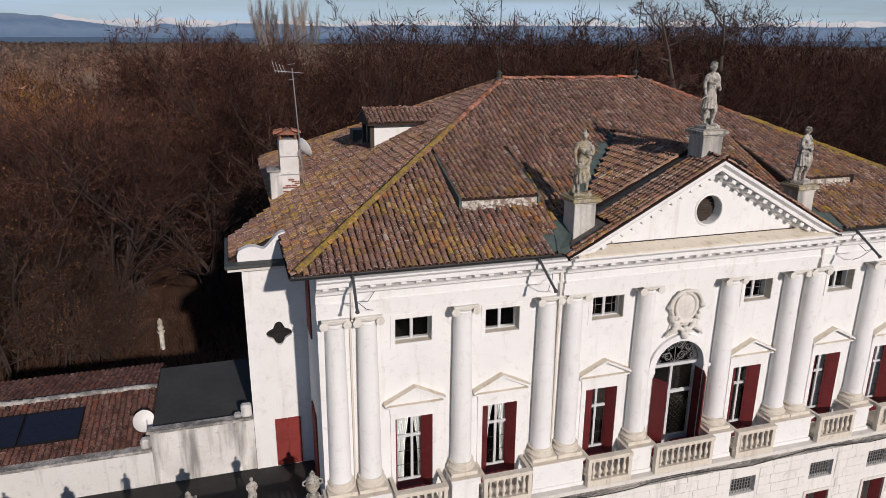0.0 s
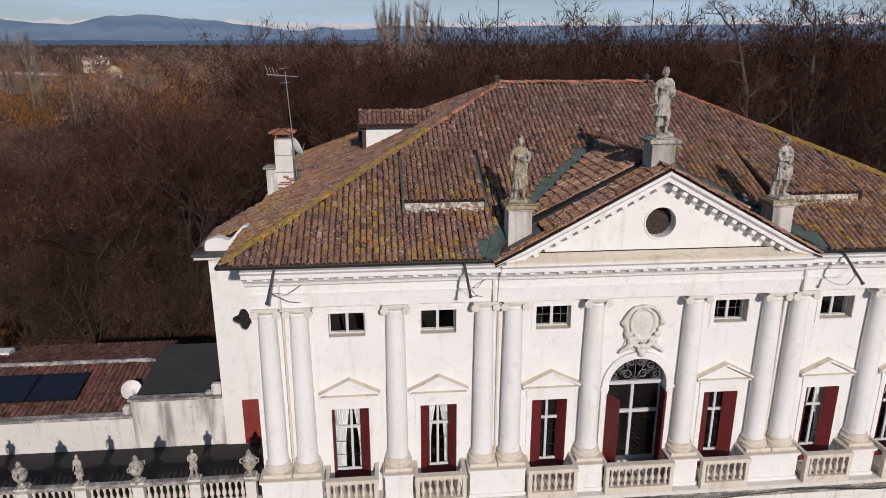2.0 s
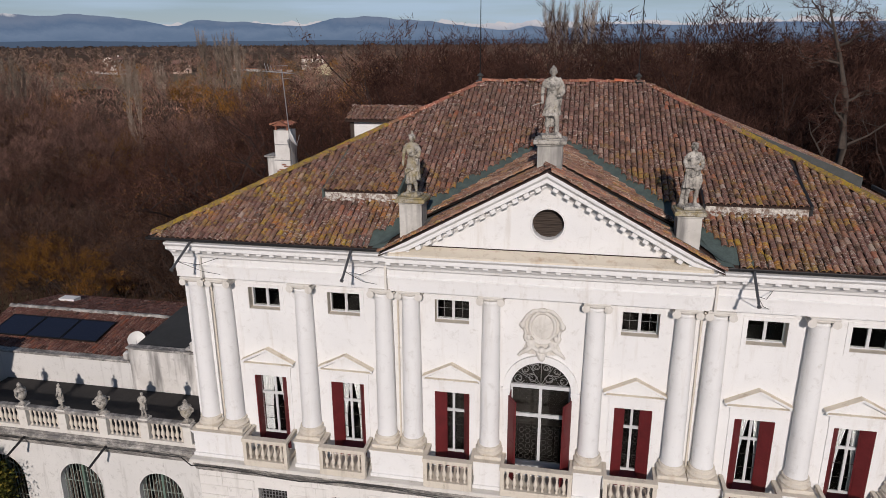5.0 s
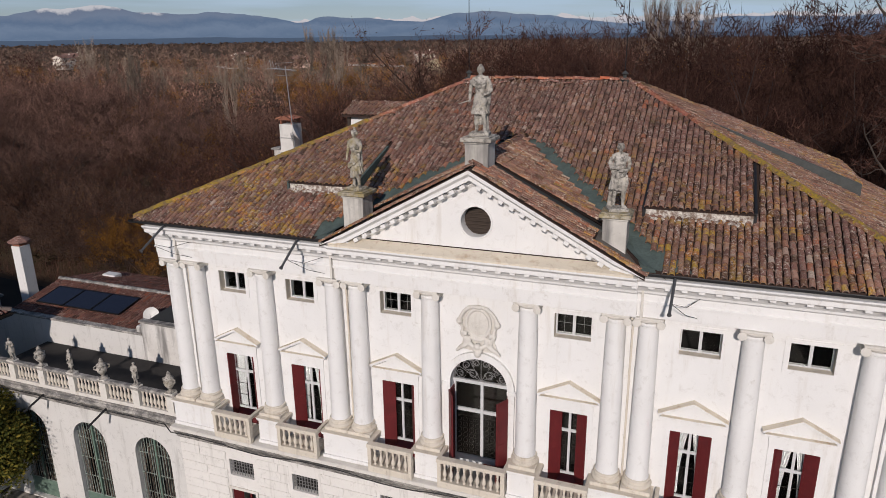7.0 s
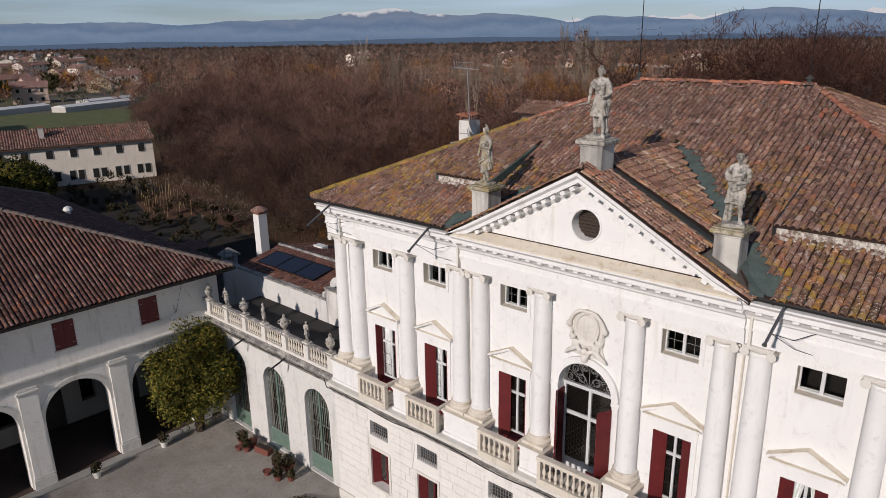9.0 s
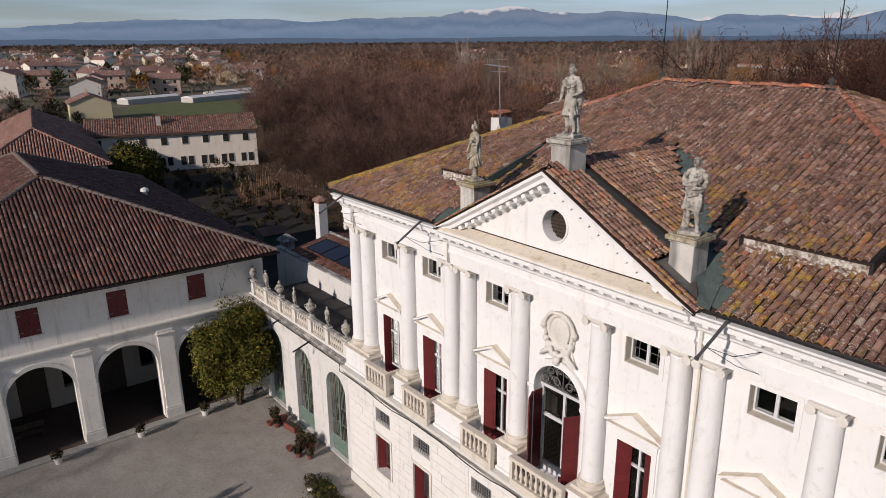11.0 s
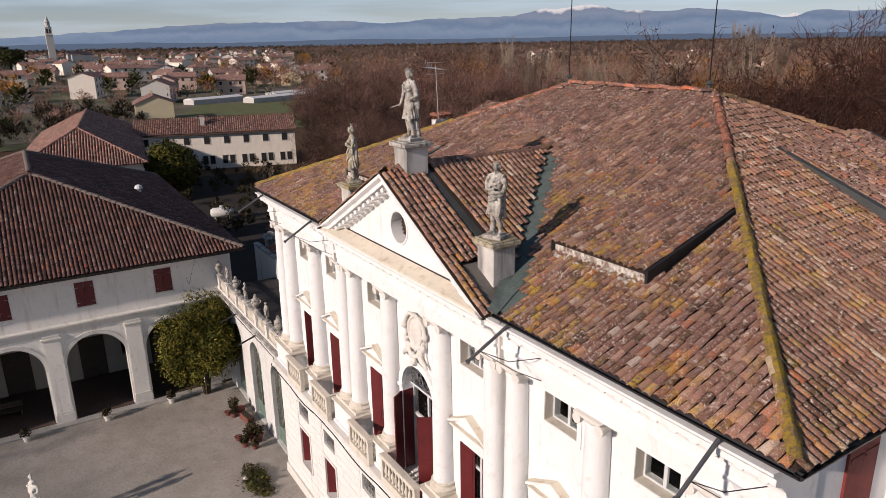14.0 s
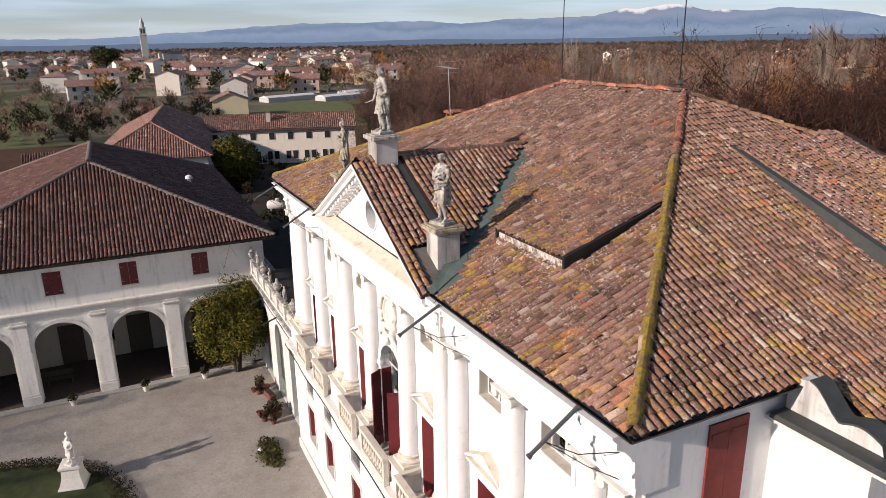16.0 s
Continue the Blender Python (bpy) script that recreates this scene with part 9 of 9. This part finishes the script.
far_wood("garden_shrubs", M_HEDGE, lambda r_: (r_.uniform(-104, -52), r_.uniform(5, 27)), 150, 0.8, 2.6, 70, 0.07, 12, "dark shrubs and dry plants of the kitchen garden")
far_wood("garden_reeds", M_TWIG_PALE, lambda r_: (r_.uniform(-95, -62), r_.uniform(22, 33)), 160, 0.8, 2.4, 14, 0.03, 13, "dry pale stalks in the kitchen garden")

M_BEDS = simple("dark_garden_soil", (0.026, 0.020, 0.014), 0.95, var=0.5, scale=0.6, relief=0.4)
bm = bmesh.new()
prism(bm, [(-99, 6), (-31, 3.4), (-31, 20), (-58, 22.4), (-80, 27), (-96, 30)], "z", -0.046, 0.008)
tagged(part("kitchen_garden", bm, M_BEDS), "dark soil of the kitchen garden", "ground", kind="structure")

# path of fallen leaves and the bed of stakes beside it
M_LITTER = simple("russet_fallen_leaves", (0.125, 0.058, 0.030), 0.95, var=0.45, scale=1.2)
bm = bmesh.new()
prism(bm, [(-92, 31.5), (-86.5, 28.5), (-74, 25.0), (-61, 22.6), (-60, 24.6), (-70, 28.0), (-80, 31.0), (-92, 33.6)], "z", -0.045, 0.02)
tagged(part("leaf_path", bm, M_LITTER), "garden path covered with russet fallen leaves", "path", kind="structure")
bed = thing("stake_bed", "bare vegetable bed with pale wooden stakes", "garden bed", pose(-79, 23.5, 0, 0, 0, -16))
part("soil", boxes((-9, 9, -2.6, 2.6, 0, 0.08)), M_LITTER, bed)
rs = random.Random(12)
for row in (-2.1, -0.7, 0.7, 2.1):
    for k in range(9):
        x, h = -8.3 + 2.05 * k + rs.uniform(-0.3, 0.3), rs.uniform(1.5, 2.3)
        part("stake", tube(bmesh.new(), [(x, row, 0), (x + rs.gauss(0, 0.08), row + rs.gauss(0, 0.08), h)], [0.045, 0.035], 5), M_TWIG_TAN, bed)


# ---- single tiles at the near corner of the roof ----
for poses, mat in ((corner_front, M_TILE1), (corner_side, M_TILE1_SIDE)):
    _me = bpy.data.meshes.new("tile")
    _me.from_pydata(TILE[0], [], TILE[1])
    _me.polygons.foreach_set("use_smooth", [True] * len(_me.polygons))
    _me.materials.append(mat)
    for m in poses:
        ob = new("tile", _me)
        ob.parent = roof
        ob.matrix_world = m
